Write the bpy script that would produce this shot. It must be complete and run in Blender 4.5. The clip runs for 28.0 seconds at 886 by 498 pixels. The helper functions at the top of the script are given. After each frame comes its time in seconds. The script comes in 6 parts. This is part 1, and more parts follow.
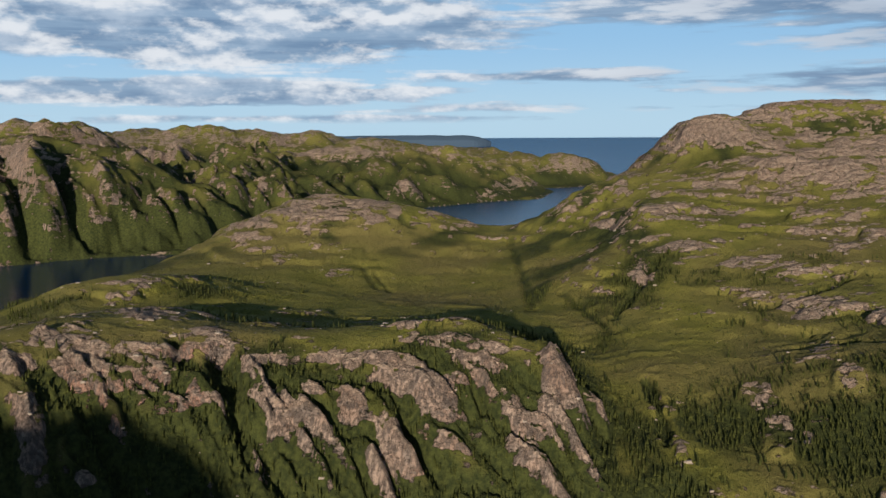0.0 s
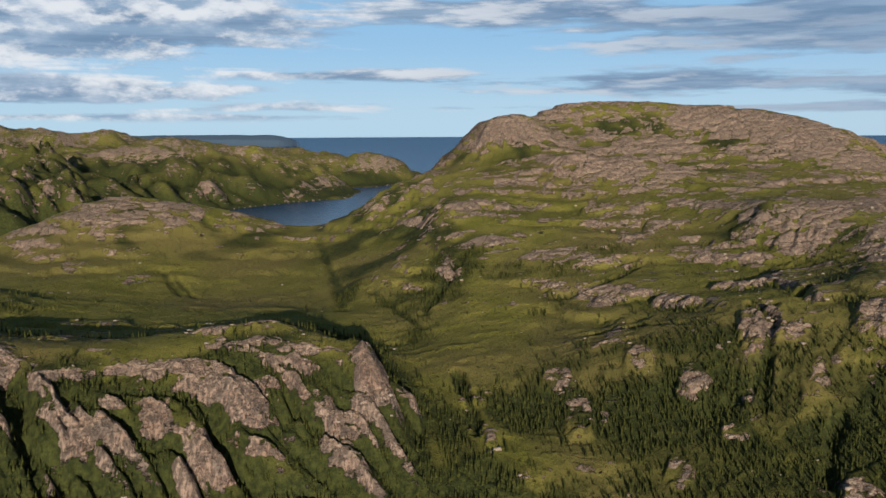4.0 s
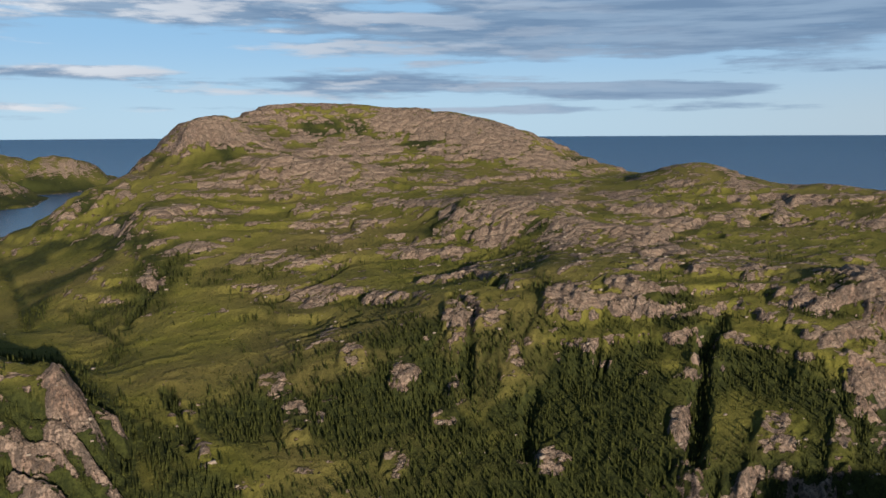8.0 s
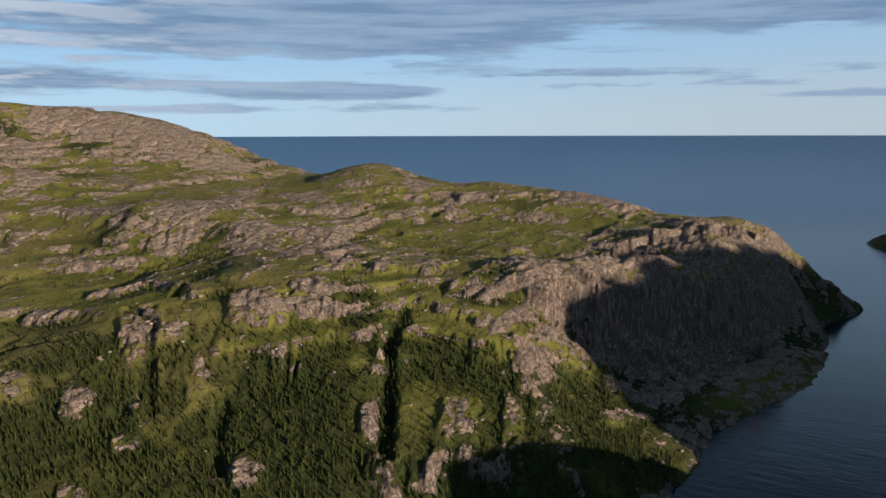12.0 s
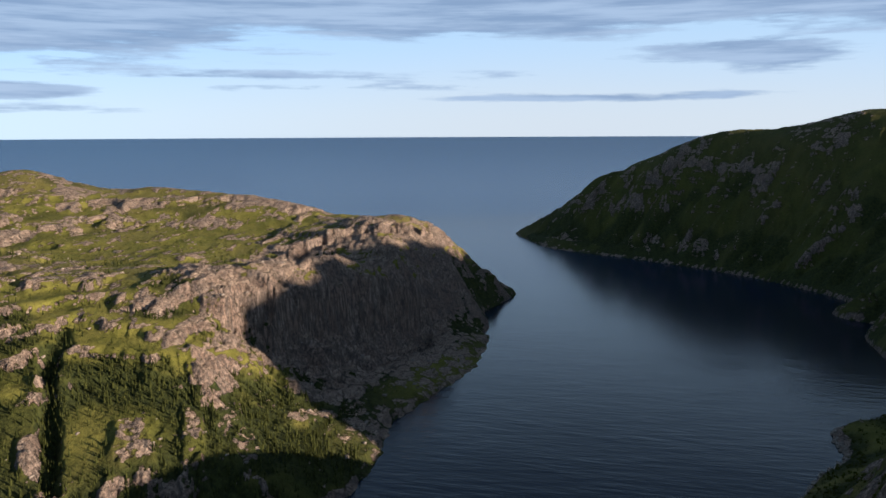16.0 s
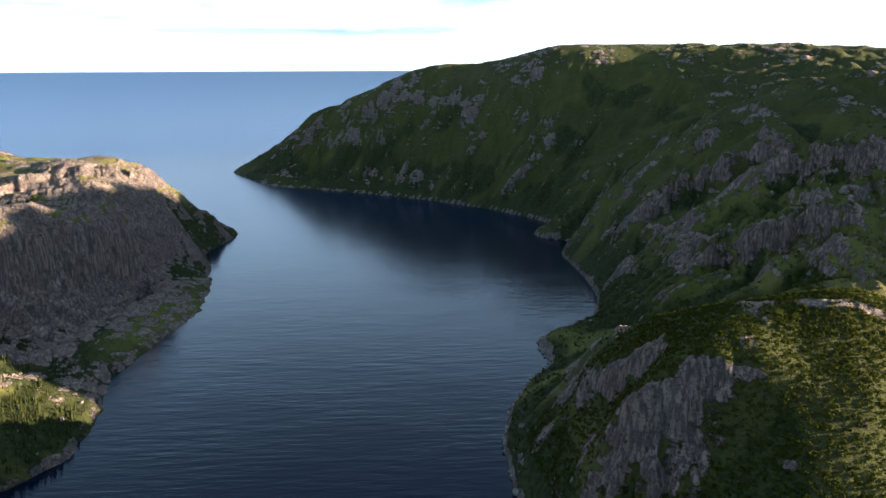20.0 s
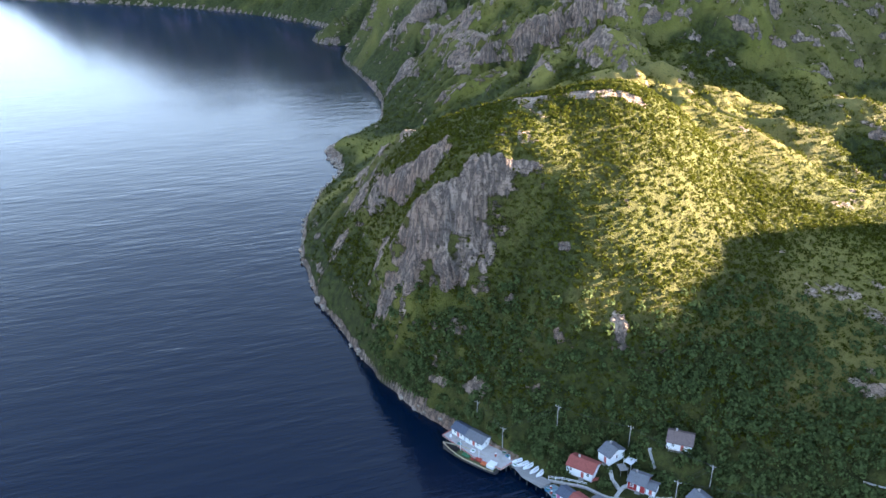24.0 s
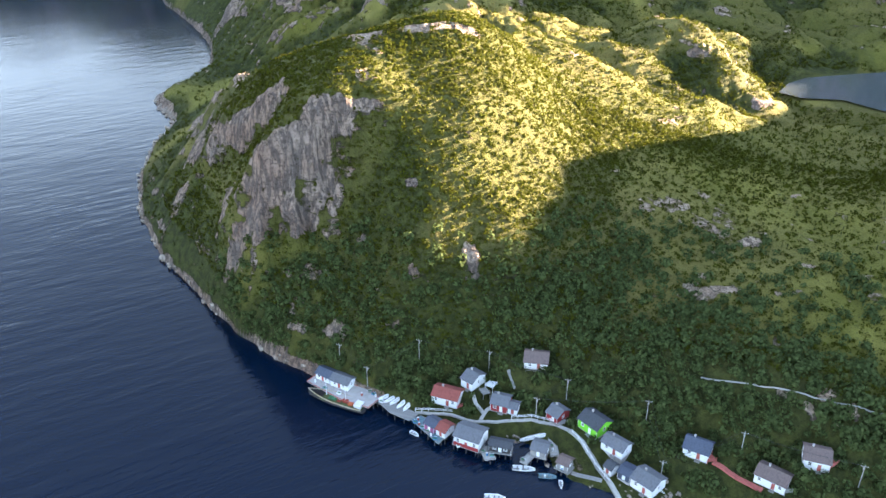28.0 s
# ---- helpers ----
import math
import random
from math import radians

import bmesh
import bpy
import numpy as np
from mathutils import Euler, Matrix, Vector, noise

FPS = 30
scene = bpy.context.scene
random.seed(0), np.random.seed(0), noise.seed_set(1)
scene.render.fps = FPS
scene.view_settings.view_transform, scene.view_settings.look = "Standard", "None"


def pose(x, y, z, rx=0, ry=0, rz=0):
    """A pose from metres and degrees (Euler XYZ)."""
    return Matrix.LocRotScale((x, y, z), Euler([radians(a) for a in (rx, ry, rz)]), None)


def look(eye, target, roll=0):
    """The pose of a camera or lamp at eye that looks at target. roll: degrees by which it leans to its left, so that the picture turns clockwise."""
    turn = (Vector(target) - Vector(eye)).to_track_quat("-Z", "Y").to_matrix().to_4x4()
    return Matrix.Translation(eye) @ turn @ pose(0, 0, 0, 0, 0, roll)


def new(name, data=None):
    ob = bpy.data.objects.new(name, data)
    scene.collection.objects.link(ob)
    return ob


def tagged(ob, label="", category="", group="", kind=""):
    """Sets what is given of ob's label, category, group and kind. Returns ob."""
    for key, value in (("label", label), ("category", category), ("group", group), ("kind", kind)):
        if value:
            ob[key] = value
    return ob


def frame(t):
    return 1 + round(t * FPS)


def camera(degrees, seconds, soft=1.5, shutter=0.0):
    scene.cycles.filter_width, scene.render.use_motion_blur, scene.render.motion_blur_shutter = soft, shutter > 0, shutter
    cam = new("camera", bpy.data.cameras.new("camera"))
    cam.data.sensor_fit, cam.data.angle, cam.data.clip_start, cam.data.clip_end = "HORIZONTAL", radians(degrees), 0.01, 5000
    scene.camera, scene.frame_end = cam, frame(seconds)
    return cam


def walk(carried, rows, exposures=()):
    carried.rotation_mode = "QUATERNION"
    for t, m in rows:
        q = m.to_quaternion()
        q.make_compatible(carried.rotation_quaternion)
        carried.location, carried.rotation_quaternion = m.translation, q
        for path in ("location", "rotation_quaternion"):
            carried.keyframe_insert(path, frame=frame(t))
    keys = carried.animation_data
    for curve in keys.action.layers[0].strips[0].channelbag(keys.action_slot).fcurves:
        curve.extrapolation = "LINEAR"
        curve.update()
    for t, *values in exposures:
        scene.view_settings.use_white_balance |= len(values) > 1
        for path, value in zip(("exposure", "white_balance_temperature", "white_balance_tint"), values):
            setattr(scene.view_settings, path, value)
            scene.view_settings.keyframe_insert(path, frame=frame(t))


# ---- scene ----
cam = camera(55.06, 28.0)
PATH = [
    (0.0, 0.00, 0.00, 160.00, 0.007, -7.744, -0.318),
    (0.5, -0.00, 0.14, 159.95, -1.323, -7.750, -0.311),
    (1.0, 0.05, 0.23, 159.85, -2.722, -7.768, -0.300),
    (1.5, 0.09, 0.40, 159.72, -4.105, -7.777, -0.312),
    (2.0, 0.20, 0.60, 159.54, -5.485, -7.771, -0.290),
    (2.5, 0.34, 0.75, 159.49, -6.864, -7.768, -0.301),
    (4.5, 0.56, 0.88, 159.41, -15.319, -7.822, -0.275),
    (5.0, 0.66, 0.76, 159.17, -17.764, -7.799, -0.284),
    (5.5, 0.81, 0.68, 159.04, -20.081, -7.785, -0.289),
    (6.0, 1.04, 0.57, 159.00, -22.451, -7.774, -0.300),
    (6.5, 1.31, 0.40, 159.07, -24.937, -7.781, -0.338),
    (7.0, 1.56, 0.33, 159.34, -27.478, -7.792, -0.308),
    (7.5, 1.89, 0.26, 159.57, -29.973, -7.826, -0.303),
    (8.0, 2.27, 0.38, 159.76, -32.287, -7.834, -0.313),
    (8.5, 2.53, 0.66, 159.91, -34.759, -7.837, -0.338),
    (9.0, 2.65, 0.95, 159.96, -37.249, -7.826, -0.305),
    (9.5, 2.70, 1.28, 159.97, -39.755, -7.830, -0.287),
    (10.0, 2.87, 1.51, 160.13, -42.253, -7.832, -0.185),
    (10.5, 3.08, 1.63, 160.54, -45.081, -7.879, -0.192),
    (11.0, 3.23, 1.65, 160.95, -47.913, -7.910, -0.196),
    (11.5, 3.45, 1.65, 161.23, -50.701, -7.925, -0.179),
    (12.0, 3.68, 1.62, 161.43, -53.530, -7.909, -0.162),
    (12.5, 3.82, 1.60, 161.58, -56.910, -7.921, -0.203),
    (13.0, 3.91, 1.67, 161.65, -60.321, -7.913, -0.212),
    (13.5, 3.96, 1.83, 161.69, -63.428, -7.899, -0.229),
    (15.5, 4.41, 1.34, 161.64, -73.228, -7.850, -0.245),
    (16.0, 4.58, 1.32, 161.62, -75.289, -7.840, -0.266),
    (16.5, 4.63, 1.37, 161.63, -77.392, -7.837, -0.290),
    (17.0, 4.60, 1.40, 161.62, -79.499, -7.839, -0.251),
    (17.5, 4.65, 1.26, 161.56, -81.679, -7.820, -0.228),
    (18.0, 4.78, 1.16, 161.42, -84.251, -7.812, -0.235),
    (18.5, 5.03, 1.15, 161.26, -86.871, -7.904, -0.241),
    (19.0, 5.28, 1.20, 160.92, -89.311, -9.063, -0.214),
    (19.5, 5.36, 1.18, 160.70, -91.701, -10.568, -0.227),
    (20.0, 5.43, 1.13, 160.70, -94.066, -12.181, -0.191),
    (20.5, 5.39, 1.08, 160.75, -96.421, -13.802, -0.253),
    (21.0, 5.34, 1.01, 160.89, -98.771, -15.430, -0.266),
    (21.5, 5.29, 0.94, 161.01, -101.139, -17.073, -0.326),
    (22.0, 5.16, 0.83, 161.11, -103.269, -18.713, -0.314),
    (22.5, 5.18, 0.74, 161.30, -105.056, -20.360, -0.336),
    (24.5, 5.56, 1.25, 161.77, -110.232, -26.717, -0.219),
    (25.0, 5.61, 1.24, 161.98, -111.778, -28.252, -0.209),
    (25.5, 5.80, 1.20, 162.16, -113.327, -29.332, -0.194),
    (26.0, 5.94, 1.13, 162.22, -114.787, -29.406, -0.140),
    (26.5, 6.02, 1.07, 162.23, -115.578, -29.426, -0.128),
    (27.0, 6.00, 1.00, 162.30, -116.466, -29.427, -0.108),
    (27.5, 6.01, 0.93, 162.42, -118.595, -29.434, -0.104),
    (28.0, 6.01, 0.89, 162.50, -120.177, -29.444, -0.091),
]
walk(cam, [(t, pose(x, y, z, 90 + pitch, 0, yaw) @ pose(0, 0, 0, 0, 0, roll)) for t, x, y, z, yaw, pitch, roll in PATH],
     exposures=[(0, 0.46, 6100, 9), (10, 0.50, 6150, 10), (13, 0.60, 6100, 11), (16, 1.0, 6250, 15), (18, 1.2, 6200, 14), (19, 1.42, 6050, 12), (20, 2.1, 6100, 13), (21, 3.0, 6150, 19), (22, 3.8, 6200, 21), (25, 4.15, 6850, 20), (28, 4.4, 7150, 20)])

# ---- light: low evening sun from the south, broken cloud over the sea ----
SUN_AZ, SUN_EL = 187.0, 10.3     # degrees clockwise from north (+y), above the horizon
world = bpy.data.worlds.new("sky")
scene.world = world
world.use_nodes = True


def nodes_of(tree):
    tree.nodes.clear()
    return tree.nodes, tree.links


def build_sky():
    """Clear evening sky with bands and banks of broken cloud low over the sea."""
    n, l = nodes_of(world.node_tree)

    def calc(op, a, b=0.0, clamp=False):
        x = n.new("ShaderNodeMath")
        x.operation, x.use_clamp = op, clamp
        for socket, v in ((x.inputs[0], a), (x.inputs[1], b)):
            if isinstance(v, (int, float)):
                socket.default_value = v
            else:
                l.new(v, socket)
        return x.outputs[0]

    def step(v, lo, hi):
        r = n.new("ShaderNodeMapRange")
        r.interpolation_type = "SMOOTHSTEP"
        r.inputs[1].default_value, r.inputs[2].default_value = lo, hi
        l.new(v, r.inputs[0])
        return r.outputs[0]

    def blend(fac, a, b):
        x = n.new("ShaderNodeMix")
        x.data_type = "RGBA"
        for socket, v in ((x.inputs[0], fac), (x.inputs[6], a), (x.inputs[7], b)):
            if isinstance(v, tuple):
                socket.default_value = (*v, 1)
            elif isinstance(v, (int, float)):
                socket.default_value = v
            else:
                l.new(v, socket)
        return x.outputs[2]

    sky = n.new("ShaderNodeTexSky")
    sky.sky_type = "NISHITA"
    sky.sun_disc = False
    sky.sun_elevation, sky.sun_rotation = radians(SUN_EL), radians(SUN_AZ)
    sky.altitude, sky.ozone_density, sky.dust_density = 200, 1.2, 0.3
    way = n.new("ShaderNodeTexCoord").outputs["Generated"]
    axes = n.new("ShaderNodeSeparateXYZ")
    l.new(way, axes.inputs[0])
    bearing = calc("MULTIPLY", calc("ARCTAN2", axes.outputs[0], axes.outputs[1]), 57.29578)
    height = calc("MULTIPLY", calc("ARCSINE", axes.outputs[2]), 57.29578)

    def field(lift, seed, across, up, detail=7):
        c = n.new("ShaderNodeCombineXYZ")
        l.new(calc("DIVIDE", bearing, across), c.inputs[0])
        l.new(calc("DIVIDE", calc("ADD", height, lift), up), c.inputs[1])
        c.inputs[2].default_value = seed
        t = n.new("ShaderNodeTexNoise")
        t.inputs["Scale"].default_value, t.inputs["Detail"].default_value, t.inputs["Roughness"].default_value = 1.0, detail, 0.58
        l.new(c.outputs[0], t.inputs["Vector"])
        return t.outputs[0]

    heap = calc("SUBTRACT", 1.0, step(bearing, -4.0, 14.0))

    def puffs(lift):
        flat, round_ = field(lift, 1.7, 7.5, 1.2), field(lift, 3.3, 5.5, 2.4, 9)
        return calc("ADD", calc("MULTIPLY", round_, heap), calc("MULTIPLY", flat, calc("SUBTRACT", 1.0, heap)))

    puff, puff_above = puffs(0.0), puffs(0.6)
    veil = field(0.0, 5.2, 9.0, 0.62)
    # banks of cloud: bearing, height, half-width and half-height in degrees, weight
    banks = [(-14, 7.3, 19, 3.0, 2.5), (-16, 2.7, 15, 0.9, 1.7), (7, 3.7, 9, 0.5, 0.9), (-12, 1.0, 18, 0.3, 0.7), (10, 1.6, 16, 0.3, 0.5), (19, 7.8, 13, 1.1, 1.2),
             (28, 3.1, 13, 0.75, 1.0), (45, 2.6, 8, 0.6, 1.6), (30, 1.5, 18, 0.3, 0.5), (44, 7.0, 24, 2.3, 1.7), (75, 7.8, 25, 1.8, 1.7), (95, 4.8, 6, 0.9, 0.9),
             (112, 7.4, 20, 1.8, 1.4), (83, 2.2, 11, 0.3, 0.9), (62, 3.6, 16, 0.25, 0.4), (68, 2.9, 6, 0.2, 0.5)]
    cover = None
    for b0, h0, bw, hw, weight in banks:
        u = calc("DIVIDE", calc("SUBTRACT", bearing, b0), bw)
        e = calc("DIVIDE", calc("SUBTRACT", height, h0), hw)
        d = calc("SQRT", calc("ADD", calc("MULTIPLY", u, u), calc("MULTIPLY", e, e)))
        c = calc("MULTIPLY", calc("SUBTRACT", 1.15, d), weight)
        cover = c if cover is None else calc("MAXIMUM", cover, c)
    high = calc("SUBTRACT", step(height, 8.5, 14.0), 1.6)
    cover = calc("MAXIMUM", calc("MAXIMUM", cover, high), -0.8)
    ragged = calc("ADD", calc("MULTIPLY", calc("SUBTRACT", puff, 0.5), 2.6), calc("MULTIPLY", calc("SUBTRACT", veil, 0.5), 2.3))
    dense = calc("MULTIPLY", step(calc("ADD", cover, ragged), -0.05, 0.62), step(height, 0.35, 1.2))
    lit = step(calc("SUBTRACT", puff, puff_above), -0.06, 0.12)
    lit = calc("MULTIPLY", lit, step(calc("SUBTRACT", 30.0, bearing), -25.0, 35.0))
    shade = blend(step(veil, 0.35, 0.65), CLOUD_DARK, CLOUD_MID)
    shade = blend(calc("MULTIPLY", heap, calc("MULTIPLY", step(puff, 0.42, 0.62), 0.75)), shade, (7.0, 7.8, 8.8))
    cloud = blend(calc("MULTIPLY", lit, 0.8), shade, CLOUD_LIT)
    haze = calc("MULTIPLY", calc("SUBTRACT", 1.0, step(height, 4.0, 26.0)), 0.94)
    clear = blend(haze, sky.outputs[0], blend(step(height, 0.0, 7.5), blend(step(bearing, 25.0, 85.0), SKY_LOW, SKY_EAST), blend(step(bearing, 35.0, 90.0), SKY_MID, SKY_MID_EAST)))
    cut = blend(calc("MULTIPLY", dense, 0.93), clear, cloud)
    back = n.new("ShaderNodeBackground")
    back.inputs[1].default_value = SKY_STRENGTH
    out = n.new("ShaderNodeOutputWorld")
    l.new(cut, back.inputs[0])
    l.new(back.outputs[0], out.inputs[0])


SKY_STRENGTH = 0.055
CLOUD_DARK, CLOUD_MID, CLOUD_LIT = (2.2, 3.3, 4.9), (3.7, 5.0, 6.6), (12.0, 11.6, 11.2)
SKY_LOW, SKY_MID, SKY_EAST, SKY_MID_EAST = (6.4, 8.8, 10.4), (4.0, 7.0, 10.2), (6.3, 7.3, 7.9), (4.7, 6.9, 9.0)
build_sky()
sun = new("sun", bpy.data.lights.new("sun", "SUN"))
sun.data.energy, sun.data.angle, sun.data.color = 4.7, radians(0.5), (1.0, 0.86, 0.66)
az, el = radians(SUN_AZ), radians(SUN_EL)
sun.matrix_world = look((math.sin(az) * math.cos(el) * 900, math.cos(az) * math.cos(el) * 900, math.sin(el) * 900), (0, 0, 0))

# ---- materials ----
def material(name, rough=0.9):
    m = bpy.data.materials.new(name)
    m.use_nodes = True
    n, l = nodes_of(m.node_tree)
    out = n.new("ShaderNodeOutputMaterial")
    b = n.new("ShaderNodeBsdfPrincipled")
    b.inputs["Roughness"].default_value = rough
    b.inputs["Specular IOR Level"].default_value = 0.12
    l.new(b.outputs[0], out.inputs[0])
    return m, n, l, b


def mix(n, l, fac, a, b):
    x = n.new("ShaderNodeMix")
    x.data_type = "RGBA"
    for socket, v in ((x.inputs[0], fac), (x.inputs[6], a), (x.inputs[7], b)):
        if isinstance(v, tuple):
            socket.default_value = (*v, 1)
        elif isinstance(v, (int, float)):
            socket.default_value = v
        else:
            l.new(v, socket)
    return x.outputs[2]


def noise_tex(n, l, co, scale, detail=6, rough=0.6, stretch=None):
    t = n.new("ShaderNodeTexNoise")
    t.inputs["Scale"].default_value = scale
    t.inputs["Detail"].default_value = detail
    t.inputs["Roughness"].default_value = rough
    if stretch:
        mp = n.new("ShaderNodeMapping")
        mp.inputs["Scale"].default_value = stretch
        l.new(co, mp.inputs[0])
        co = mp.outputs[0]
    l.new(co, t.inputs["Vector"])
    return t.outputs[0]


def ramp(n, l, v, lo, hi):
    r = n.new("ShaderNodeMapRange")
    r.interpolation_type = "SMOOTHSTEP"
    r.inputs[1].default_value, r.inputs[2].default_value = lo, hi
    l.new(v, r.inputs[0])
    return r.outputs[0]


def ramp_to(n, l, v, lo, hi, a, b):
    r = n.new("ShaderNodeMapRange")
    for k, w in enumerate((lo, hi, a, b)):
        r.inputs[k + 1].default_value = w
    l.new(v, r.inputs[0])
    return r.outputs[0]


def math_node(n, l, op, a, b=0.0):
    x = n.new("ShaderNodeMath")
    x.operation = op
    for socket, v in ((x.inputs[0], a), (x.inputs[1], b)):
        if isinstance(v, (int, float)):
            socket.default_value = v
        else:
            l.new(v, socket)
    return x.outputs[0]


def bump(n, l, b, height, strength, distance):
    x = n.new("ShaderNodeBump")
    x.inputs["Strength"].default_value, x.inputs["Distance"].default_value = strength, distance
    l.new(height, x.inputs["Height"])
    l.new(x.outputs[0], b.inputs["Normal"])


def attribute(n, name):
    a = n.new("ShaderNodeAttribute")
    a.attribute_name = name
    return a.outputs["Fac"]


def make_ground():
    m, n, l, b = material("hillside", 0.95)
    co = n.new("ShaderNodeTexCoord").outputs["Object"]
    rock = attribute(n, "rock")
    wood = attribute(n, "wood")
    axes = n.new("ShaderNodeSeparateXYZ")
    l.new(n.new("ShaderNodeNewGeometry").outputs["Normal"], axes.inputs[0])
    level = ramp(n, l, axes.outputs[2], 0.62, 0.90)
    fine = noise_tex(n, l, co, 0.35, 8, 0.68)
    mid = noise_tex(n, l, co, 0.05, 5, 0.6)
    broad = noise_tex(n, l, co, 0.008, 4, 0.55)
    outcrop = noise_tex(n, l, co, 0.060, 8, 0.62, (0.7, 0.7, 3.2))
    grit = noise_tex(n, l, co, 1.5, 5, 0.75)
    upright = noise_tex(n, l, co, 0.75, 5, 0.62, (1, 1, 0.10))
    bedding = noise_tex(n, l, co, 0.28, 5, 0.65, (0.5, 0.5, 2.4))
    # turf: olive grass, brown sedge and darker heath
    turf = mix(n, l, ramp(n, l, mid, 0.38, 0.62), (0.150, 0.143, 0.027), (0.215, 0.190, 0.043))
    turf = mix(n, l, ramp(n, l, broad, 0.42, 0.66), turf, (0.182, 0.148, 0.048))
    turf = mix(n, l, ramp(n, l, fine, 0.54, 0.72), turf, (0.084, 0.088, 0.021))
    scrub = mix(n, l, ramp(n, l, fine, 0.35, 0.65), (0.021, 0.027, 0.009), (0.060, 0.066, 0.018))
    green = mix(n, l, wood, turf, scrub)
    green = mix(n, l, ramp(n, l, grit, 0.54, 0.66), green, (0.038, 0.042, 0.012))
    # granite: pink-tan and dark-streaked on the faces, paler where it lies level, a few red scars
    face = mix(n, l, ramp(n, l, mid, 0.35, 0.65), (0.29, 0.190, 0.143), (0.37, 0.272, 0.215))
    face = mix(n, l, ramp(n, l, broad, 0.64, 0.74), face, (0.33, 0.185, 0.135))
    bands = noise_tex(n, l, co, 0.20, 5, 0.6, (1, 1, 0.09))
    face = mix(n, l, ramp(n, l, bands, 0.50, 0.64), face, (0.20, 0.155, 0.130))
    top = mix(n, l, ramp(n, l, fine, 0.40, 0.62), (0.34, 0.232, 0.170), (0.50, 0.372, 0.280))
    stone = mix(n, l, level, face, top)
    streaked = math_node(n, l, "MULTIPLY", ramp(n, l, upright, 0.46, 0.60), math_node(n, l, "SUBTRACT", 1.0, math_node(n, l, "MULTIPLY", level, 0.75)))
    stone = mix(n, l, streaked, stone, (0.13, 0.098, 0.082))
    stone = mix(n, l, ramp_to(n, l, grit, 0.50, 0.72, 0.0, 0.45), stone, (0.20, 0.155, 0.125))

    def lines(v, width):
        d = math_node(n, l, "ABSOLUTE", math_node(n, l, "SUBTRACT", v, 0.5))
        return ramp(n, l, d, 0.0, width)

    joint = math_node(n, l, "MULTIPLY", lines(upright, 0.016), lines(bedding, 0.014))
    stone = mix(n, l, joint, (0.075, 0.058, 0.048), stone)
    edge = math_node(n, l, "ADD", rock, math_node(n, l, "MULTIPLY", math_node(n, l, "SUBTRACT", fine, 0.5), 0.55))
    edge = math_node(n, l, "ADD", edge, math_node(n, l, "MULTIPLY", math_node(n, l, "SUBTRACT", outcrop, 0.5), 1.8))
    # slabs parted by turf-filled joints
    bend = n.new("ShaderNodeTexNoise")
    bend.inputs["Scale"].default_value, bend.inputs["Detail"].default_value = 0.12, 3
    l.new(co, bend.inputs["Vector"])
    warp = n.new("ShaderNodeVectorMath")
    warp.operation = "MULTIPLY_ADD"
    warp.inputs[1].default_value = (9, 9, 9)
    l.new(bend.outputs["Color"], warp.inputs[0])
    l.new(co, warp.inputs[2])

    def slabs(scale, stretch):
        mp = n.new("ShaderNodeMapping")
        mp.inputs["Scale"].default_value = stretch
        l.new(warp.outputs[0], mp.inputs[0])
        v = n.new("ShaderNodeTexVoronoi")
        v.feature = "DISTANCE_TO_EDGE"
        v.inputs["Scale"].default_value = scale
        l.new(mp.outputs[0], v.inputs["Vector"])
        return v.outputs["Distance"]

    large, little = slabs(0.085, (0.7, 1.0, 0.42)), slabs(0.24, (0.8, 1.0, 0.5))
    parted = math_node(n, l, "MULTIPLY", ramp(n, l, large, 0.0, 0.16), ramp_to(n, l, little, 0.0, 0.12, 0.8, 1.0))
    edge = math_node(n, l, "ADD", edge, math_node(n, l, "MULTIPLY", math_node(n, l, "SUBTRACT", parted, 0.8), 0.22))
    bared = ramp(n, l, edge, 0.40, 0.50)
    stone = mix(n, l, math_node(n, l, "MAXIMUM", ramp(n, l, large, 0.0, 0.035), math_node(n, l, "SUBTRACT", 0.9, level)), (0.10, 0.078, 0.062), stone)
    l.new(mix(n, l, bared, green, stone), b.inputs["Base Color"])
    crack = math_node(n, l, "ADD", math_node(n, l, "MULTIPLY", upright, 0.8), math_node(n, l, "MULTIPLY", joint, 0.35))
    crack = math_node(n, l, "ADD", math_node(n, l, "ADD", crack, 0.2), math_node(n, l, "MULTIPLY", outcrop, 0.8))
    relief = math_node(n, l, "ADD", math_node(n, l, "MULTIPLY", fine, 0.75), math_node(n, l, "MULTIPLY", grit, 0.32))
    crack = math_node(n, l, "ADD", crack, math_node(n, l, "ADD", ramp(n, l, large, 0.0, 0.35), math_node(n, l, "MULTIPLY", ramp(n, l, little, 0.0, 0.3), 0.15)))
    relief = math_node(n, l, "ADD", relief, math_node(n, l, "MULTIPLY", bared, crack))
    bump(n, l, b, relief, 0.9, 1.7)
    return m


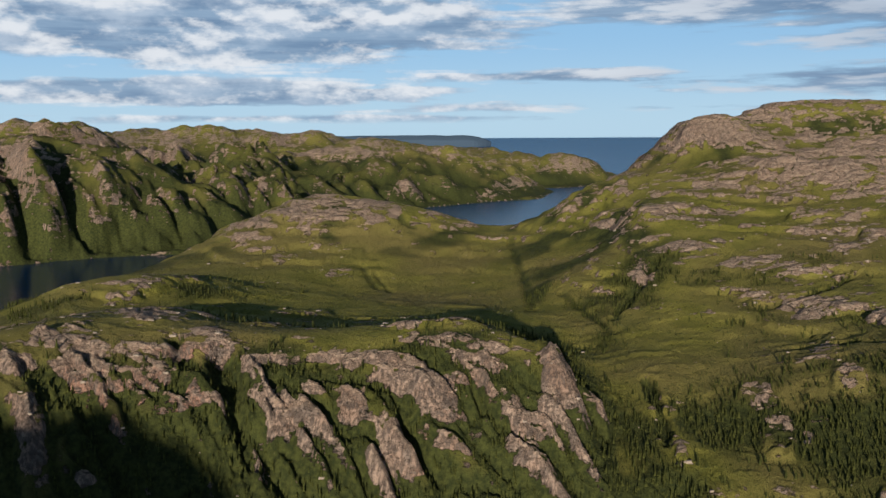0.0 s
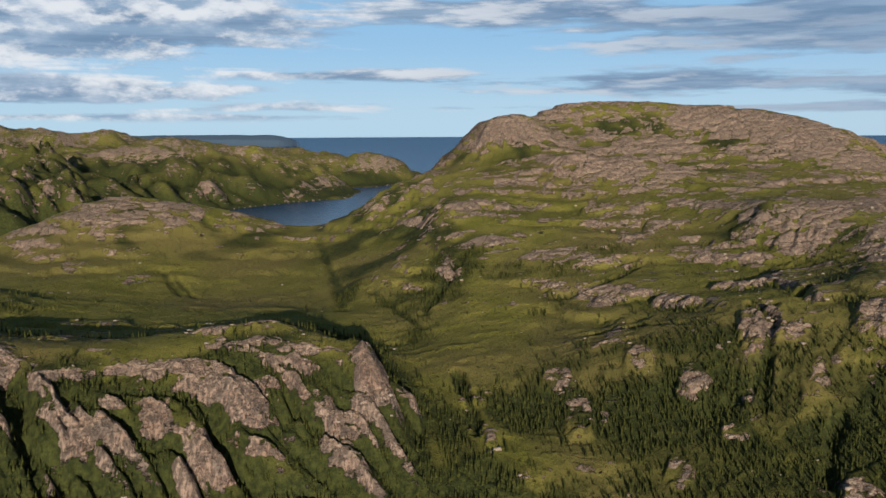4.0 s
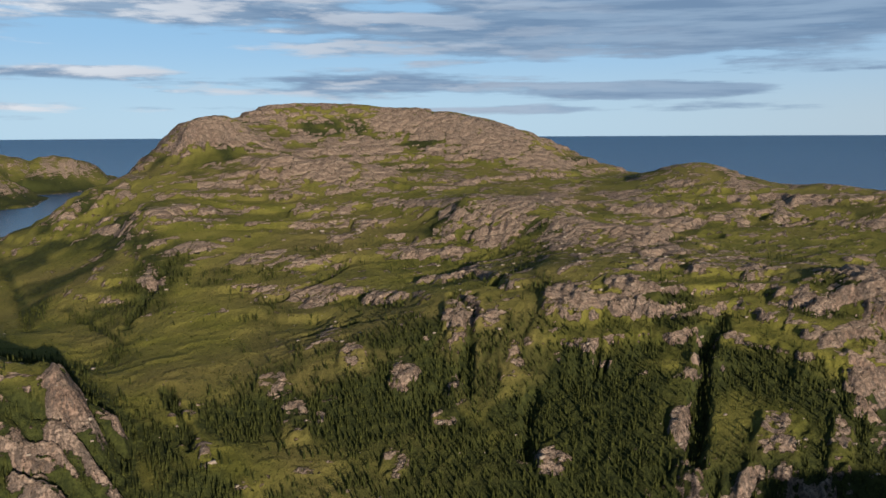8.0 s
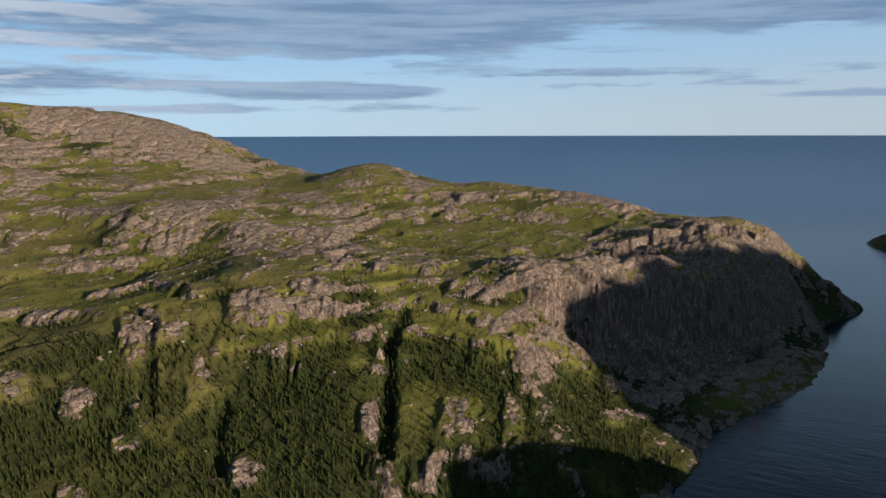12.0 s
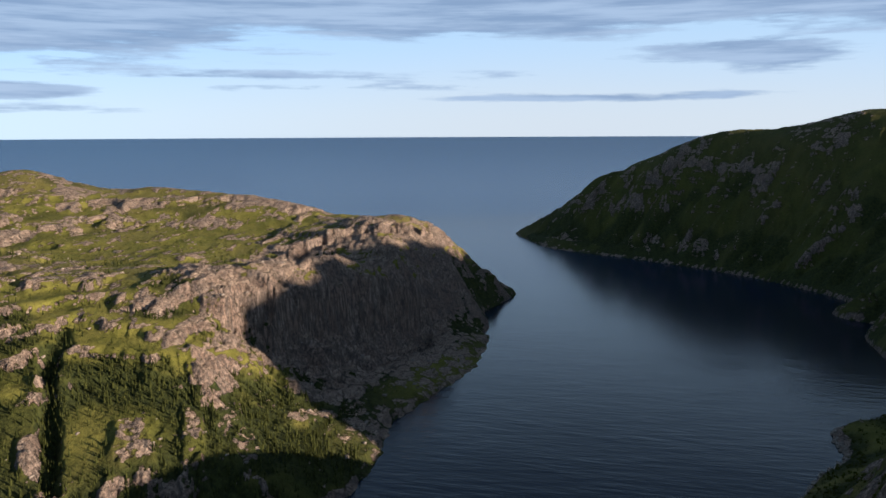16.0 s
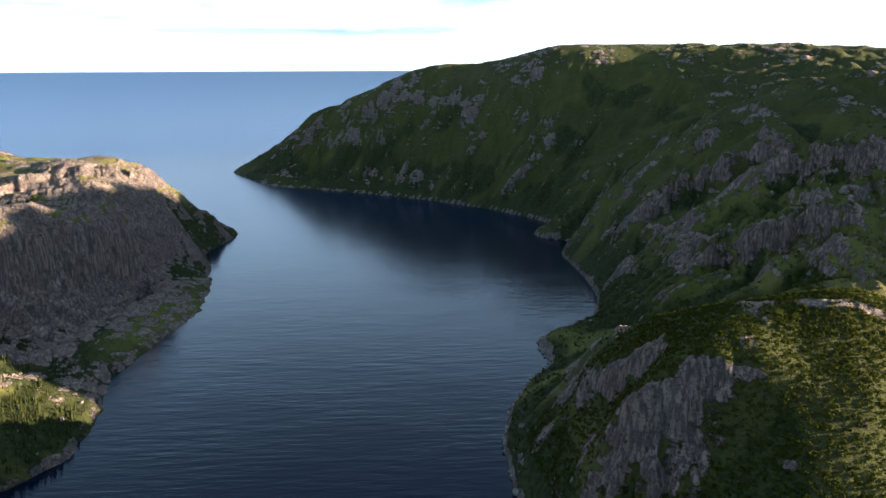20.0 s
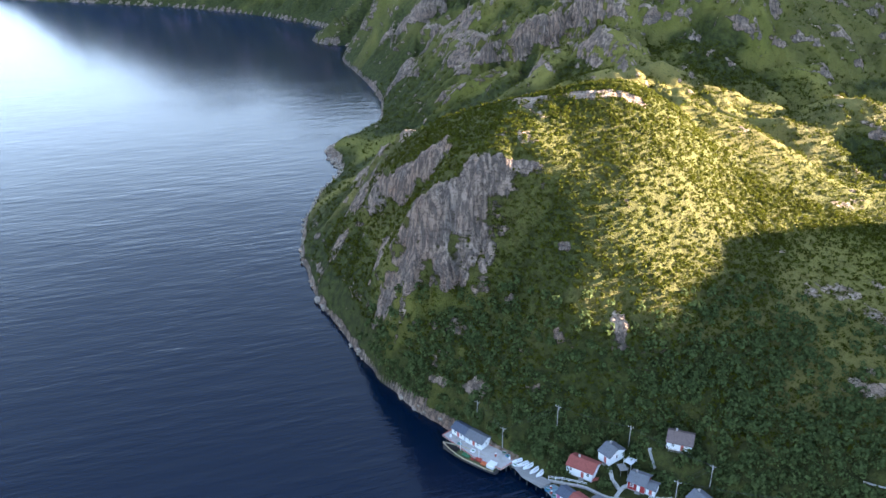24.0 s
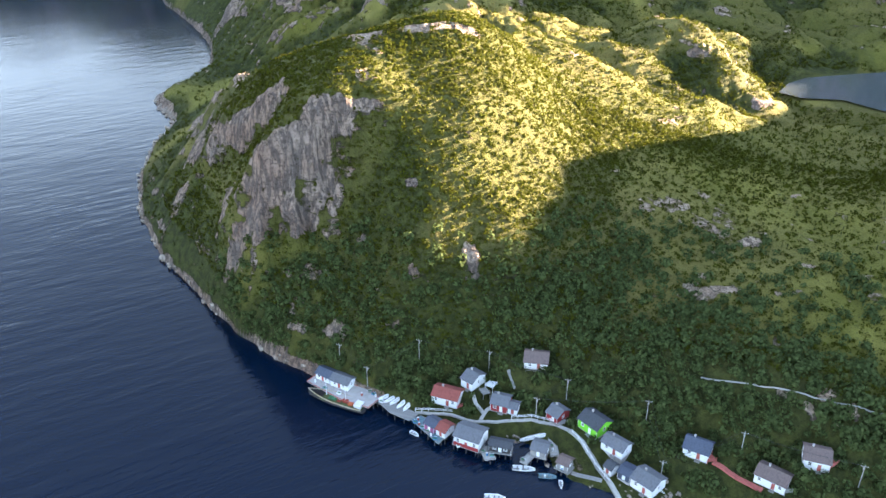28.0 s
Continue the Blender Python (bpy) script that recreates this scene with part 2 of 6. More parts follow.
def make_sea():
    m, n, l, b = material("sea", 0.12)
    co = n.new("ShaderNodeTexCoord").outputs["Object"]
    # bluer with distance from the viewpoint: sky reflected off waves, put into the colour
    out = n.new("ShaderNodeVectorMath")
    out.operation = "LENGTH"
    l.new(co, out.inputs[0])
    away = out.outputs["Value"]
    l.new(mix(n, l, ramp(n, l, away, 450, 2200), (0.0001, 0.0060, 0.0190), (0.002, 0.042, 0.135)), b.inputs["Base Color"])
    # gloss dims with distance from the viewpoint, standing in for waves not modelled
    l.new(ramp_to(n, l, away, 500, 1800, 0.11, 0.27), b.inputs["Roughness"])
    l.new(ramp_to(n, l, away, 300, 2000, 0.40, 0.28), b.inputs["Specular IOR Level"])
    b.inputs["IOR"].default_value = 1.33
    waves = noise_tex(n, l, co, 0.22, 4, 0.6, (1, 0.22, 1))
    swell = noise_tex(n, l, co, 0.030, 3, 0.55, (1, 0.5, 1))
    gusts = ramp_to(n, l, swell, 0.35, 0.65, 0.45, 1.0)
    # ripples fade out with distance from the viewpoint to keep the far sea smooth
    fade_by = ramp_to(n, l, away, 300, 1100, 1.0, 0.0)
    bump(n, l, b, math_node(n, l, "MULTIPLY", math_node(n, l, "MULTIPLY", waves, gusts), fade_by), 0.8, 0.42)
    return m


GROUND, SEA = make_ground(), make_sea()
# The blue of distant haze is put into this base colour.
HAZY_COAST, _n, _l, _b = material("haze-blue far coast", 0.95)
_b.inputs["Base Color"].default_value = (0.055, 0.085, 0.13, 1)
STONE, _n, _l, _b = material("shore stone", 0.9)
_grain = noise_tex(_n, _l, _n.new("ShaderNodeTexCoord").outputs["Object"], 1.3, 6, 0.7)
_l.new(mix(_n, _l, ramp(_n, _l, _grain, 0.3, 0.7), (0.17, 0.130, 0.102), (0.38, 0.315, 0.262)), _b.inputs["Base Color"])
POND, _n, _l, _b = material("pond water", 0.12)
_b.inputs["Base Color"].default_value = (0.06, 0.075, 0.085, 1)
_b.inputs["Specular IOR Level"].default_value = 1.0

# ---- the land as one sheet ----
EYE = (3.0, 1.0)                  # the camera's place, used as middle of the plan
plan, lines = [], {}


def land(name, points, step=0.035):
    """A line of the plan (crest, foot, bench, shore or depth), filled in to even steps."""
    lines[name] = points
    for a, b in zip(points, points[1:]):
        ra = math.hypot(a[0] - EYE[0], a[1] - EYE[1])
        gap = math.dist(a[:2], b[:2]) / max(ra, 60)
        k = 1 if name.startswith("deep") or name in ("south mount", "south far", "deep sea") else max(1, int(gap / step))
        for i in range(k):
            f = i / k
            plan.append([a[j] + (b[j] - a[j]) * f for j in range(3)])
    plan.append(list(points[-1]))


# Plan of the land, placed to fit the camera's view: shores, crests, feet and benches, in metres east, north and up.
land("shore east", [(343.6, 135, 0), (386.8, 136.1, 0), (439.9, 146, 0), (492.4, 137.1, 0), (551.7, 126.3, 0), (652.7, 131.4, 0), (741.9, 157.7, 0), (839.6, 143.7, 0)])
land("shore south", [(1347.8, 232.3, 0), (1181.2, 160.6, 0), (1124.5, 77.8, 0), (1039.8, -46.2, 0), (955.5, -125.5, 0), (884.1, -163.5, 0), (808.5, -187.6, 0), (711.1, -153.5, 0), (634.1, -154.2, 0), (571.8, -149.1, 0), (520.4, -132.5, 0), (487.3, -89.5, 0), (440.3, -88.6, 0), (416, -72.4, 0), (374.4, -55, 0)])
land("shore village", [(415.8, -72.8, 0), (385, -58.8, 0), (344.3, -49.4, 0), (301.4, -47.9, 0), (257.3, -54.1, 0), (222.8, -61.8, 0), (205.3, -70, 0), (190.4, -78.2, 0), (175.8, -85.7, 0), (163.6, -93.6, 0), (151.1, -104.4, 0), (140.4, -111.9, 0), (128.2, -111.9, 0)])
land("shore behind", [(104, -140, 0), (60, -175, 0), (-20, -195, 0), (-130, -190, 0), (-240, -150, 0), (-310, -60, 0), (-330, 60, 0), (-300, 150, 0)])
land("shore north", [(-300, 150, 0), (-240, 220, 0), (-160, 268, 0), (-80, 290, 0), (0, 298, 0), (80, 292, 0), (150, 272, 0), (215, 232, 0), (275, 185, 0), (320, 150, 0), (344, 135, 0)])
land("shore head back", [(840, 144, 0), (900, 220, 0), (980, 360, 0), (1080, 560, 0), (1150, 800, 0), (1080, 1050, 0), (900, 1220, 0), (650, 1330, 0), (400, 1300, 0), (200, 1250, 0), (20, 1180, 0), (-150, 1090, 0), (-290, 1010, 0), (-350, 900, 0), (-400, 760, 0), (-430, 600, 0), (-470, 460, 0), (-430, 330, 0), (-300, 150, 0)])
land("shore west far", [(-547.8, 1038.5, 0), (-498.3, 1083.6, 0), (-438.2, 1116.7, 0), (-327.4, 1150, 0)])
land("shore west far2", [(-900, 760, 0), (-700, 930, 0), (-548, 1038, 0)])
land("shore cove", [(-327, 1150, 0), (-240, 1350, 0), (-150, 1560, 0), (-70, 1770, 0)])
land("shore cove far", [(-29.4, 1857.8, 0), (101, 1988, 0), (244.3, 2081.9, 0), (301.2, 2367.2, 0), (445.4, 2614.9, 0)])
land("shore far back", [(480, 2600, 0), (620, 2900, 0), (700, 3300, 0)])
land("shore right back", [(1348, 232, 0), (1500, 200, 0), (1750, 50, 0), (1900, -300, 0), (2000, -800, 0)])
land("deep harbour", [(-200, 0, -30), (-100, 60, -35), (0, 50, -40), (100, 60, -40), (180, 60, -40), (0, -80, -35), (100, -40, -30), (-120, -80, -30)])
land("deep fjord", [(260, 40, -45), (350, 40, -45), (450, 30, -45), (550, 10, -45), (700, 0, -45), (850, 0, -45), (1000, 80, -45), (1150, 300, -40), (650, -90, -30), (480, 80, -30)])
land("deep sea", [(1100, 420, -40), (1300, 700, -40), (1300, 1100, -40), (1000, 1400, -40), (600, 1550, -40), (200, 1600, -40), (120, 1420, -40), (0, 1350, -35), (-150, 1220, -30), (-420, 1000, -30), (-520, 850, -30), (-560, 600, -30), (-650, 400, -30), (2000, 1200, -40), (1000, 2200, -40), (1700, 300, -40), (600, 2300, -40), (350, 2000, -40), (2300, 0, -40), (2300, -800, -40), (3000, 1500, -40), (2000, 3000, -40), (900, 3200, -40), (1300, 4500, -40), (3500, 3500, -40), (4600, 800, -40), (4500, -1200, -40)])
land("deep cove", [(60, 1480, -40), (100, 1600, -40), (60, 1700, -35), (140, 1750, -40), (120, 1880, -30), (220, 1850, -40), (220, 1980, -30), (330, 2150, -40), (400, 2350, -30), (480, 2400, -40), (20, 1560, -35), (-30, 1600, -30), (180, 1450, -40), (-60, 1420, -30)])
land("bluff crest", [(-187.9, 352, 76.7), (-176.3, 358, 78.2), (-162.1, 364.6, 77.4), (-147.4, 370.8, 74.6), (-123.7, 375.1, 71.3), (-100.9, 386, 71.8), (-80.9, 390.7, 70.1), (-59.7, 390.5, 67.9), (-44.1, 392.5, 66.2), (-33.7, 397.6, 68.2), (-17.6, 398.6, 70.7), (4.1, 399, 72.7), (17.6, 398.6, 72.1), (30.8, 393.8, 68.2), (43, 382.6, 63.8), (52.1, 372.4, 58), (55.1, 357.8, 49.3)])
land("bluff face", [(-167.2, 308.6, 54.8), (-140.9, 321.5, 50.2), (-109.9, 328.1, 47.7), (-77.4, 334.2, 45.5), (-43.5, 339.2, 43.5), (-8.5, 342.9, 42.1), (27.2, 344.9, 39.9), (45.5, 339, 35.8)])
land("bluff trough", [(-138.4, 449.2, 66.8), (-102, 448.5, 58.4), (-56.8, 451.4, 52.1), (-10.9, 459.9, 53.7), (20.3, 459.6, 55.2), (50.2, 447.2, 46.9), (73.9, 423.6, 36.4)])
land("bluff lee", [(-154.7, 538.2, 52), (-123.8, 546.2, 48.7), (-69.5, 555.7, 44.2), (-13.2, 559.8, 43), (24.7, 559.5, 43.6), (60.7, 541.6, 41.9), (83.9, 482.8, 34.4)])
land("west knob", [(-255.5, 520.7, 53.6), (-245.4, 547.5, 63.1), (-219.8, 558.3, 66.7), (-196.4, 566.9, 66.3), (-172.9, 564.1, 61.6)])
land("west low", [(-330, 500, 30), (-340, 420, 30)])
land("west knob front", [(-216.2, 439.7, 63.2), (-197.7, 459.3, 61.3), (-170.8, 480.5, 59.8)])
land("hill2 low", [(-152.8, 621.5, 51.4), (-112.5, 630, 45.3), (-62.2, 637, 39.4), (-10.7, 639.9, 36.4), (32.6, 639.2, 38.5)])
land("hill2 mid", [(-182.6, 768.6, 57), (-127.5, 779.6, 60.5), (-70.7, 786.8, 61.9), (-12.6, 779.9, 54.5), (33.5, 759.3, 46.8)])
land("hill2 crest", [(-251.9, 895.2, 35.4), (-226.2, 881.4, 65.8), (-198, 888.2, 72.6), (-174.7, 893.1, 87), (-145.6, 898.3, 95.4), (-110.3, 903.3, 96.6), (-73.8, 897, 92.1), (-37.8, 889.2, 86.5), (-2.2, 880, 78.3), (32.6, 869.4, 69.1), (60.8, 857.8, 64.4)])
land("hill2 back", [(-202.8, 969.4, 55), (-117, 978.7, 62), (-48.6, 984.7, 58), (3, 981, 52), (38.4, 965.4, 42), (69.6, 953.7, 34), (95.5, 961.6, 42), (128.6, 967.9, 55), (160.5, 973.3, 68)])
land("creek", [(60.1, 847.9, 62.1), (66.5, 757.1, 52.1), (64.7, 636.7, 38.8), (76.6, 564.8, 40.7), (100, 489.9, 39.3), (101, 428.3, 39.4), (101, 371.5, 31.6), (97.5, 330.9, 24.1)])
land("valley west", [(71.5, 393.6, 35.4), (66.2, 348.8, 24.6)])
land("saddle rise", [(83.5, 855.9, 72), (112.8, 862.7, 85.6), (142.2, 868.4, 102.3), (171.8, 873.3, 115.7), (201.4, 877.2, 122.9)])
land("green slope mid", [(106, 732.4, 60.3), (141.9, 716.1, 72), (89.2, 613.6, 51.4), (123, 597.5, 58.2), (148.5, 806.5, 90.7)])
land("dome small", [(210.9, 875.8, 124.5), (239, 899.6, 151), (257.6, 915.3, 171.7), (289.2, 916.3, 177.9), (314.6, 913.2, 176)])
land("dome crest", [(342.2, 993.6, 177.5), (375.6, 1024.2, 190.8), (423.2, 1027.2, 196.3), (506.9, 999.8, 196.7), (570.6, 965, 191.8), (601.8, 934, 187.5), (625.4, 894.1, 178.3), (650.9, 838, 160.6), (668.5, 798.1, 144.2), (674.7, 766.5, 125.4), (688, 727.3, 109.7)])
land("dome gap", [(344.3, 939.8, 159.6), (354.1, 893.3, 146.9), (406.5, 870.8, 142.2)])
land("dome foot", [(214.5, 854.3, 122.9), (276.2, 857.5, 140.4), (317.3, 832.5, 136.2), (388.4, 790.7, 121.6), (444.4, 772.3, 118.2), (515.2, 775.5, 125.5), (558.4, 745.1, 122.7), (609.2, 690.9, 110.3), (637.1, 665.3, 106.9)])
land("dome face", [(401.2, 938.8, 162.7), (491.4, 895, 155.5), (569.5, 835.4, 155.1), (608.4, 782.4, 141.2)])
land("rock ridge", [(317.3, 800.3, 140.9), (367.2, 773.2, 136.2), (422.1, 739, 119.5)])
land("bench high", [(137.4, 839.5, 105.9), (244, 794.2, 116.3), (343.7, 723.5, 111.8), (403.6, 680.3, 110.9), (429.8, 628.1, 104.6), (475.7, 594.1, 102.9)])
land("bench mid", [(158.9, 713.3, 96.8), (202.2, 691.9, 92.1), (235.1, 670.9, 88.7), (296.7, 624, 83.8), (348, 585.4, 85.2)])
land("bench low", [(113.8, 630.5, 62), (173.9, 627.2, 76.2), (215.1, 614.3, 76.3), (263.6, 584.2, 76.3), (281.6, 553.5, 70.6)])
land("rock patch top", [(383, 575.2, 106.4), (400.6, 525.9, 99.4), (425, 480, 94.1), (472.5, 433.4, 88.6)])
land("rock patch foot", [(347, 527.1, 78.5), (361.8, 492.4, 73.7), (392.4, 442.1, 82.2), (440.4, 394.3, 81.8)])
land("meadow", [(127.4, 515.3, 45.2), (178.5, 510.6, 52.8), (223.2, 503.7, 58), (165.1, 472.9, 43.4), (203, 458, 46.5), (227.4, 446.4, 53.6)])
land("tree basin", [(137, 450.5, 41), (169, 444.9, 42.4), (250, 491, 61.9), (277, 464.7, 64.2)])
land("brow", [(150.9, 414.3, 38.8), (190.5, 414.3, 47.8), (220.9, 393.2, 52), (265.2, 413.2, 66.7), (324.4, 407.8, 77.4)])
land("brow east", [(321.3, 400.9, 79.1), (343.4, 375.5, 78.8), (365.6, 346.9, 75.8), (392.2, 316.7, 69.5), (440.7, 292.9, 76.9), (464.4, 274.1, 76.8), (485.5, 256.8, 70.7), (501.5, 236, 67), (553.2, 217, 63.1), (597, 198.8, 47.2), (635.5, 175.4, 21.1), (667, 152.5, 4.7)])
land("face west", [(111.8, 369.3, 27.2), (141.7, 358.9, 20.9), (175.3, 355.1, 28.6), (206.2, 344, 28), (235.7, 330.7, 33.7), (268.5, 317.9, 38.9), (299.6, 296, 44), (325.5, 275.1, 51.9)])
land("face east", [(288.2, 317.6, 50.7), (311.2, 295.3, 45.2), (329.4, 267.1, 41.6), (344, 239.5, 38.8), (379.4, 231, 52.5), (388.4, 215.5, 33.8), (431.1, 220.5, 42.5)])
land("face low", [(270.6, 220.5, 21.6), (294.6, 205.5, 23.7), (317.8, 187.9, 21.8), (319.9, 163.4, 10.1)])
land("dark foot", [(381.6, 185.3, 16), (435.9, 186.9, 15.9), (518, 182.7, 13.1), (581.6, 163.8, 8.4)])
land("head sky", [(664.2, 670.7, 110.8), (685.7, 634.2, 123.2), (709.3, 607.7, 128.1), (714.8, 585.6, 120.5), (723.5, 558.7, 110.5), (743.4, 514.7, 103.5), (750.1, 504.8, 109.3), (764.1, 464.5, 104.9), (778, 398.7, 100.2), (784.3, 338.6, 88.2), (776.3, 305.5, 83), (768.7, 268.5, 81.5), (781.6, 261.8, 82.8), (771.8, 226.1, 80.1), (779.8, 196.4, 59), (806.3, 170.8, 30.4)])
land("head mid", [(544, 591.8, 98.2), (596.6, 539, 101.5), (629.6, 467.4, 91.4), (642.1, 414.3, 82.4), (650.8, 361.1, 79.2), (683.4, 294.9, 81.9)])
land("head low", [(456.4, 468.3, 84.4), (498.5, 423.5, 78.1), (500.8, 372.4, 72.6), (545.8, 342.1, 73.3)])
land("rock dome top", [(587.1, 310.6, 70.3), (628.1, 295.8, 77.5), (671.3, 244, 84.2), (687.7, 210.8, 80.6), (690.4, 182.9, 65.1), (684.7, 164.7, 39.5), (678.8, 154.8, 14.9)])
land("rock dome foot", [(551.8, 291.9, 66.6), (582.5, 251, 62.9), (605.7, 219.6, 61.1), (634, 198.1, 63.2)])
land("south ridge tip", [(1328, 215.4, 6.8), (1323.4, 178.7, 32.1), (1317.7, 142.4, 57), (1302.3, 88.5, 92.5), (1294.8, 36.6, 115.6), (1285.3, 2.5, 130.9), (1263.6, -63.7, 155.8), (1250.9, -103.9, 157.3), (1236.9, -143, 155.6), (1211.8, -179.4, 164.9), (1195.7, -215.5, 178.5), (1175.4, -265, 184.1), (1137.7, -330.6, 170.6), (1101.8, -377.4, 166.6)])
land("south ridge on", [(1093.6, -370.9, 164.9), (1114.6, -429.8, 180.6), (1094.6, -525.9, 186.4), (1033.6, -617.7, 172.7)])
land("south face", [(1243.1, 135, 27.4), (1217.5, 83.6, 34.1), (1175.3, 2.5, 53.9), (1122.9, -71.9, 62.3), (1066.1, -138.7, 63.6), (1015.6, -199.1, 68), (981.8, -256.8, 77.4), (974.1, -317.8, 97.2)])
land("south face low", [(1189.9, 113.8, 9.1), (1110.3, 2.5, 11.6), (1010.3, -98.7, 11.3), (909.6, -167.9, 12)])
land("notch valley", [(950.7, -325.1, 107.9), (870.8, -246.2, 66.4), (805.3, -179.2, 36)])
land("third crest", [(722.2, -182.7, 48.6), (741.9, -223.3, 74.9), (764.2, -282.4, 107.2), (764, -335.5, 126.8), (761.2, -387.9, 144.1), (764.4, -444.3, 157.3), (738.8, -520.6, 171.9)])
land("third front", [(617.1, -187.1, 34.9), (622.7, -232.4, 63), (607.4, -269.4, 87.4), (586.8, -311.2, 101)])
land("second crest", [(582.3, -163.3, 13.6), (567, -179.3, 41.4), (546.2, -208.1, 67.2), (530.8, -244.3, 97), (522.9, -271.4, 111.5), (515.5, -295.2, 115.4), (505.9, -329.7, 117.1), (492.2, -349.6, 112.8), (476.1, -370.9, 109.4), (454.4, -381.7, 105)])
land("second face", [(485.9, -153.8, 30.8), (479.4, -186.8, 56.5), (466.5, -216.6, 71), (461.2, -249, 85.5), (437.4, -288.3, 93.7), (403.1, -318.2, 88.1)])
land("second foot", [(465.9, -133.9, 14.8), (442.7, -156.7, 34.9), (402.4, -188.3, 55.5), (362.8, -219.4, 64.3), (344.2, -247.1, 60.2), (313.3, -254.2, 57.3)])
land("knoll crest", [(339.3, -88.1, 47.7), (326.4, -96.9, 58.2), (312.7, -106.6, 67), (300.2, -125, 73.5), (286.6, -142.2, 80.9), (274, -158.9, 86.2), (273.6, -170.9, 81.3), (273.4, -183.8, 73.8)])
land("knoll brow", [(253.2, -65.7, 39.1), (245, -75.7, 53), (245.5, -92.3, 66.6), (243.2, -103.2, 70.9), (241.3, -114.3, 73.6)])
land("knoll cliff foot", [(241.8, -61.8, 23.7), (232.6, -71.9, 25.4), (233.4, -84.7, 35.8), (232.2, -100.8, 50.3)])
land("knoll col1", [(177.6, -90.5, 4), (184.7, -94.4, 7), (191.1, -98.1, 13), (193.7, -99.8, 31.1), (206.8, -107.2, 41.9), (223.2, -112.4, 56.9), (234.6, -118.8, 67), (256.5, -135.1, 77.2)])
land("knoll col2", [(174.3, -100, 4.5), (178, -106, 8), (184.3, -109.8, 13), (187.9, -113.8, 29.8), (197.3, -119.5, 37.2), (213.5, -131.3, 52.6), (227.8, -142.3, 64.7), (253, -160.4, 74.3)])
land("knoll col3", [(162.8, -112.1, 5.5), (168.2, -117.5, 10), (174.2, -121.4, 15), (187.9, -129.8, 34.8), (214.1, -144.8, 49.3), (230.3, -159.9, 60.6), (258.9, -181.9, 67.3)])
land("bog col1", [(150.3, -124.8, 5), (156.6, -129.4, 9), (164.4, -132.6, 17), (177.4, -143.9, 26), (194.5, -154, 35), (227.7, -178.2, 47.4), (263.7, -205.2, 53.2), (317.8, -249.7, 54.7), (365.3, -286.4, 53.5)])
land("bog col2", [(130.3, -130.2, 5.5), (120.2, -136.7, 6.5), (131.1, -145.8, 14), (141.9, -154.5, 23), (180.3, -189.6, 32), (223.9, -230.3, 38), (255, -259.9, 39), (284.3, -286.5, 47), (342.2, -341.7, 48.5)])
land("bog col3", [(96.1, -151, 8), (111.1, -165.3, 20), (140.5, -197.4, 29), (177.3, -240.5, 31), (213, -282.8, 31)])
land("pond rim", [(239.5, -307.2, 30), (270.7, -347.4, 30), (275.2, -369.1, 31), (258.3, -407.2, 31), (212.7, -343.2, 30.5), (229.2, -331.8, 30)])
land("pond bed", [(259.5, -359.6, 26), (247.2, -377.1, 26)])
land("pond beyond", [(285.6, -338.8, 35.9), (286.4, -388.7, 39.9), (348.4, -442.2, 34.7), (308.5, -470.4, 39.6)])
# Unseen land down to south far: added to close the plan and cast shade.
land("south mount", [(153, -258.8, 35), (88.4, -317.8, 40), (3, -329, 50), (3, -499, 75), (-87.6, -337.1, 60), (-229.9, -868.3, 100), (-172, -302.1, 50), (-455.9, -654.3, 120), (-303.4, -256.1, 50), (-609.8, -513.2, 100), (-419.9, -152.9, 50), (-842.7, -306.8, 130), (-497, 1, 50), (-997, 1, 130), (-560.8, 206.2, 50), (-1124.6, 411.4, 120)])
# Invented ridge; its heights are set so its shade falls where wanted.
land("shade ridge", [(-430, -640, 228), (-340, -640, 230), (-250, -640, 228), (-195, -640, 204), (-140, -640, 132), (-100, -640, 122), (100, -640, 119), (150, -640, 132), (171, -640, 131), (183, -640, 113), (199, -640, 69), (284, -640, 50), (302, -640, 142), (334, -640, 223), (420, -645, 226), (500, -650, 227), (570, -655, 225), (640, -660, 202)])
land("shade ridge back", [(0, -850, 110), (250, -850, 80), (400, -850, 190), (600, -850, 170)])
land("shade ridge front", [(-400, -520, 95), (-250, -520, 95), (-100, -520, 70), (0, -520, 70), (150, -520, 75), (250, -530, 42), (325, -540, 48), (375, -550, 110), (450, -560, 115), (560, -570, 115)])
land("south far", [(2169.6, -381, -30), (1735.1, -999, 150), (1288.6, -1531.1, 160), (350.3, -1968.6, 120), (-749.4, -2066.3, 120), (-1902.3, -1099, 200), (-2360.5, 417.8, 200), (3088.4, -3676, 200), (-1638.7, -4509.5, 150), (-4797, 1, 200), (-3674, 3086.4, 200)])
land("west crest", [(-687.3, 1333.3, 165.9), (-615.8, 1367.7, 154), (-554.6, 1393.7, 144.3), (-492.4, 1395.7, 116.5), (-442.6, 1380.8, 93.9), (-369.4, 1453.8, 95.6), (-286.3, 1421.5, 81.6), (-236.1, 1400.2, 65.8)])
land("west crest left", [(-857.4, 1229.7, 170), (-1057.7, 1061.7, 160), (-1296, 751, 150)])
land("west front", [(-560.2, 1072.5, 68.5), (-510, 1119.3, 64.1), (-453.2, 1164.9, 59.8), (-384.1, 1189.5, 45.3), (-322.2, 1259.5, 50.7)])
land("west behind", [(-1007.5, 1955.8, 178.9), (-899, 2062.6, 189.7), (-788.6, 2053.8, 165), (-697.2, 1980.9, 130.7), (-586.9, 1964.2, 144.6), (-464.9, 1996.6, 146.2), (-392.7, 1961.1, 124.2)])
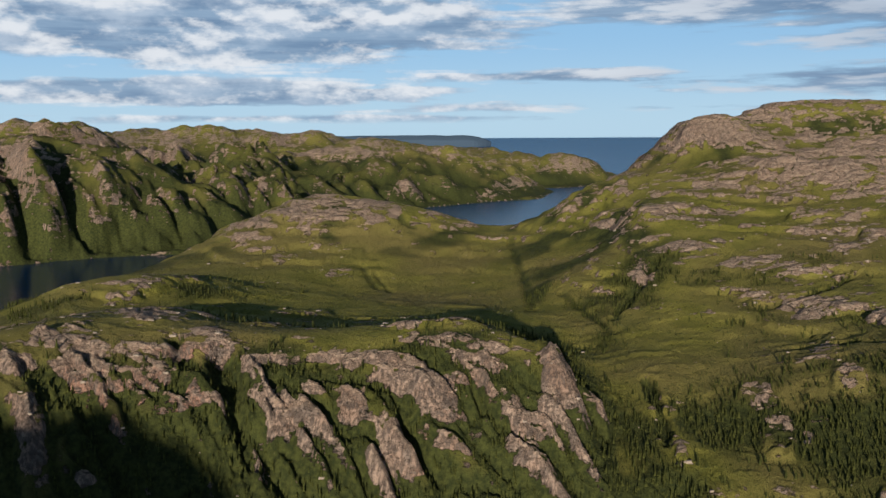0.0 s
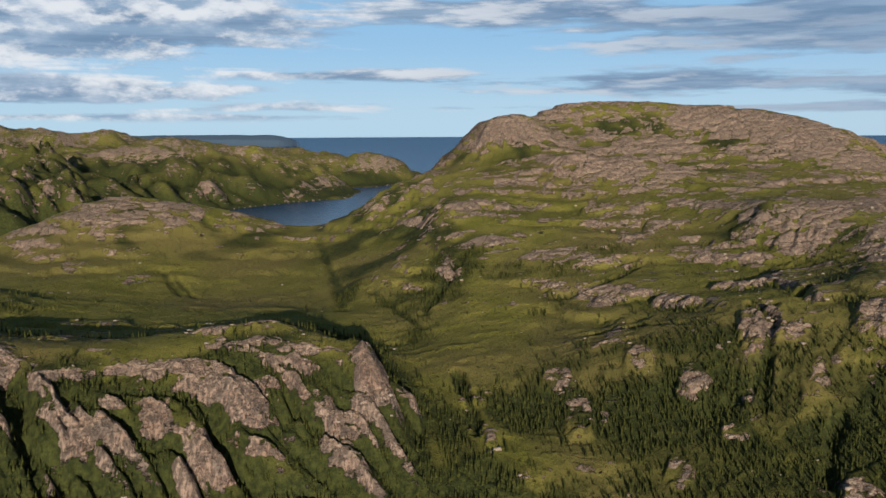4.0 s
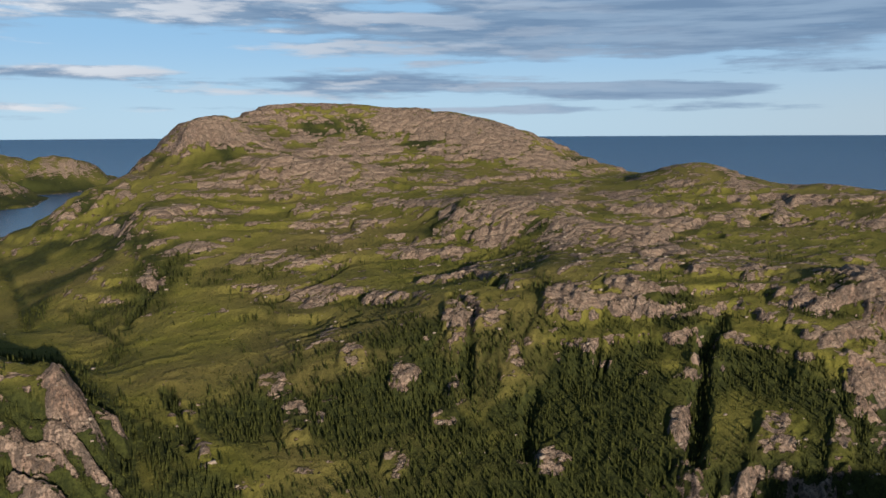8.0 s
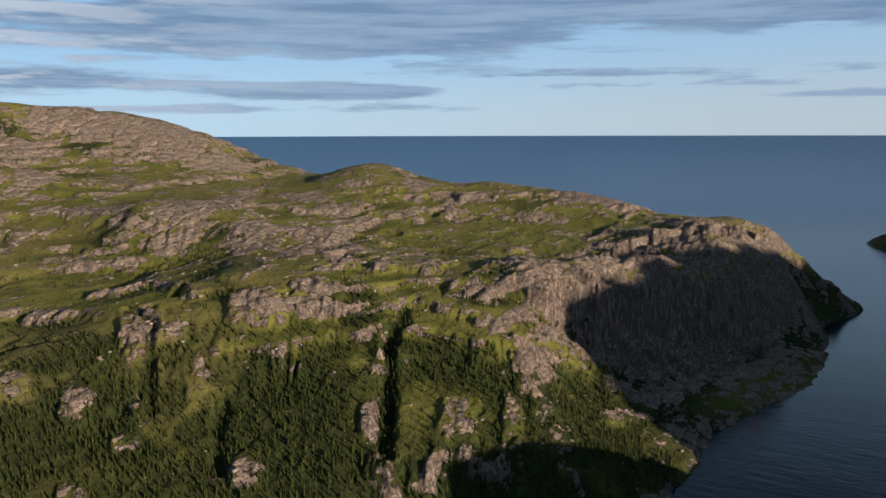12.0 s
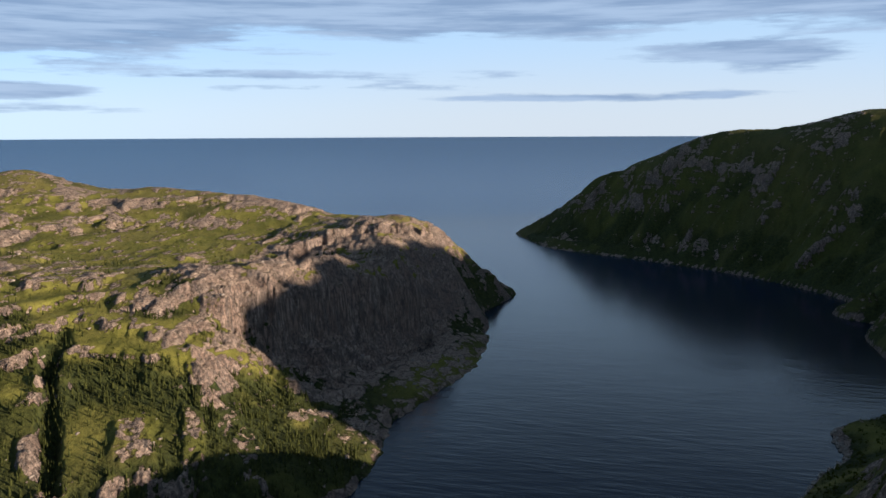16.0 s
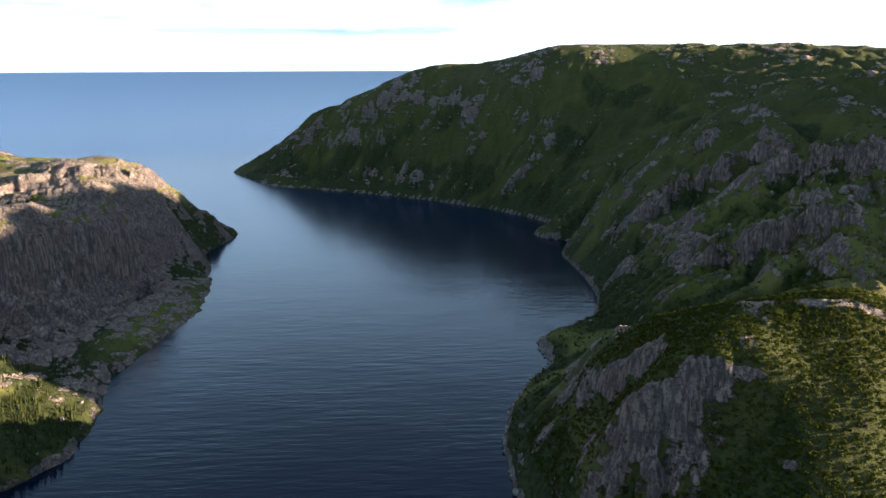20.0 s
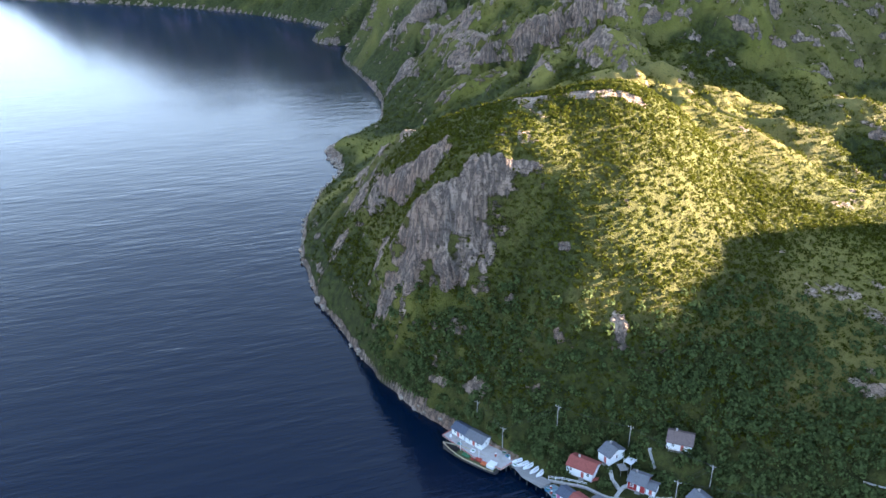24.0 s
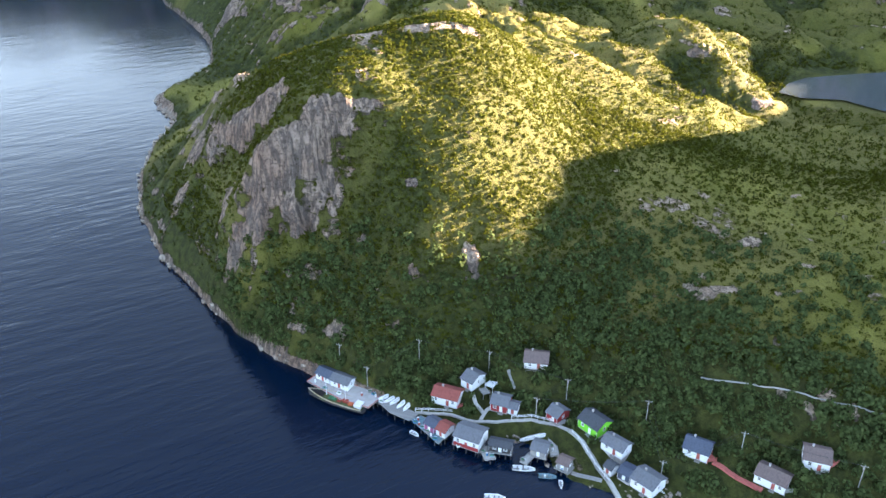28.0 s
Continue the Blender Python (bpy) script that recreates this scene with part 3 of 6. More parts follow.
land("west valley", [(-573.2, 1653.5, 94.2), (-437.9, 1725.3, 95), (-292.2, 1674.7, 91.8)])
land("cove crest", [(-442.2, 2206.1, 103.8), (-335, 2275.5, 132.8), (-216.1, 2289.8, 139.4), (-141.3, 2295.7, 116.4), (-64.1, 2249.1, 122.8), (25, 2249.9, 120.8), (128.8, 2246.3, 93.7), (207.3, 2290.6, 69.4), (265.8, 2334.9, 27.2)])
land("cove front", [(-264.4, 1780.5, 51.8), (-175.4, 1841.7, 59.8), (-114.3, 1836.4, 35.4), (-57.4, 1999.2, 83.5), (22.8, 2079.9, 59.4), (166.5, 2153.6, 47.9)])
land("far valleys", [(-808, 1663.8, 70), (-629.7, 1739.4, 60), (-517.1, 2087.1, 60), (-275.3, 1981.5, 55), (-1045.9, 2597.1, 60), (-674.4, 2717.8, 60), (-289.7, 2785.7, 50), (99, 2749.3, 40), (-1312.1, 2697.4, 80)])
land("far ridge", [(-1183.4, 3080.5, 157.4), (-943, 3162.4, 176.4), (-707, 3223.4, 164.9), (-480.2, 3264.9, 142.3), (-175.5, 3195.2, 107.6), (34.4, 3099.8, 95.8)])
land("island crest", [(211.6, 2741.8, 82.4), (363.7, 2725.8, 73), (469, 2760.4, 60.5), (528.2, 2800.6, 34.7)])


def hollow(name, out, drop, skip=0):
    """A hollow behind a crest as the camera sees it, so that the crest stands clear of the next slope."""
    land("hollow " + name, [(EYE[0] + (x - EYE[0]) * out, EYE[1] + (y - EYE[1]) * out, max(z - drop * (160 - z + 60) / 110, -4)) for x, y, z in lines[name][skip:]])


hollow("second crest", 1.055, 17, 1)
hollow("third crest", 1.06, 22)
hollow("knoll crest", 1.06, 10)
hollow("west crest", 1.07, 42)
hollow("west behind", 1.07, 45)
hollow("cove crest", 1.06, 40)


def polar(x, y):
    dx, dy = x - EYE[0], y - EYE[1]
    return np.arctan2(dx, dy), np.log(np.maximum(np.hypot(dx, dy), 20.0))


class Surface:
    """A smooth sheet laid through the plan (multiquadric in bearing and log distance)."""

    def __init__(self, points, soft=0.02):
        p = np.array(points)
        u, v = polar(p[:, 0], p[:, 1])
        # copies one turn on, so that the sheet closes behind
        back = u < -1.9
        u2, v2, z2 = u[back] + 2 * np.pi, v[back], p[back, 2]
        ahead = u > 2.6
        u3, v3, z3 = u[ahead] - 2 * np.pi, v[ahead], p[ahead, 2]
        self.u, self.v = np.r_[u, u2, u3], np.r_[v, v2, v3]
        z = np.r_[p[:, 2], z2, z3]
        self.soft = soft
        k = self.kernel(self.u, self.v)
        n = len(z)
        a = np.zeros((n + 3, n + 3))
        a[:n, :n] = k - np.eye(n) * 0.004
        q = np.stack([np.ones(n), self.u, self.v], 1)
        a[:n, n:], a[n:, :n] = q, q.T
        self.w = np.linalg.solve(a, np.r_[z, 0, 0, 0]).astype(np.float32)

    def kernel(self, u, v):
        return np.sqrt((u[:, None] - self.u[None]) ** 2 + (v[:, None] - self.v[None]) ** 2 + self.soft**2)

    def __call__(self, u, v):
        out = np.empty(len(u), np.float32)
        self.u, self.v = self.u.astype(np.float32), self.v.astype(np.float32)
        n = len(self.u)
        for i in range(0, len(u), 20000):
            a, b = u[i : i + 20000].astype(np.float32), v[i : i + 20000].astype(np.float32)
            out[i : i + 20000] = self.kernel(a, b) @ self.w[:n] + self.w[n] + self.w[n + 1] * a + self.w[n + 2] * b
        return out.astype(float)


sheet = Surface(plan)
rng = np.random.RandomState(7)
PERM = rng.permutation(1024)
ANG = rng.rand(1024) * 2 * np.pi


def gnoise(x, y):
    """Gradient noise, about -0.7 to 0.7."""
    xi, yi = np.floor(x).astype(int), np.floor(y).astype(int)
    xf, yf = x - xi, y - yi
    fx, fy = xf**3 * (xf * (xf * 6 - 15) + 10), yf**3 * (yf * (yf * 6 - 15) + 10)

    def corner(i, j):
        a = ANG[PERM[(xi + i + PERM[(yi + j) & 1023]) & 1023]]
        return np.cos(a) * (xf - i) + np.sin(a) * (yf - j)

    top = corner(0, 0) * (1 - fx) + corner(1, 0) * fx
    return top * (1 - fy) + (corner(0, 1) * (1 - fx) + corner(1, 1) * fx) * fy


def fbm(x, y, octaves=4, gain=0.5):
    out, a = 0, 1.0
    for k in range(octaves):
        out = out + a * gnoise(x * 2**k + 17.3 * k, y * 2**k - 9.1 * k)
        a *= gain
    return out


def smooth(v, lo, hi):
    t = np.clip((v - lo) / (hi - lo), 0, 1)
    return t * t * (3 - 2 * t)


crags, gullies = [], []


def crag(x, y, ax, ay, bx, by, proud):
    crags.append((x, y, ax, ay, bx, by, proud))


def gully(points, width, depth):
    gullies.append((points, width, depth))


# Bare rock standing out of the turf: middle, two half-axes in plan, how proud it stands.
crag(-138, 344, 20.6, 7.0, -4.6, 13.0, 4)
crag(-158, 354, 12.1, 5.4, -2.9, 7.2, 2)
crag(-56, 332, 10.1, 1.4, -2.7, 19.6, 4)
crag(-24, 364, 14.9, 0.3, -0.6, 10.8, 3)
crag(-1, 354, 13.4, 0.7, 0.0, 13.8, 3)
crag(16, 369, 20.1, -0.8, 0.5, 11.4, 2)
crag(34, 341, 10.6, -0.4, 0.9, 10.3, 4)
crag(47, 352, 7.1, 2.3, 1.3, 10.8, 3)
crag(-20, 327, 10.2, 1.0, -0.4, 10.5, 3)
crag(-46, 366, 12.3, 1.3, -1.0, 9.3, 2)
crag(-75, 361, 9.5, 1.8, -1.3, 6.8, 2)
crag(-156, 430, 26.6, -22.1, -19.7, 55.0, 1.5)
crag(-205, 539, 20.6, 3.7, -3.9, 10.7, 1.5)
crag(-121, 358, 6.7, 1.7, -1.8, 5.7, 2)
crag(-71, 324, 5.4, 0.8, -1.7, 10.0, 3)
crag(-135, 304, 4.7, 1.3, -0.9, 2.7, 2)
crag(-39, 344, 7.0, 0.8, -0.8, 9.1, 2)
crag(13, 337, 5.8, 0.5, 0.3, 8.6, 2)
crag(-172, 334, 8.6, 1.1, -3.4, 7.4, 2)
crag(-6, 379, 18.1, -2.0, -0.1, 5.8, 1.5)
crag(-189, 823, 29.8, -11.7, -9.5, 43.8, 4)
crag(-125, 840, 53.4, -13.1, -3.9, 28.0, 3)
crag(-70, 846, 33.3, 8.3, -2.7, 35.0, 3)
crag(-87, 703, 18.3, 4.9, -3.7, 31.0, 2)
crag(-23, 790, 15.8, 3.9, -0.3, 12.4, 1.5)
crag(-141, 740, 19.7, 0.9, -3.4, 18.4, 1)
crag(-80, 1893, 60.7, 53.5, -2.3, 62.3, 2.5)
crag(-5, 1927, 38.4, 36.4, 0.0, 48.1, 2.5)
crag(165, 2136, 105.4, 190.8, 5.4, 72.2, 2.5)
crag(-589, 1968, 92.0, 34.2, -6.0, 22.9, 2.5)
crag(-265, 2193, 135.2, -29.0, -6.9, 60.6, 2.5)
crag(386, 2693, 113.2, 59.7, 6.1, 44.4, 2.5)
crag(275, 891, 27.1, -12.3, 5.1, 16.1, 1.4)
crag(565, 875, 47.2, -25.2, 22.6, 35.7, 1.4)
crag(584, 801, 42.9, -15.2, 26.9, 37.7, 1.4)
crag(607, 751, 47.5, 2.0, 25.7, 32.5, 1.4)
crag(440, 867, 38.2, -9.0, 12.5, 24.8, 1.4)
crag(506, 908, 23.5, -13.1, 7.4, 13.4, 1.4)
crag(395, 924, 19.3, -5.3, 8.2, 19.2, 1.4)
crag(341, 769, 31.2, -12.1, 23.1, 52.1, 1.4)
crag(399, 743, 39.0, 24.6, 23.0, 43.0, 1.4)
crag(192, 691, 38.9, -21.7, 2.9, 10.2, 1.5)
crag(143, 732, 11.9, -38.5, 3.1, 14.8, 1)
crag(219, 574, 29.4, -15.5, 7.5, 19.5, 1.5)
crag(182, 623, 23.3, -12.8, 4.0, 13.4, 1.5)
crag(139, 584, 8.5, -6.8, 5.8, 23.5, 2)
crag(249, 774, 19.3, -10.0, 3.9, 12.0, 1)
crag(299, 739, 28.2, -14.9, 3.8, 9.5, 1)
crag(355, 699, 33.9, -24.6, 5.2, 10.4, 1)
crag(372, 520, 18.4, -23.1, 19.4, 28.0, 2.5)
crag(411, 469, 23.5, -24.7, 27.3, 31.9, 2.5)
crag(427, 428, 23.8, -15.5, 37.8, 38.5, 2)
crag(405, 539, 25.2, -9.1, 16.9, 22.8, 1.5)
crag(339, 522, 9.0, -8.3, 15.7, 24.7, 2)
crag(474, 577, 42.3, 15.9, 42.5, 52.2, 2)
crag(568, 585, 18.4, -21.2, 18.5, 19.4, 1.5)
crag(544, 517, 25.3, -10.4, 18.4, 18.0, 1.5)
crag(366, 634, 19.8, -40.9, 6.4, 11.3, 1)
crag(283, 594, 12.4, -4.6, 6.6, 14.0, 1)
crag(310, 356, 12.9, -9.3, 12.8, 15.4, 6)
crag(342, 340, 12.2, -6.7, 17.1, 17.9, 6)
crag(255, 386, 6.4, -5.6, 13.0, 20.1, 6)
crag(266, 371, 6.3, -5.3, 5.9, 8.5, 4)
crag(193, 392, 6.9, -4.8, 5.8, 11.8, 5)
crag(207, 363, 6.5, -3.4, 7.5, 13.5, 5)
crag(150, 395, 7.3, -3.6, 5.0, 13.1, 4)
crag(149, 363, 6.6, -3.8, 6.8, 16.5, 5)
crag(159, 357, 2.7, -1.9, 3.6, 8.0, 3)
crag(209, 328, 6.0, -4.0, 4.6, 7.4, 4)
crag(230, 273, 5.8, -4.3, 8.0, 10.1, 5)
crag(173, 311, 4.9, -2.2, 6.1, 11.2, 4)
crag(99, 340, 2.3, -0.8, 3.2, 10.7, 3)
crag(285, 250, 4.2, -3.6, 12.9, 12.1, 4)
crag(329, 281, 2.0, -2.6, 7.9, 7.2, 3)
crag(321, 539, 18.7, -16.8, 8.5, 14.5, 1.5)
crag(225, 343, 3.5, -2.6, 4.7, 7.5, 3)
crag(276, 327, 5.8, -5.5, 2.9, 3.7, 2)
crag(261, 339, 4.4, -3.2, 4.2, 5.7, 2)
crag(262, 388, 5.8, -8.6, 11.9, 16.5, 4)
crag(372, 223, 6.6, -2.9, 20.9, 12.4, 4)
crag(312, 221, 6.3, -6.9, 21.1, 14.7, 4)
crag(335, 206, 4.7, -3.4, 25.6, 15.6, 4)
crag(364, 205, 9.4, -2.9, 24.9, 14.0, 3)
crag(285, 251, 2.0, -3.6, 12.5, 10.7, 3)
crag(298, 193, 9.0, -8.7, 5.4, 3.4, 3)
crag(275, 209, 5.9, -6.1, 6.1, 4.4, 3)
crag(341, 183, 7.3, -3.3, 16.4, 8.8, 2)
crag(493, 208, 72.5, -24.0, 42.7, 18.5, 4)
crag(450, 186, 36.4, -13.2, 23.0, 9.7, 4)
crag(395, 179, 17.7, -8.1, 10.7, 4.9, 3)
crag(617, 242, 49.6, -62.0, 33.7, 13.5, 4)
crag(668, 181, 58.9, -5.2, 51.8, 14.8, 4)
crag(674, 473, 18.0, -20.3, 24.0, 16.7, 2)
crag(745, 376, 28.4, -34.6, 23.8, 12.0, 2)
crag(746, 334, 26.2, -23.1, 25.5, 11.5, 2)
crag(656, 387, 19.6, -35.3, 14.3, 8.4, 1.5)
crag(531, 480, 27.3, -17.9, 12.8, 11.4, 1)
crag(513, 250, 84.0, -41.7, 37.8, 18.5, 2)
crag(678, 531, 23.5, -10.0, 23.4, 18.2, 1.5)
crag(710, 269, 10.4, -22.6, 27.3, 10.4, 1.5)
crag(382, 527, 20.2, -33.5, 5.7, 7.4, 1.5)
crag(558, 173, 41.9, -18.6, 39.8, 12.9, 3)
crag(544, 196, 49.1, -14.8, 26.2, 9.9, 4)
crag(1115, 3, -60.1, -88.9, 27.6, 0.0, 5)
crag(1192, 122, -34.2, -51.6, 30.7, 2.8, 4)
crag(1123, -116, -10.6, -13.7, 38.4, -3.6, 3)
crag(1016, -199, -7.1, -8.6, 36.3, -6.5, 3)
crag(1209, 35, -36.4, -49.1, 14.2, 0.3, 3)
crag(1193, -76, -36.5, -52.5, 11.9, -0.7, 3)
crag(458, -282, -32.4, -40.1, 29.4, -16.3, 8)
crag(421, -226, -21.9, -20.5, 43.4, -21.9, 9)
crag(433, -262, -12.0, -13.9, 14.2, -7.7, 3)
crag(533, -192, -31.0, -3.0, 68.0, -24.1, 4)
crag(467, -321, -12.1, -42.7, 56.0, -37.2, 6)
crag(422, -317, -5.0, -18.1, 11.6, -7.8, 3)
crag(428, -206, -12.3, -7.5, 27.6, -12.6, 4)
crag(579, -167, -39.1, -1.2, 24.0, -6.9, 2)
crag(268, -146, -7.5, -18.5, 2.5, -1.3, 1)
crag(283, -123, -16.9, -6.0, 8.1, -3.5, 1)
crag(192, -117, -0.7, -2.8, 3.5, -1.7, 3)
crag(217, -111, -1.1, -1.6, 1.2, -0.5, 1)
crag(241, -108, -2.7, -5.8, 1.5, -0.8, 1.5)
crag(244, -99, -2.6, -4.7, 1.3, -0.7, 1.5)
crag(268, -141, -7.6, -9.6, 2.5, -1.4, 1)
crag(266, -123, -7.8, -7.1, 4.7, -2.3, 1)
crag(265, -272, -1.8, -17.2, 5.0, -4.6, 1)
crag(248, -298, -1.0, -15.5, 4.8, -5.2, 0.8)
crag(239, -244, -1.1, -11.5, 4.4, -4.2, 0.8)
crag(150, -177, -4.0, -5.5, 1.9, -1.8, 0.8)
crag(113, -164, 3.0, 1.0, -1.2, 2.6, 0.5)
crag(106, -167, 3.8, 1.2, -1.5, 2.2, 0.5)
crag(107, -173, -1.9, -3.9, 2.1, -2.3, 1)
crag(99, -170, 2.6, 1.4, -1.0, 2.2, 0.5)
crag(100, -177, -1.6, -2.9, 2.7, -3.0, 1)
crag(214, -191, -0.8, -4.1, 2.3, -1.9, 0.8)
crag(162, -204, -1.5, -3.0, 2.4, -2.6, 0.6)
crag(164, -189, -1.3, -2.1, 1.7, -1.7, 0.6)
crag(144, -209, -1.8, -2.9, 1.3, -1.6, 0.6)
crag(176, -242, -2.4, -3.5, 2.4, -2.9, 0.5)
crag(207, -79, -3.1, -2.5, 1.2, -0.7, 1)
crag(218, -70, -3.1, -2.6, 1.4, -0.7, 1.5)
crag(220, -94, -2.4, -1.6, 2.4, -1.3, 2)
crag(198, -100, -1.3, -1.2, 1.1, -0.7, 1.5)
crag(194, -117, -0.9, -2.3, 4.1, -2.5, 2)
gully([(352, 294), (321, 271), (296, 251), (269, 229)], 4, 6)
gully([(267, 411), (265, 385), (239, 355), (229, 336)], 3.2, 4)
gully([(255, 318), (239, 302), (224, 282)], 3, 3.5)
gully([(109, 531), (135, 576), (154, 612)], 4, 3.5)
gully([(85, 605), (97, 543), (103, 500)], 3, 2)
gully([(190, 509), (214, 510), (235, 520), (263, 544)], 3, 2.2)
gully([(187, 438), (214, 435), (231, 412)], 2.5, 2)
gully([(317, 419), (349, 417)], 2.5, 3)
gully([(102, 416), (100, 377), (96, 351)], 3, 4)
gully([(65, 817), (66, 650), (61, 571)], 4, 2)
gully([(-59, 709), (-41, 654)], 3, 2)
gully([(339, 428), (294, 408)], 2.5, 2)
gully([(264, 405), (274, 400)], 3, 3)
gully([(369, 302), (359, 290)], 4, 3)
gully([(-98, 364), (-83, 333), (-71, 324), (-58, 314)], 5, 8)
gully([(-73, 349), (-62, 329), (-54, 315)], 4, 6)
gully([(-17, 351), (-11, 333), (1, 320)], 4, 5)
gully([(15, 360), (17, 349)], 3, 4)
gully([(-154, 334), (-138, 324), (-128, 315), (-120, 305)], 4, 5)
gully([(-120, 370), (-110, 354)], 4, 4)
gully([(-70, 724), (-51, 660)], 4, 2)
gully([(-47, 845), (-30, 825)], 5, 3)
gully([(-432, 1241), (-441, 1174), (-444, 1136)], 14, 14)
gully([(-546, 1208), (-495, 1136), (-488, 1093)], 14, 14)
gully([(-582, 1151), (-535, 1094), (-514, 1073)], 12, 12)
gully([(-376, 1247), (-370, 1164)], 12, 10)
gully([(574, -182), (561, -165)], 6, 3)
gully([(455, -208), (417, -185)], 4, 4)
gully([(485, -203), (449, -179)], 4, 4)
gully([(243, -74), (236, -71)], 2, 3)
gully([(241, -91), (233, -92)], 2, 3)


scarps = []


def scarp(points, drop, reach):
    """A wall of rock along a line; the low side lies to the right as one walks along it."""
    scarps.append((points, drop, reach))


scarp([(418, 240), (440, 238), (470, 227), (510, 210), (560, 197), (605, 182), (648, 168)], 26, 34)
scarp([(560, 290), (600, 270), (640, 262), (668, 232), (690, 205), (700, 178)], 6, 18)
scarp([(476, -176), (455, -200), (447, -228), (424, -252)], 14, 24)
scarp([(515, -232), (498, -254), (478, -280), (462, -312)], 10, 24)
scarp([(640, -190), (640, -230), (622, -268), (600, -312)], 14, 26)
scarp([(262, -66), (246, -72), (243, -84), (242, -96), (240, -106)], 9, 9)
scarp([(315, -70), (300, -78), (280, -86), (262, -92)], 8, 10)


def scarp_lift(X, Y, wob):
    """How far each wall lifts its brow and cuts its foot, and where its face is."""
    lift, wall = np.zeros_like(X), np.zeros_like(X)
    for points, drop, reach in scarps:
        p = np.array(points, float)
        lo, hi = p.min(0) - 4 * reach, p.max(0) + 4 * reach
        k = np.nonzero((X > lo[0]) & (X < hi[0]) & (Y > lo[1]) & (Y < hi[1]))[0]
        best = np.full(len(k), 1e9)
        side, ends = np.zeros(len(k)), np.zeros(len(k))
        for i, (a, b) in enumerate(zip(p, p[1:])):
            v = b - a
            t = ((X[k] - a[0]) * v[0] + (Y[k] - a[1]) * v[1]) / (v @ v)
            tc = np.clip(t, 0, 1)
            dx, dy = X[k] - a[0] - tc * v[0], Y[k] - a[1] - tc * v[1]
            d = np.hypot(dx, dy)
            near = d < best
            best = np.where(near, d, best)
            side = np.where(near, np.sign(v[0] * (Y[k] - a[1]) - v[1] * (X[k] - a[0])), side)
            ends = np.where(near, (i + tc) / (len(p) - 1), ends)
        d = side * best + wob[k] * reach * 0.35
        fade = smooth(ends, 0.0, 0.18) * (1 - smooth(ends, 0.82, 1.0))
        edge = drop * 0.16
        up = np.where(d > 0, np.minimum(d / edge, 1), np.maximum(d / edge, -1)) * np.exp(-(np.maximum(np.abs(d) - edge, 0) / reach) ** 2)
        lift[k] += 0.5 * drop * fade * up
        wall[k] = np.maximum(wall[k], fade * np.exp(-(np.maximum(np.abs(d + 0.2 * drop) - 0.45 * drop, 0) / (0.35 * drop)) ** 2))
    return lift, wall


pads = []


def pad(x, y, r, z):
    """Level ground under a house."""
    pads.append((x, y, r, z))


pad(172.8, -97.8, 6.4, 2.8)
pad(172.9, -106.7, 5.6, 5.1)
pad(166.5, -124.2, 5.9, 10.1)
pad(162.1, -109.3, 5.1, 3.3)
pad(158.7, -111.3, 4.3, 3.2)
pad(150.2, -120.4, 5.1, 3.1)
pad(140.8, -126.2, 5.9, 3.8)
pad(131.7, -126.1, 5.7, 3.3)
pad(127.3, -120.8, 4.0, 1.6)
pad(124.1, -123.7, 4.7, 1.2)
pad(119.0, -126.3, 5.8, 0.6)
pad(117.9, -141.6, 5.7, 6.1)
pad(101.0, -150.9, 6.4, 5.3)
pad(97.6, -160.8, 5.6, 10.1)


def rock_and_cuts(X, Y, wob):
    """How bare the ground is, and by how much crags and gullies lift or cut it."""
    bare, lift, cut = np.zeros_like(X), np.zeros_like(X), np.zeros_like(X)
    for x, y, ax, ay, bx, by, proud in crags:
        reach = 1.5 * (math.hypot(ax, ay) + math.hypot(bx, by))
        k = np.nonzero((np.abs(X - x) < reach) & (np.abs(Y - y) < reach))[0]
        det = ax * by - ay * bx
        if len(k) == 0 or abs(det) < 1e-6:
            continue
        dx, dy = X[k] - x, Y[k] - y
        qa, qb = (dx * by - dy * bx) / det, (dy * ax - dx * ay) / det
        q = np.hypot(qa, qb) + wob[k] * 0.75
        bare[k] = np.maximum(bare[k], 1 - smooth(q, 0.45, 1.2))
        face = qb + wob[k] * 0.5
        if proud >= 3:       # a cliff: steep towards the valley, level behind
            up = 1.25 * smooth(face, -0.95, -0.5) * (1 - smooth(qb, -0.1, 1.3)) * (1 - smooth(np.abs(qa) + 0.5 * wob[k], 0.75, 1.15))
        else:
            up = 1 - smooth(q, 0.6, 1.0)
        lift[k] = np.maximum(lift[k], proud * up)
    for points, width, depth in gullies:
        for a, b in zip(points, points[1:]):
            reach = width * 4
            k = np.nonzero((X > min(a[0], b[0]) - reach) & (X < max(a[0], b[0]) + reach) & (Y > min(a[1], b[1]) - reach) & (Y < max(a[1], b[1]) + reach))[0]
            if len(k) == 0:
                continue
            vx, vy = b[0] - a[0], b[1] - a[1]
            t = np.clip(((X[k] - a[0]) * vx + (Y[k] - a[1]) * vy) / max(vx * vx + vy * vy, 1e-6), 0, 1)
            d = np.hypot(X[k] - a[0] - t * vx, Y[k] - a[1] - t * vy) + wob[k] * width * 0.8
            cut[k] = np.maximum(cut[k], depth * (1 - smooth(d, width * 0.25, width * 1.5)))
    return bare, lift, cut


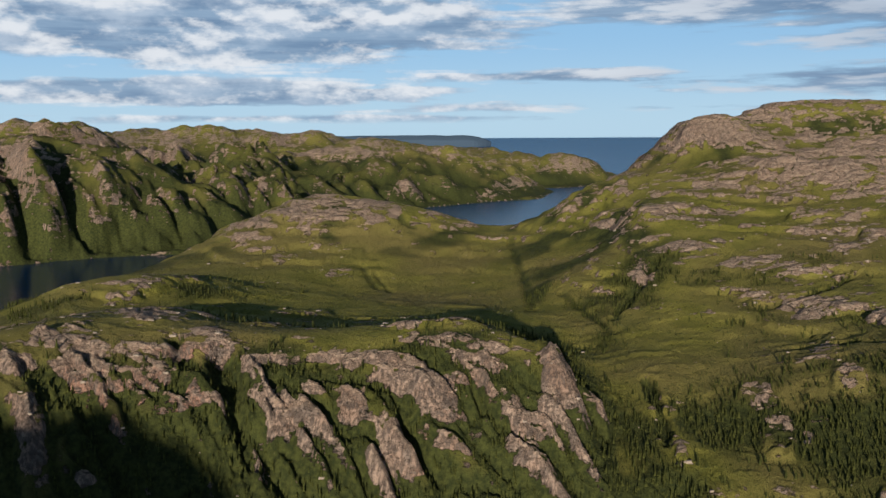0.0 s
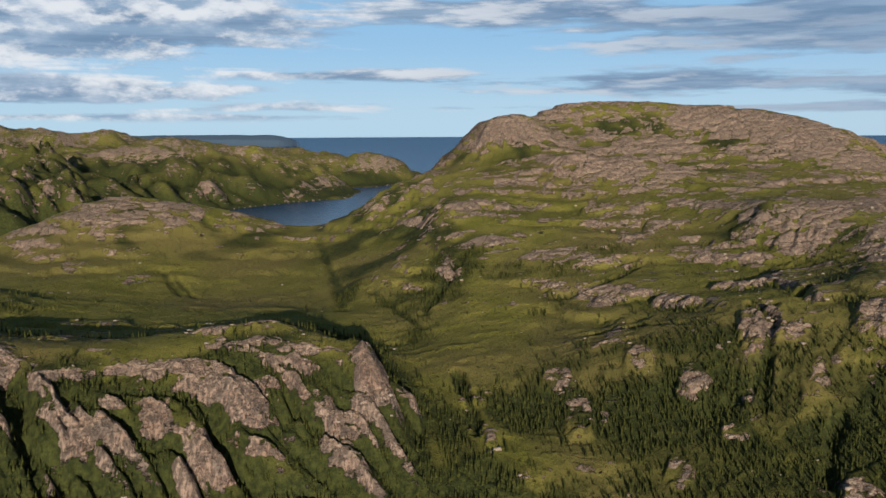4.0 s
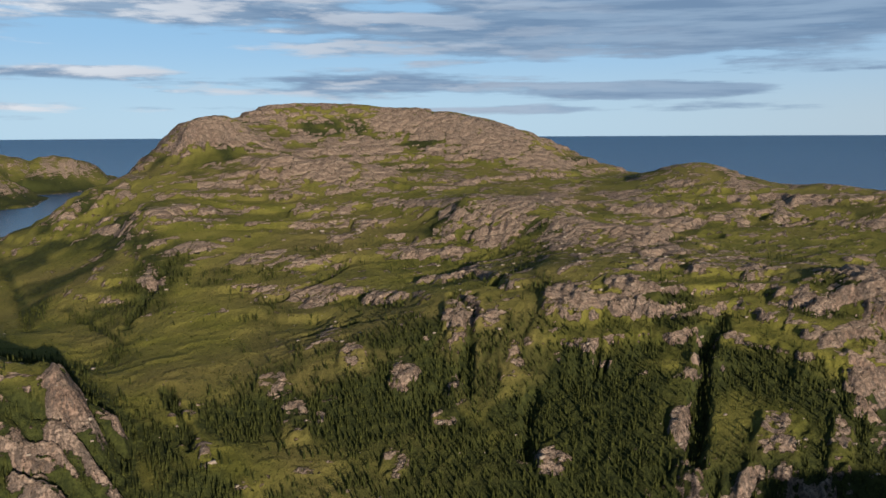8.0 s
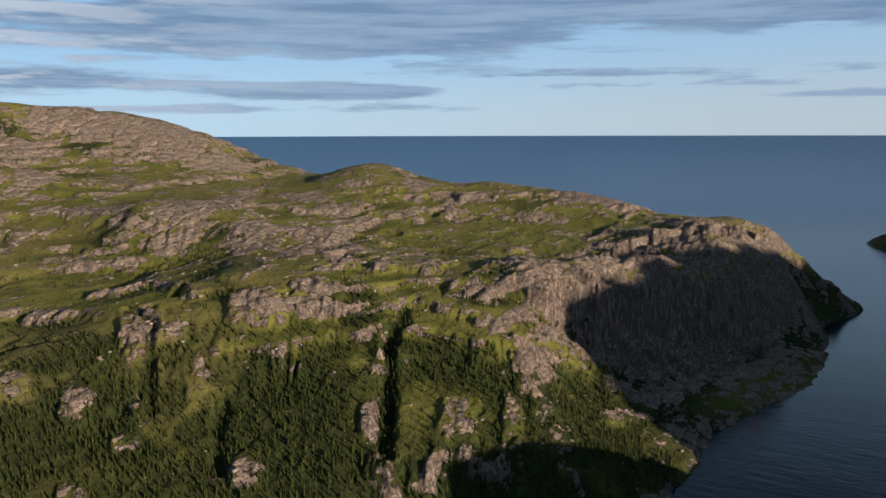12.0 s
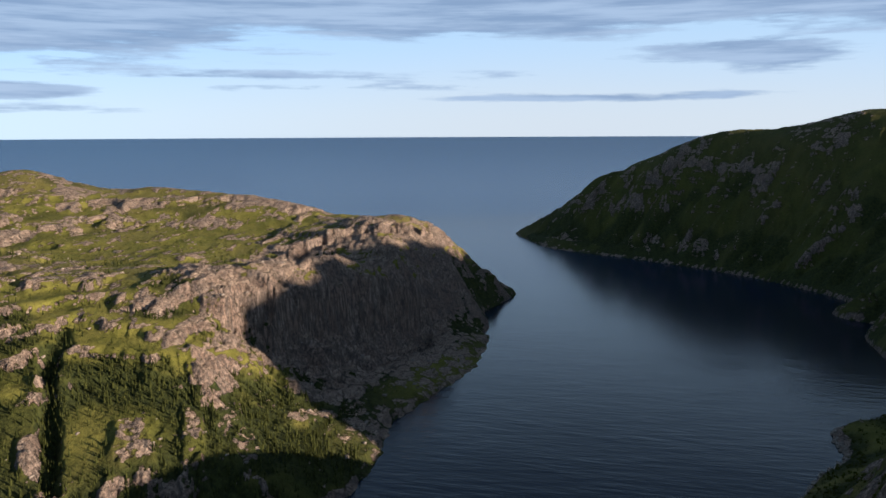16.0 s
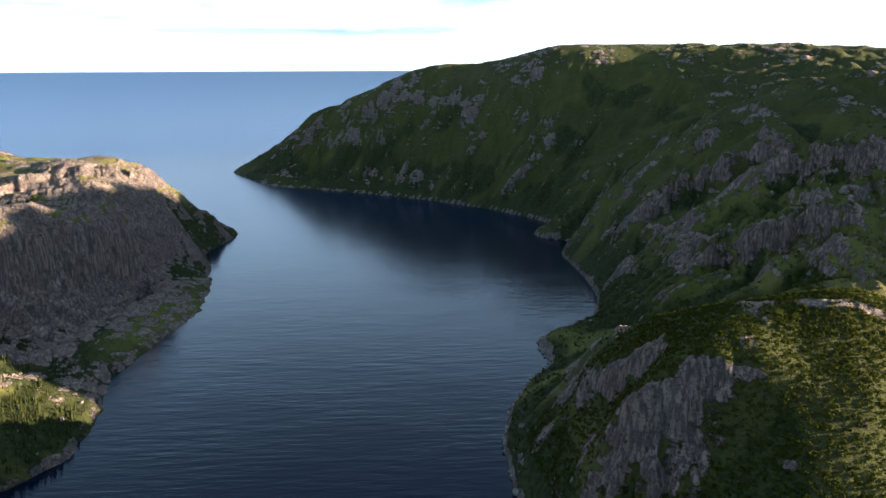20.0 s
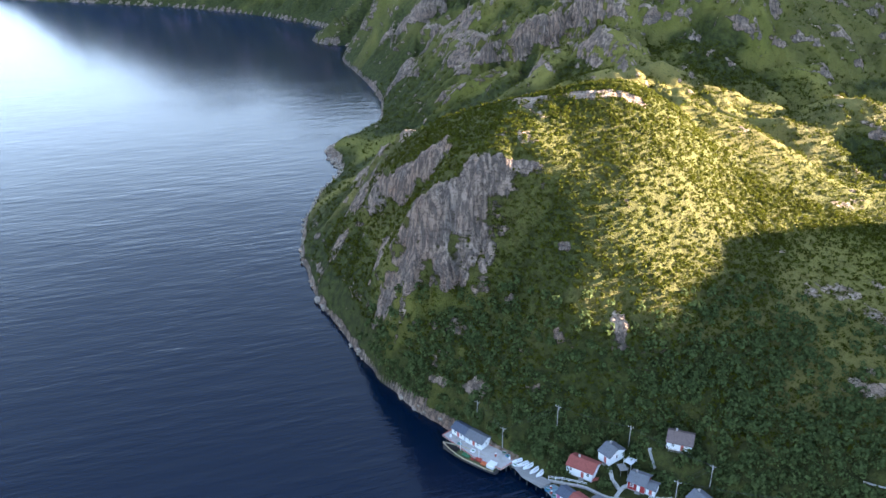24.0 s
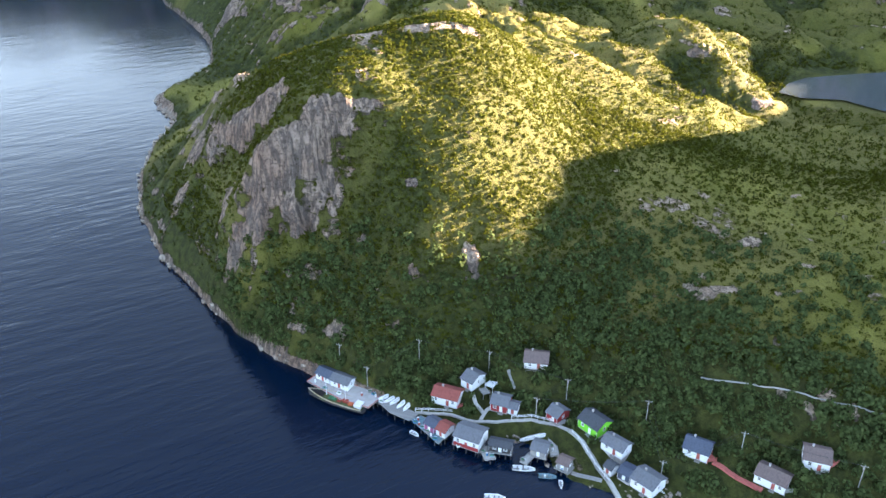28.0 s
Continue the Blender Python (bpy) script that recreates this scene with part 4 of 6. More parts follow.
def blurred(g, a, b):
    """Mean over a window of 2a+1 by 2b+1 nodes."""
    for n, axis in ((a, 0), (b, 1)):
        pad_by = [(0, 0), (0, 0)]
        pad_by[axis] = (n + 1, n)
        c = np.cumsum(np.pad(g, pad_by, mode="edge"), axis=axis)
        m = g.shape[axis]
        w = 2 * n + 1
        g = (c[w : w + m] - c[:m]) / w if axis == 0 else (c[:, w : w + m] - c[:, :m]) / w
    return g


def streaks(X, Y, lean, wide, long, octaves, seed):
    """Noise drawn out down the slope: ribs and runnels."""
    out = np.zeros_like(X)
    for k in range(4):
        a = k * math.pi / 4
        w = np.clip(np.cos(2 * (lean - a)), 0, 1) ** 2
        i = np.nonzero(w > 0.001)[0]
        c, s = math.cos(a), math.sin(a)
        out[i] += w[i] * fbm((c * Y[i] - s * X[i]) / wide + seed + 7 * k, (c * X[i] + s * Y[i]) / long - seed, octaves)
    return out


def build_land():
    fine_u = np.radians(np.arange(-31, 157, 0.1))
    wide_u = np.radians(np.arange(157, 329, 1.5))
    us = np.r_[fine_u, wide_u]
    vs = np.r_[np.arange(math.log(125), math.log(640), 0.0045), np.arange(math.log(640), math.log(2600), 0.006), np.arange(math.log(2600), math.log(4960), 0.012)]
    nu, nv = len(us), len(vs)
    u, v = np.meshgrid(us, vs, indexing="ij")
    uw = np.where(u > np.pi, u - 2 * np.pi, u)
    r = np.exp(v)
    x, y = EYE[0] + r * np.sin(u), EYE[1] + r * np.cos(u)
    # the smooth sheet is laid on every second node, and filled in between
    iu, iv = np.r_[np.arange(0, nu - 1, 2), nu - 1], np.r_[np.arange(0, nv - 1, 2), nv - 1]
    part_z = sheet(uw[np.ix_(iu, iv)].ravel(), v[np.ix_(iu, iv)].ravel()).reshape(len(iu), len(iv))

    def fill(g, at, n, axis):
        full = np.arange(n)
        k = np.clip(np.searchsorted(at, full, side="right") - 1, 0, len(at) - 2)
        f = (full - at[k]) / (at[k + 1] - at[k])
        if axis == 0:
            return g[k] * (1 - f)[:, None] + g[k + 1] * f[:, None]
        return g[:, k] * (1 - f) + g[:, k + 1] * f

    z = fill(fill(part_z, iu, nu, 0), iv, nv, 1)
    zr = np.gradient(z, axis=1) / np.gradient(r, axis=1)
    zt = np.gradient(z, axis=0) / (np.gradient(u, axis=0) * r)
    S = np.hypot(zr, zt).ravel()
    X, Y, R, Z0 = x.ravel(), y.ravel(), r.ravel(), z.ravel()
    lean = np.arctan2((zr * np.cos(u) - zt * np.sin(u)).ravel(), (zr * np.sin(u) + zt * np.cos(u)).ravel())
    lean = np.where((X - 0.25 * Y < 25) & (R < 560) & (Y > 60), 2.25, lean)
    wx, wy = X + 14 * fbm(X / 60, Y / 60, 2), Y + 14 * fbm(X / 60 + 40, Y / 60, 2)
    big = fbm(wx / 130, wy / 90, 3)
    mid = fbm(wx / 34, wy / 20, 4)
    ledge = np.where(Y > 0, fbm(wx / 26 + 9, wy / 6.5, 4), fbm(wx / 14 + 9, wy / 9, 3))
    rib = np.abs(streaks(wx, wy, lean, 21, 85, 4, 2)) * 2.4
    groove = np.abs(streaks(wx, wy, lean, 6.5, 34, 3, 5))
    block = np.abs(fbm(wx / 9, wy / 9 + 7, 3))
    far = smooth(R, 1000, 2200)
    land_f = smooth(Z0, 1.0, 16)
    steep = smooth(S, 0.30, 0.75)
    bare, lift, cut = rock_and_cuts(X, Y, mid + 0.45 * ledge + 0.25 * (block - 0.3))
    north = smooth(Y, 60, 160) * (1 - far)
    out = smooth(mid + 0.45 * big + 0.35 * ledge, 0.10, 0.22)
    small = smooth(ledge + 0.3 * mid, 0.17, 0.30)
    bluff = (1 - smooth(X - 0.25 * Y, -10, 60)) * smooth(Y, 60, 160) * (1 - smooth(R, 520, 600)) * smooth(S, 0.25, 0.6)
    village = smooth(Y + 0.22 * X, -30, -60) * (1 - smooth(R, 300, 420))
    wild = 1 - 0.75 * village
    knob = smooth(X, 150, 190) * (1 - smooth(Y, -60, -20)) * (1 - smooth(R, 320, 350)) * smooth(-Y, 40, 60)
    h = land_f * wild * (1.3 * big + 0.40 * mid + out * 0.45 + small * 0.35 + steep * (1 - far) * ((rib - 0.5) * (5.5 + 3.5 * bluff) + (groove * 2.4 - 0.5) * 1.7) * (1 - 0.75 * knob))
    # benches along the hillside: level turf and short rock risers
    ledges = (Z0 + h) / 9.0 + 0.9 * big + 0.30 * mid
    part_way = ledges - np.floor(ledges)
    benched = north * smooth(fbm(wx / 110 + 8, wy / 110, 2), -0.22, 0.12) * smooth(Z0, 34, 56) * (1 - 0.7 * steep)
    riser = benched * smooth(part_way, 0.46, 0.58) * (1 - smooth(part_way, 0.84, 0.97))
    h += 0.6 * benched * 9.0 * (smooth(part_way, 0.50, 0.88) - part_way)
    h += lift * (0.40 + 0.35 * block) - cut * land_f
    walls, wall = scarp_lift(X, Y, mid + 0.8 * (groove - 0.25))
    h += walls * land_f + wall * land_f * ((rib - 0.5) * 5.0 + (groove * 2.4 - 0.5) * 1.3)
    h += land_f * np.maximum(bare, steep * 0.35) * (1.1 * block - 1.9 * groove * smooth(S, 0.25, 0.5))
    h += land_f * bare * 0.7 * np.floor(3 * fbm(wx / 7 + 2, wy / 7, 2)) / 3
    west = smooth(Y, 900, 1100) * (1 - smooth(X, -100, 400)) * (1 - smooth(R, 1900, 2400))
    ravine = np.abs(streaks(X, Y, lean, 95, 380, 4, 3)) * 2.4
    h += west * land_f * 30 * (ravine - 0.55)
    shoulder = smooth(np.degrees(uw.ravel()), 79, 83) * (1 - smooth(np.degrees(uw.ravel()), 126, 132)) * smooth(R, 720, 860) * (1 - smooth(R, 1400, 1600))
    h += shoulder * land_f * (1 - smooth(Z0, 85, 135)) * 12 * (np.abs(streaks(X, Y, lean, 48, 260, 4, 9)) * 2.4 - 0.5)
    slope_s = smooth(-Y - 0.3 * X, 10, 60) * smooth(R, 330, 400) * (1 - smooth(R, 1100, 1400))
    folds = np.abs(fbm((0.6 * wx - 0.8 * wy) / 20 + 4, (0.8 * wx + 0.6 * wy) / 42, 3))
    h += slope_s * bare * land_f * (2.5 - 9.0 * folds)
    h += slope_s * land_f * 9.0 * (np.abs(fbm(wx / 66, wy / 66 + 3, 4)) * 2.2 - 0.5)
    knoll = smooth(X, 110, 150) * (1 - smooth(Y, -60, -20)) * (1 - smooth(R, 300, 330)) * (1 - village)
    columns = np.abs(fbm((0.5 * wx + 0.87 * wy) / 11, (0.87 * wx - 0.5 * wy) / 45, 3))
    h += knoll * np.maximum(bare, wall) * land_f * (3.0 - 9.0 * columns)
    h += far * land_f * (8 * fbm(X / 260, Y / 260, 4) + 26 * (np.abs(fbm(X / 260 + 5, Y / 260, 4)) * 2.2 - 0.5)) + 0.2 * fbm(X / 4, Y / 4, 2) * smooth(Z0, 0, 3)
    h += (1 - smooth(np.abs(Z0), 0, 7)) * 1.8 * fbm(X / 11, Y / 11, 3)
    # bare rock, dark scrub
    fade_by = np.where(Y > 0, 0.45 + 0.55 * smooth(Z0 + 25 * big, 38, 66), 0.62)
    zg = (Z0 + h).reshape(nu, nv)
    S2 = np.hypot(np.gradient(zg, axis=1) / np.gradient(r, axis=1), np.gradient(zg, axis=0) / (np.gradient(u, axis=0) * r)).ravel()
    face = smooth(S2, 0.75, 1.60)
    # knobs and ribs are swept bare, hollows hold turf and scrub
    swell = (zg - blurred(zg, 26, 12)).ravel() / np.clip(R / 500, 0.6, 4)
    swell = np.clip(swell / 2.2, -1.5, 1.5)
    south = np.maximum(smooth(-Y - 0.1 * X, -40, 60) * smooth(R, 420, 520), smooth(np.degrees(uw.ravel()), 78.5, 81.5) * smooth(R, 600, 680))
    bog = smooth(-0.656 * X - 0.755 * Y + 14 * mid, -2, 14) * smooth(R, 198, 232) * (1 - smooth(R, 285, 330))
    rock = bare * (0.38 + 0.10 * village + 0.12 * north - 0.18 * slope_s + 0.20 * face + 0.25 * ledge) + 0.11 * swell + (0.42 - 0.34 * slope_s) * wall + (0.45 + 0.55 * wild) * 0.30 * face + wild * ( fade_by * (out * 0.20 + small * 0.24) + 0.20 * far)
    rock = rock + wild * north * smooth(Z0 + 20 * big, 45, 80) * (0.11 + 0.15 * small + 0.45 * np.maximum(fbm(wx / 50 + 1, wy / 26, 3), -0.1))
    rock = rock + wild * smooth(Z0, 80, 140) * smooth(R, 500, 700) * (0.17 + 0.30 * big) + 0.07 * north * steep + 0.21 * bog + slope_s * (0.07 + 0.22 * face)
    rock = rock + wild * (0.34 * riser + steep * (1 - far) * (0.30 * (rib - 0.45) + 0.22 * (groove * 2.4 - 0.4)))
    rock = rock + 0.07 * smooth(Z0, 138, 160) * smooth(R, 820, 900) * north
    rock = rock - 0.06 * south * smooth(R, 620, 760)
    head = smooth(np.degrees(uw.ravel()), 65, 69) * (1 - smooth(R, 700, 740)) * smooth(R, 380, 420) * (1 - smooth(Z0, 30, 50)) * smooth(Y, 60, 120)
    meadow = (1 - smooth(np.degrees(uw.ravel()) + 6 * big, 20, 30)) * smooth(R, 440, 520) * (1 - smooth(R, 860, 900)) * north * (1 - smooth(Z0, 105, 130))
    rock = rock - 0.16 * meadow - 0.03 * north - 0.26 * bluff + 0.45 * head - 0.24 * west - 0.10 * slope_s - 0.16 * knoll * (1 - wall) - 0.10 * far
    rock = rock + 0.50 * bluff * (rib - 0.5) - knoll * bare * 0.34 * smooth(columns, 0.13, 0.32) - slope_s * bare * 0.32 * smooth(folds, 0.12, 0.30)
    rock = np.maximum(rock, np.where(Y > 0, 0.50, 0.80 - 0.55 * village) * (1 - smooth(np.abs(Z0 - 0.2), 0.5, 2.2)))
    rock = np.clip(rock, 0, 1)
    low = 1 - smooth(Z0 + 30 * big, 30, 62)
    wood = np.clip(smooth(fbm(wx / 60 + 3, wy / 60, 3) + 0.5 * low, 0.02, 0.40) * smooth(S, 0.10, 0.38) * (1 - 0.3 * far) + 0.35 * far + smooth(cut, 0.5, 2.5) * 0.7, 0, 1)
    wood = np.clip(wood + 0.30 * north * steep + 0.8 * bluff + 0.8 * west - 0.25 * swell * (1 - village) * (1 - 0.8 * meadow), 0, 1)
    wood = np.maximum(wood, 0.6 * smooth(-Y - 0.5 * X, 20, 60) * smooth(R, 300, 340) * (1 - smooth(R, 520, 640)) * smooth(mid, -0.25, 0.1))
    wood = np.maximum(wood, south * (0.55 + 0.22 * smooth(R, 600, 760)) * (0.75 + 0.25 * smooth(mid + big, -0.7, 0.0)))
    crown = smooth(Z0, 24, 36) * smooth(R, 215, 240) * (1 - smooth(R, 330, 380)) * smooth(-Y, 40, 80)
    wood = np.maximum(wood, village * 0.95)
    wood = np.maximum(wood * (1 - 0.7 * crown), 0.75 * crown)
    wood = np.maximum(wood, 0.9 * (1 - smooth(np.hypot(X - 205, Y + 77), 10, 24)))
    wood = np.maximum(wood, 0.95 * (1 - smooth(np.hypot(X - 221, Y + 104), 12, 24)) * (1 - smooth(X, 228, 236)))
    wood = np.maximum(wood, 0.75 * north * smooth(S, 0.28, 0.5) * (1 - smooth(Z0 + 18 * big, 48, 66)) * smooth(R, 200, 260) * (1 - smooth(R, 480, 560)) * smooth(mid - 0.5 * swell, -0.45, 0.1))
    wood = np.maximum(wood * (1 - 0.8 * bog), 0.25 * bog)
    zz = Z0 + h
    # rocky shores rise out of the water in a low step
    zz += (1 - 0.75 * village) * 2.6 * smooth(Z0, -0.5, 1.8) * (1 - smooth(Z0, 4, 30)) * (1 - smooth(R, 1500, 2600))
    for px, py, pr, pz in pads + [(240, -366, 29, 29.4), (256, -346, 15, 29.4)]:
        near = 1 - smooth(np.hypot(X - px, Y - py), pr * 0.8, pr * 1.7)
        zz = zz * (1 - near) + pz * near
    z = zz.reshape(nu, nv)
    co = np.stack([x, y, z], -1).reshape(-1, 3)
    i = np.arange(nu * nv).reshape(nu, nv)
    nxt = np.roll(i, -1, axis=0)
    quads = np.stack([i[:, :-1], i[:, 1:], nxt[:, 1:], nxt[:, :-1]], -1).reshape(-1, 4)
    keep = (co[quads, 2].max(1) > -5)
    quads = quads[keep]
    used = np.unique(quads)
    re = np.full(nu * nv, -1)
    re[used] = np.arange(len(used))
    quads = re[quads]
    me = bpy.data.meshes.new("ground")
    me.vertices.add(len(used))
    me.vertices.foreach_set("co", co[used].astype(np.float32).ravel())
    me.loops.add(quads.size)
    me.loops.foreach_set("vertex_index", quads.astype(np.int32).ravel())
    me.polygons.add(len(quads))
    me.polygons.foreach_set("loop_start", np.arange(0, quads.size, 4, dtype=np.int32))
    me.polygons.foreach_set("use_smooth", np.ones(len(quads), bool))
    for name, val in (("rock", rock), ("wood", wood)):
        me.attributes.new(name, "FLOAT", "POINT").data.foreach_set("value", val[used].astype(np.float32))
    me.update(calc_edges=True)
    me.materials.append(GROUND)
    ob = new("ground", me)
    tagged(ob, "granite hills with olive turf, scrub and bare rock", "hills", kind="structure")
    return us, vs, z, rock.reshape(nu, nv), wood.reshape(nu, nv)


LAND_U, LAND_V, LAND_Z, LAND_ROCK, LAND_WOOD = build_land()


def ground_z(x, y):
    """Height of the land at a place."""
    u = math.atan2(x - EYE[0], y - EYE[1])
    if u < math.radians(-31):
        u += 2 * math.pi
    v = math.log(math.hypot(x - EYE[0], y - EYE[1]))
    i = min(max(int(np.searchsorted(LAND_U, u)) - 1, 0), len(LAND_U) - 2)
    j = min(max(int(np.searchsorted(LAND_V, v)) - 1, 0), len(LAND_V) - 2)
    fu = (u - LAND_U[i]) / (LAND_U[i + 1] - LAND_U[i])
    fv = (v - LAND_V[j]) / (LAND_V[j + 1] - LAND_V[j])
    a = LAND_Z[i, j] * (1 - fv) + LAND_Z[i, j + 1] * fv
    b = LAND_Z[i + 1, j] * (1 - fv) + LAND_Z[i + 1, j + 1] * fv
    return float(a * (1 - fu) + b * fu)


def sample(x, y):
    """Height, bareness and scrub of the land at many places."""
    u = np.arctan2(x - EYE[0], y - EYE[1])
    u = np.where(u < math.radians(-31), u + 2 * np.pi, u)
    v = np.log(np.hypot(x - EYE[0], y - EYE[1]))
    i = np.clip(np.searchsorted(LAND_U, u) - 1, 0, len(LAND_U) - 2)
    j = np.clip(np.searchsorted(LAND_V, v) - 1, 0, len(LAND_V) - 2)
    fu = (u - LAND_U[i]) / (LAND_U[i + 1] - LAND_U[i])
    fv = (v - LAND_V[j]) / (LAND_V[j + 1] - LAND_V[j])
    got = []
    for g in (LAND_Z, LAND_ROCK, LAND_WOOD):
        got.append((g[i, j] * (1 - fv) + g[i, j + 1] * fv) * (1 - fu) + (g[i + 1, j] * (1 - fv) + g[i + 1, j + 1] * fv) * fu)
    return got


def build_sea():
    """The sea to the horizon; past 2.6 km it is bent upward to meet the camera's horizon, as the far distance is drawn
    in.
    """
    bm = bmesh.new()
    rings, spokes = [5, 60, 150, 400, 900, 1600, 2200, 2600, 2900, 3200, 3500, 3800, 4100, 4400, 4700, 4960], 180
    grid = []
    for r in rings:
        dep = 160 / r if r <= 2600 else 160 / 2600 - 2.37e-5 * (r - 2600)
        zz = 160 - r * dep
        grid.append([bm.verts.new((EYE[0] + r * math.sin(2 * math.pi * k / spokes), EYE[1] + r * math.cos(2 * math.pi * k / spokes), zz)) for k in range(spokes)])
    bm.faces.new(grid[0])
    for a, b in zip(grid, grid[1:]):
        for k in range(spokes):
            bm.faces.new((a[k], a[(k + 1) % spokes], b[(k + 1) % spokes], b[k]))
    bmesh.ops.recalc_face_normals(bm, faces=bm.faces)
    me = bpy.data.meshes.new("water")
    bm.to_mesh(me)
    bm.free()
    for p in me.polygons:
        p.use_smooth = True
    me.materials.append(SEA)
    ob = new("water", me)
    if me.polygons[0].normal.z < 0:
        me.flip_normals()
    tagged(ob, "dark blue rippled sea filling the fjord", "sea", kind="structure")


build_sea()


def build_far():
    """The pond behind the knoll and the coast on the horizon."""
    bm = bmesh.new()
    shore = [(258, -328), (265, -343), (266, -358), (259, -379), (251, -402), (225, -392), (211, -349), (223, -347), (236, -345), (247, -331)]
    bm.faces.new([bm.verts.new((x, y, 30.3)) for x, y in shore])
    me = bpy.data.meshes.new("pond_water")
    bm.to_mesh(me)
    bm.free()
    if me.polygons[0].normal.z < 0:
        me.flip_normals()
    me.materials.append(POND)
    tagged(new("pond_water", me), "still grey pond among the hills", "pond", kind="structure")
    # Backdrop coast, drawn in and raised to sit on the camera's horizon.
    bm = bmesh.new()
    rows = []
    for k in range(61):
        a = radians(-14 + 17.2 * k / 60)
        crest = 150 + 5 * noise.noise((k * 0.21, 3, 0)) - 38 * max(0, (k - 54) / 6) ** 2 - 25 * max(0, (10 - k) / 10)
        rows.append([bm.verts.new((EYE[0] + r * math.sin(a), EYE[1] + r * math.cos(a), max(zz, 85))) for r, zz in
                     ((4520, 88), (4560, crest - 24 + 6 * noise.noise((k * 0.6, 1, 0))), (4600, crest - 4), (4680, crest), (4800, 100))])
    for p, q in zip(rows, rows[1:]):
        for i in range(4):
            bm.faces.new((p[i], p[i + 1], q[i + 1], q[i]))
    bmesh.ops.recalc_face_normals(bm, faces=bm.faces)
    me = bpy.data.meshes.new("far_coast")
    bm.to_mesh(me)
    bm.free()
    me.materials.append(HAZY_COAST)
    tagged(new("backdrop_coast", me), "flat headland on the horizon, coloured haze blue", "headland", kind="structure")


build_far()

# ---- the village ----
def part(name, bm, mat, parent, label="", at=None):
    me = bpy.data.meshes.new(name)
    bmesh.ops.recalc_face_normals(bm, faces=bm.faces)
    bm.to_mesh(me)
    bm.free()
    me.materials.append(mat)
    ob = new(name, me)
    ob.parent = parent
    if at is not None:
        ob.matrix_local = at
    if label:
        tagged(ob, label)
    return ob


def thing(name, m, label, category, group=""):
    ob = new(name)
    ob.empty_display_size = 0.5
    ob.matrix_world = m
    return tagged(ob, label, category, group)


def paint(name, colour, rough=0.7, wear=0.35, scale=1.2):
    m, n, l, b = material(name, rough)
    co = n.new("ShaderNodeTexCoord").outputs["Object"]
    grain = noise_tex(n, l, co, scale, 6, 0.65, (1, 1, 3.5))
    blotch = noise_tex(n, l, co, scale * 0.3, 3, 0.5)
    dark = tuple(c * (1 - wear) for c in colour)
    col = mix(n, l, ramp(n, l, grain, 0.4, 0.75), colour, dark)
    col = mix(n, l, ramp(n, l, blotch, 0.55, 0.8), col, tuple(c * (1 - wear * 0.7) for c in colour))
    l.new(col, b.inputs["Base Color"])
    bump(n, l, b, grain, 0.3, 0.03)
    return m


WHITE = paint("white clapboard", (0.72, 0.73, 0.74), 0.6, 0.16)
RED = paint("red clapboard", (0.33, 0.045, 0.045), 0.6, 0.3)
LIME = paint("lime clapboard", (0.16, 0.62, 0.05), 0.55, 0.2)
NAVY = paint("navy clapboard", (0.06, 0.075, 0.11), 0.6, 0.3)
MAGENTA = paint("purple clapboard", (0.36, 0.10, 0.20), 0.6, 0.3)
DARKWOOD = paint("tarred boards", (0.06, 0.055, 0.055), 0.85)
GREYWOOD = paint("weathered boards", (0.27, 0.26, 0.25), 0.9)
PALEWOOD = paint("pale boards", (0.43, 0.41, 0.38), 0.9)
REDWOOD = paint("red stained boards", (0.44, 0.12, 0.10), 0.8)
TEAL = paint("blue-green boards", (0.16, 0.27, 0.31), 0.85, 0.5)
RED_ROOF = paint("red shingles", (0.29, 0.085, 0.07), 0.85, 0.3, 2.0)
GREY_ROOF = paint("grey shingles", (0.15, 0.155, 0.17), 0.9, 0.3, 2.0)
DARK_ROOF = paint("charcoal shingles", (0.075, 0.08, 0.09), 0.9, 0.3, 2.0)
NAVY_ROOF = paint("slate blue shingles", (0.085, 0.10, 0.135), 0.9, 0.3, 2.0)
BROWN_ROOF = paint("brown shingles", (0.17, 0.125, 0.115), 0.9, 0.3, 2.0)
CONCRETE = paint("wharf concrete", (0.42, 0.39, 0.37), 0.95, 0.25, 0.6)
GRAVEL = paint("pale gravel", (0.40, 0.38, 0.35), 0.95, 0.3, 0.8)
TRIM = paint("white trim", (0.78, 0.78, 0.78), 0.5, 0.1)
RUST = paint("rusty red iron", (0.36, 0.07, 0.05), 0.7, 0.5)
GREENBOX = paint("green net", (0.06, 0.20, 0.10), 0.9, 0.4)
GREENDECK = paint("worn green deck", (0.12, 0.14, 0.06), 0.85, 0.6)
BULWARK = paint("worn tan paint", (0.40, 0.34, 0.24), 0.8, 0.55)
ORANGE = paint("orange cover", (0.55, 0.14, 0.06), 0.7, 0.3)
POLEWOOD = paint("grey pole wood", (0.30, 0.28, 0.26), 0.9)
WIRE, _n, _l, _b = material("wire", 0.5)
_b.inputs["Base Color"].default_value = (0.05, 0.05, 0.05, 1)
PANE, _n, _l, _b = material("window pane", 0.08)
_b.inputs["Base Color"].default_value = (0.02, 0.025, 0.03, 1)
_b.inputs["Specular IOR Level"].default_value = 0.6


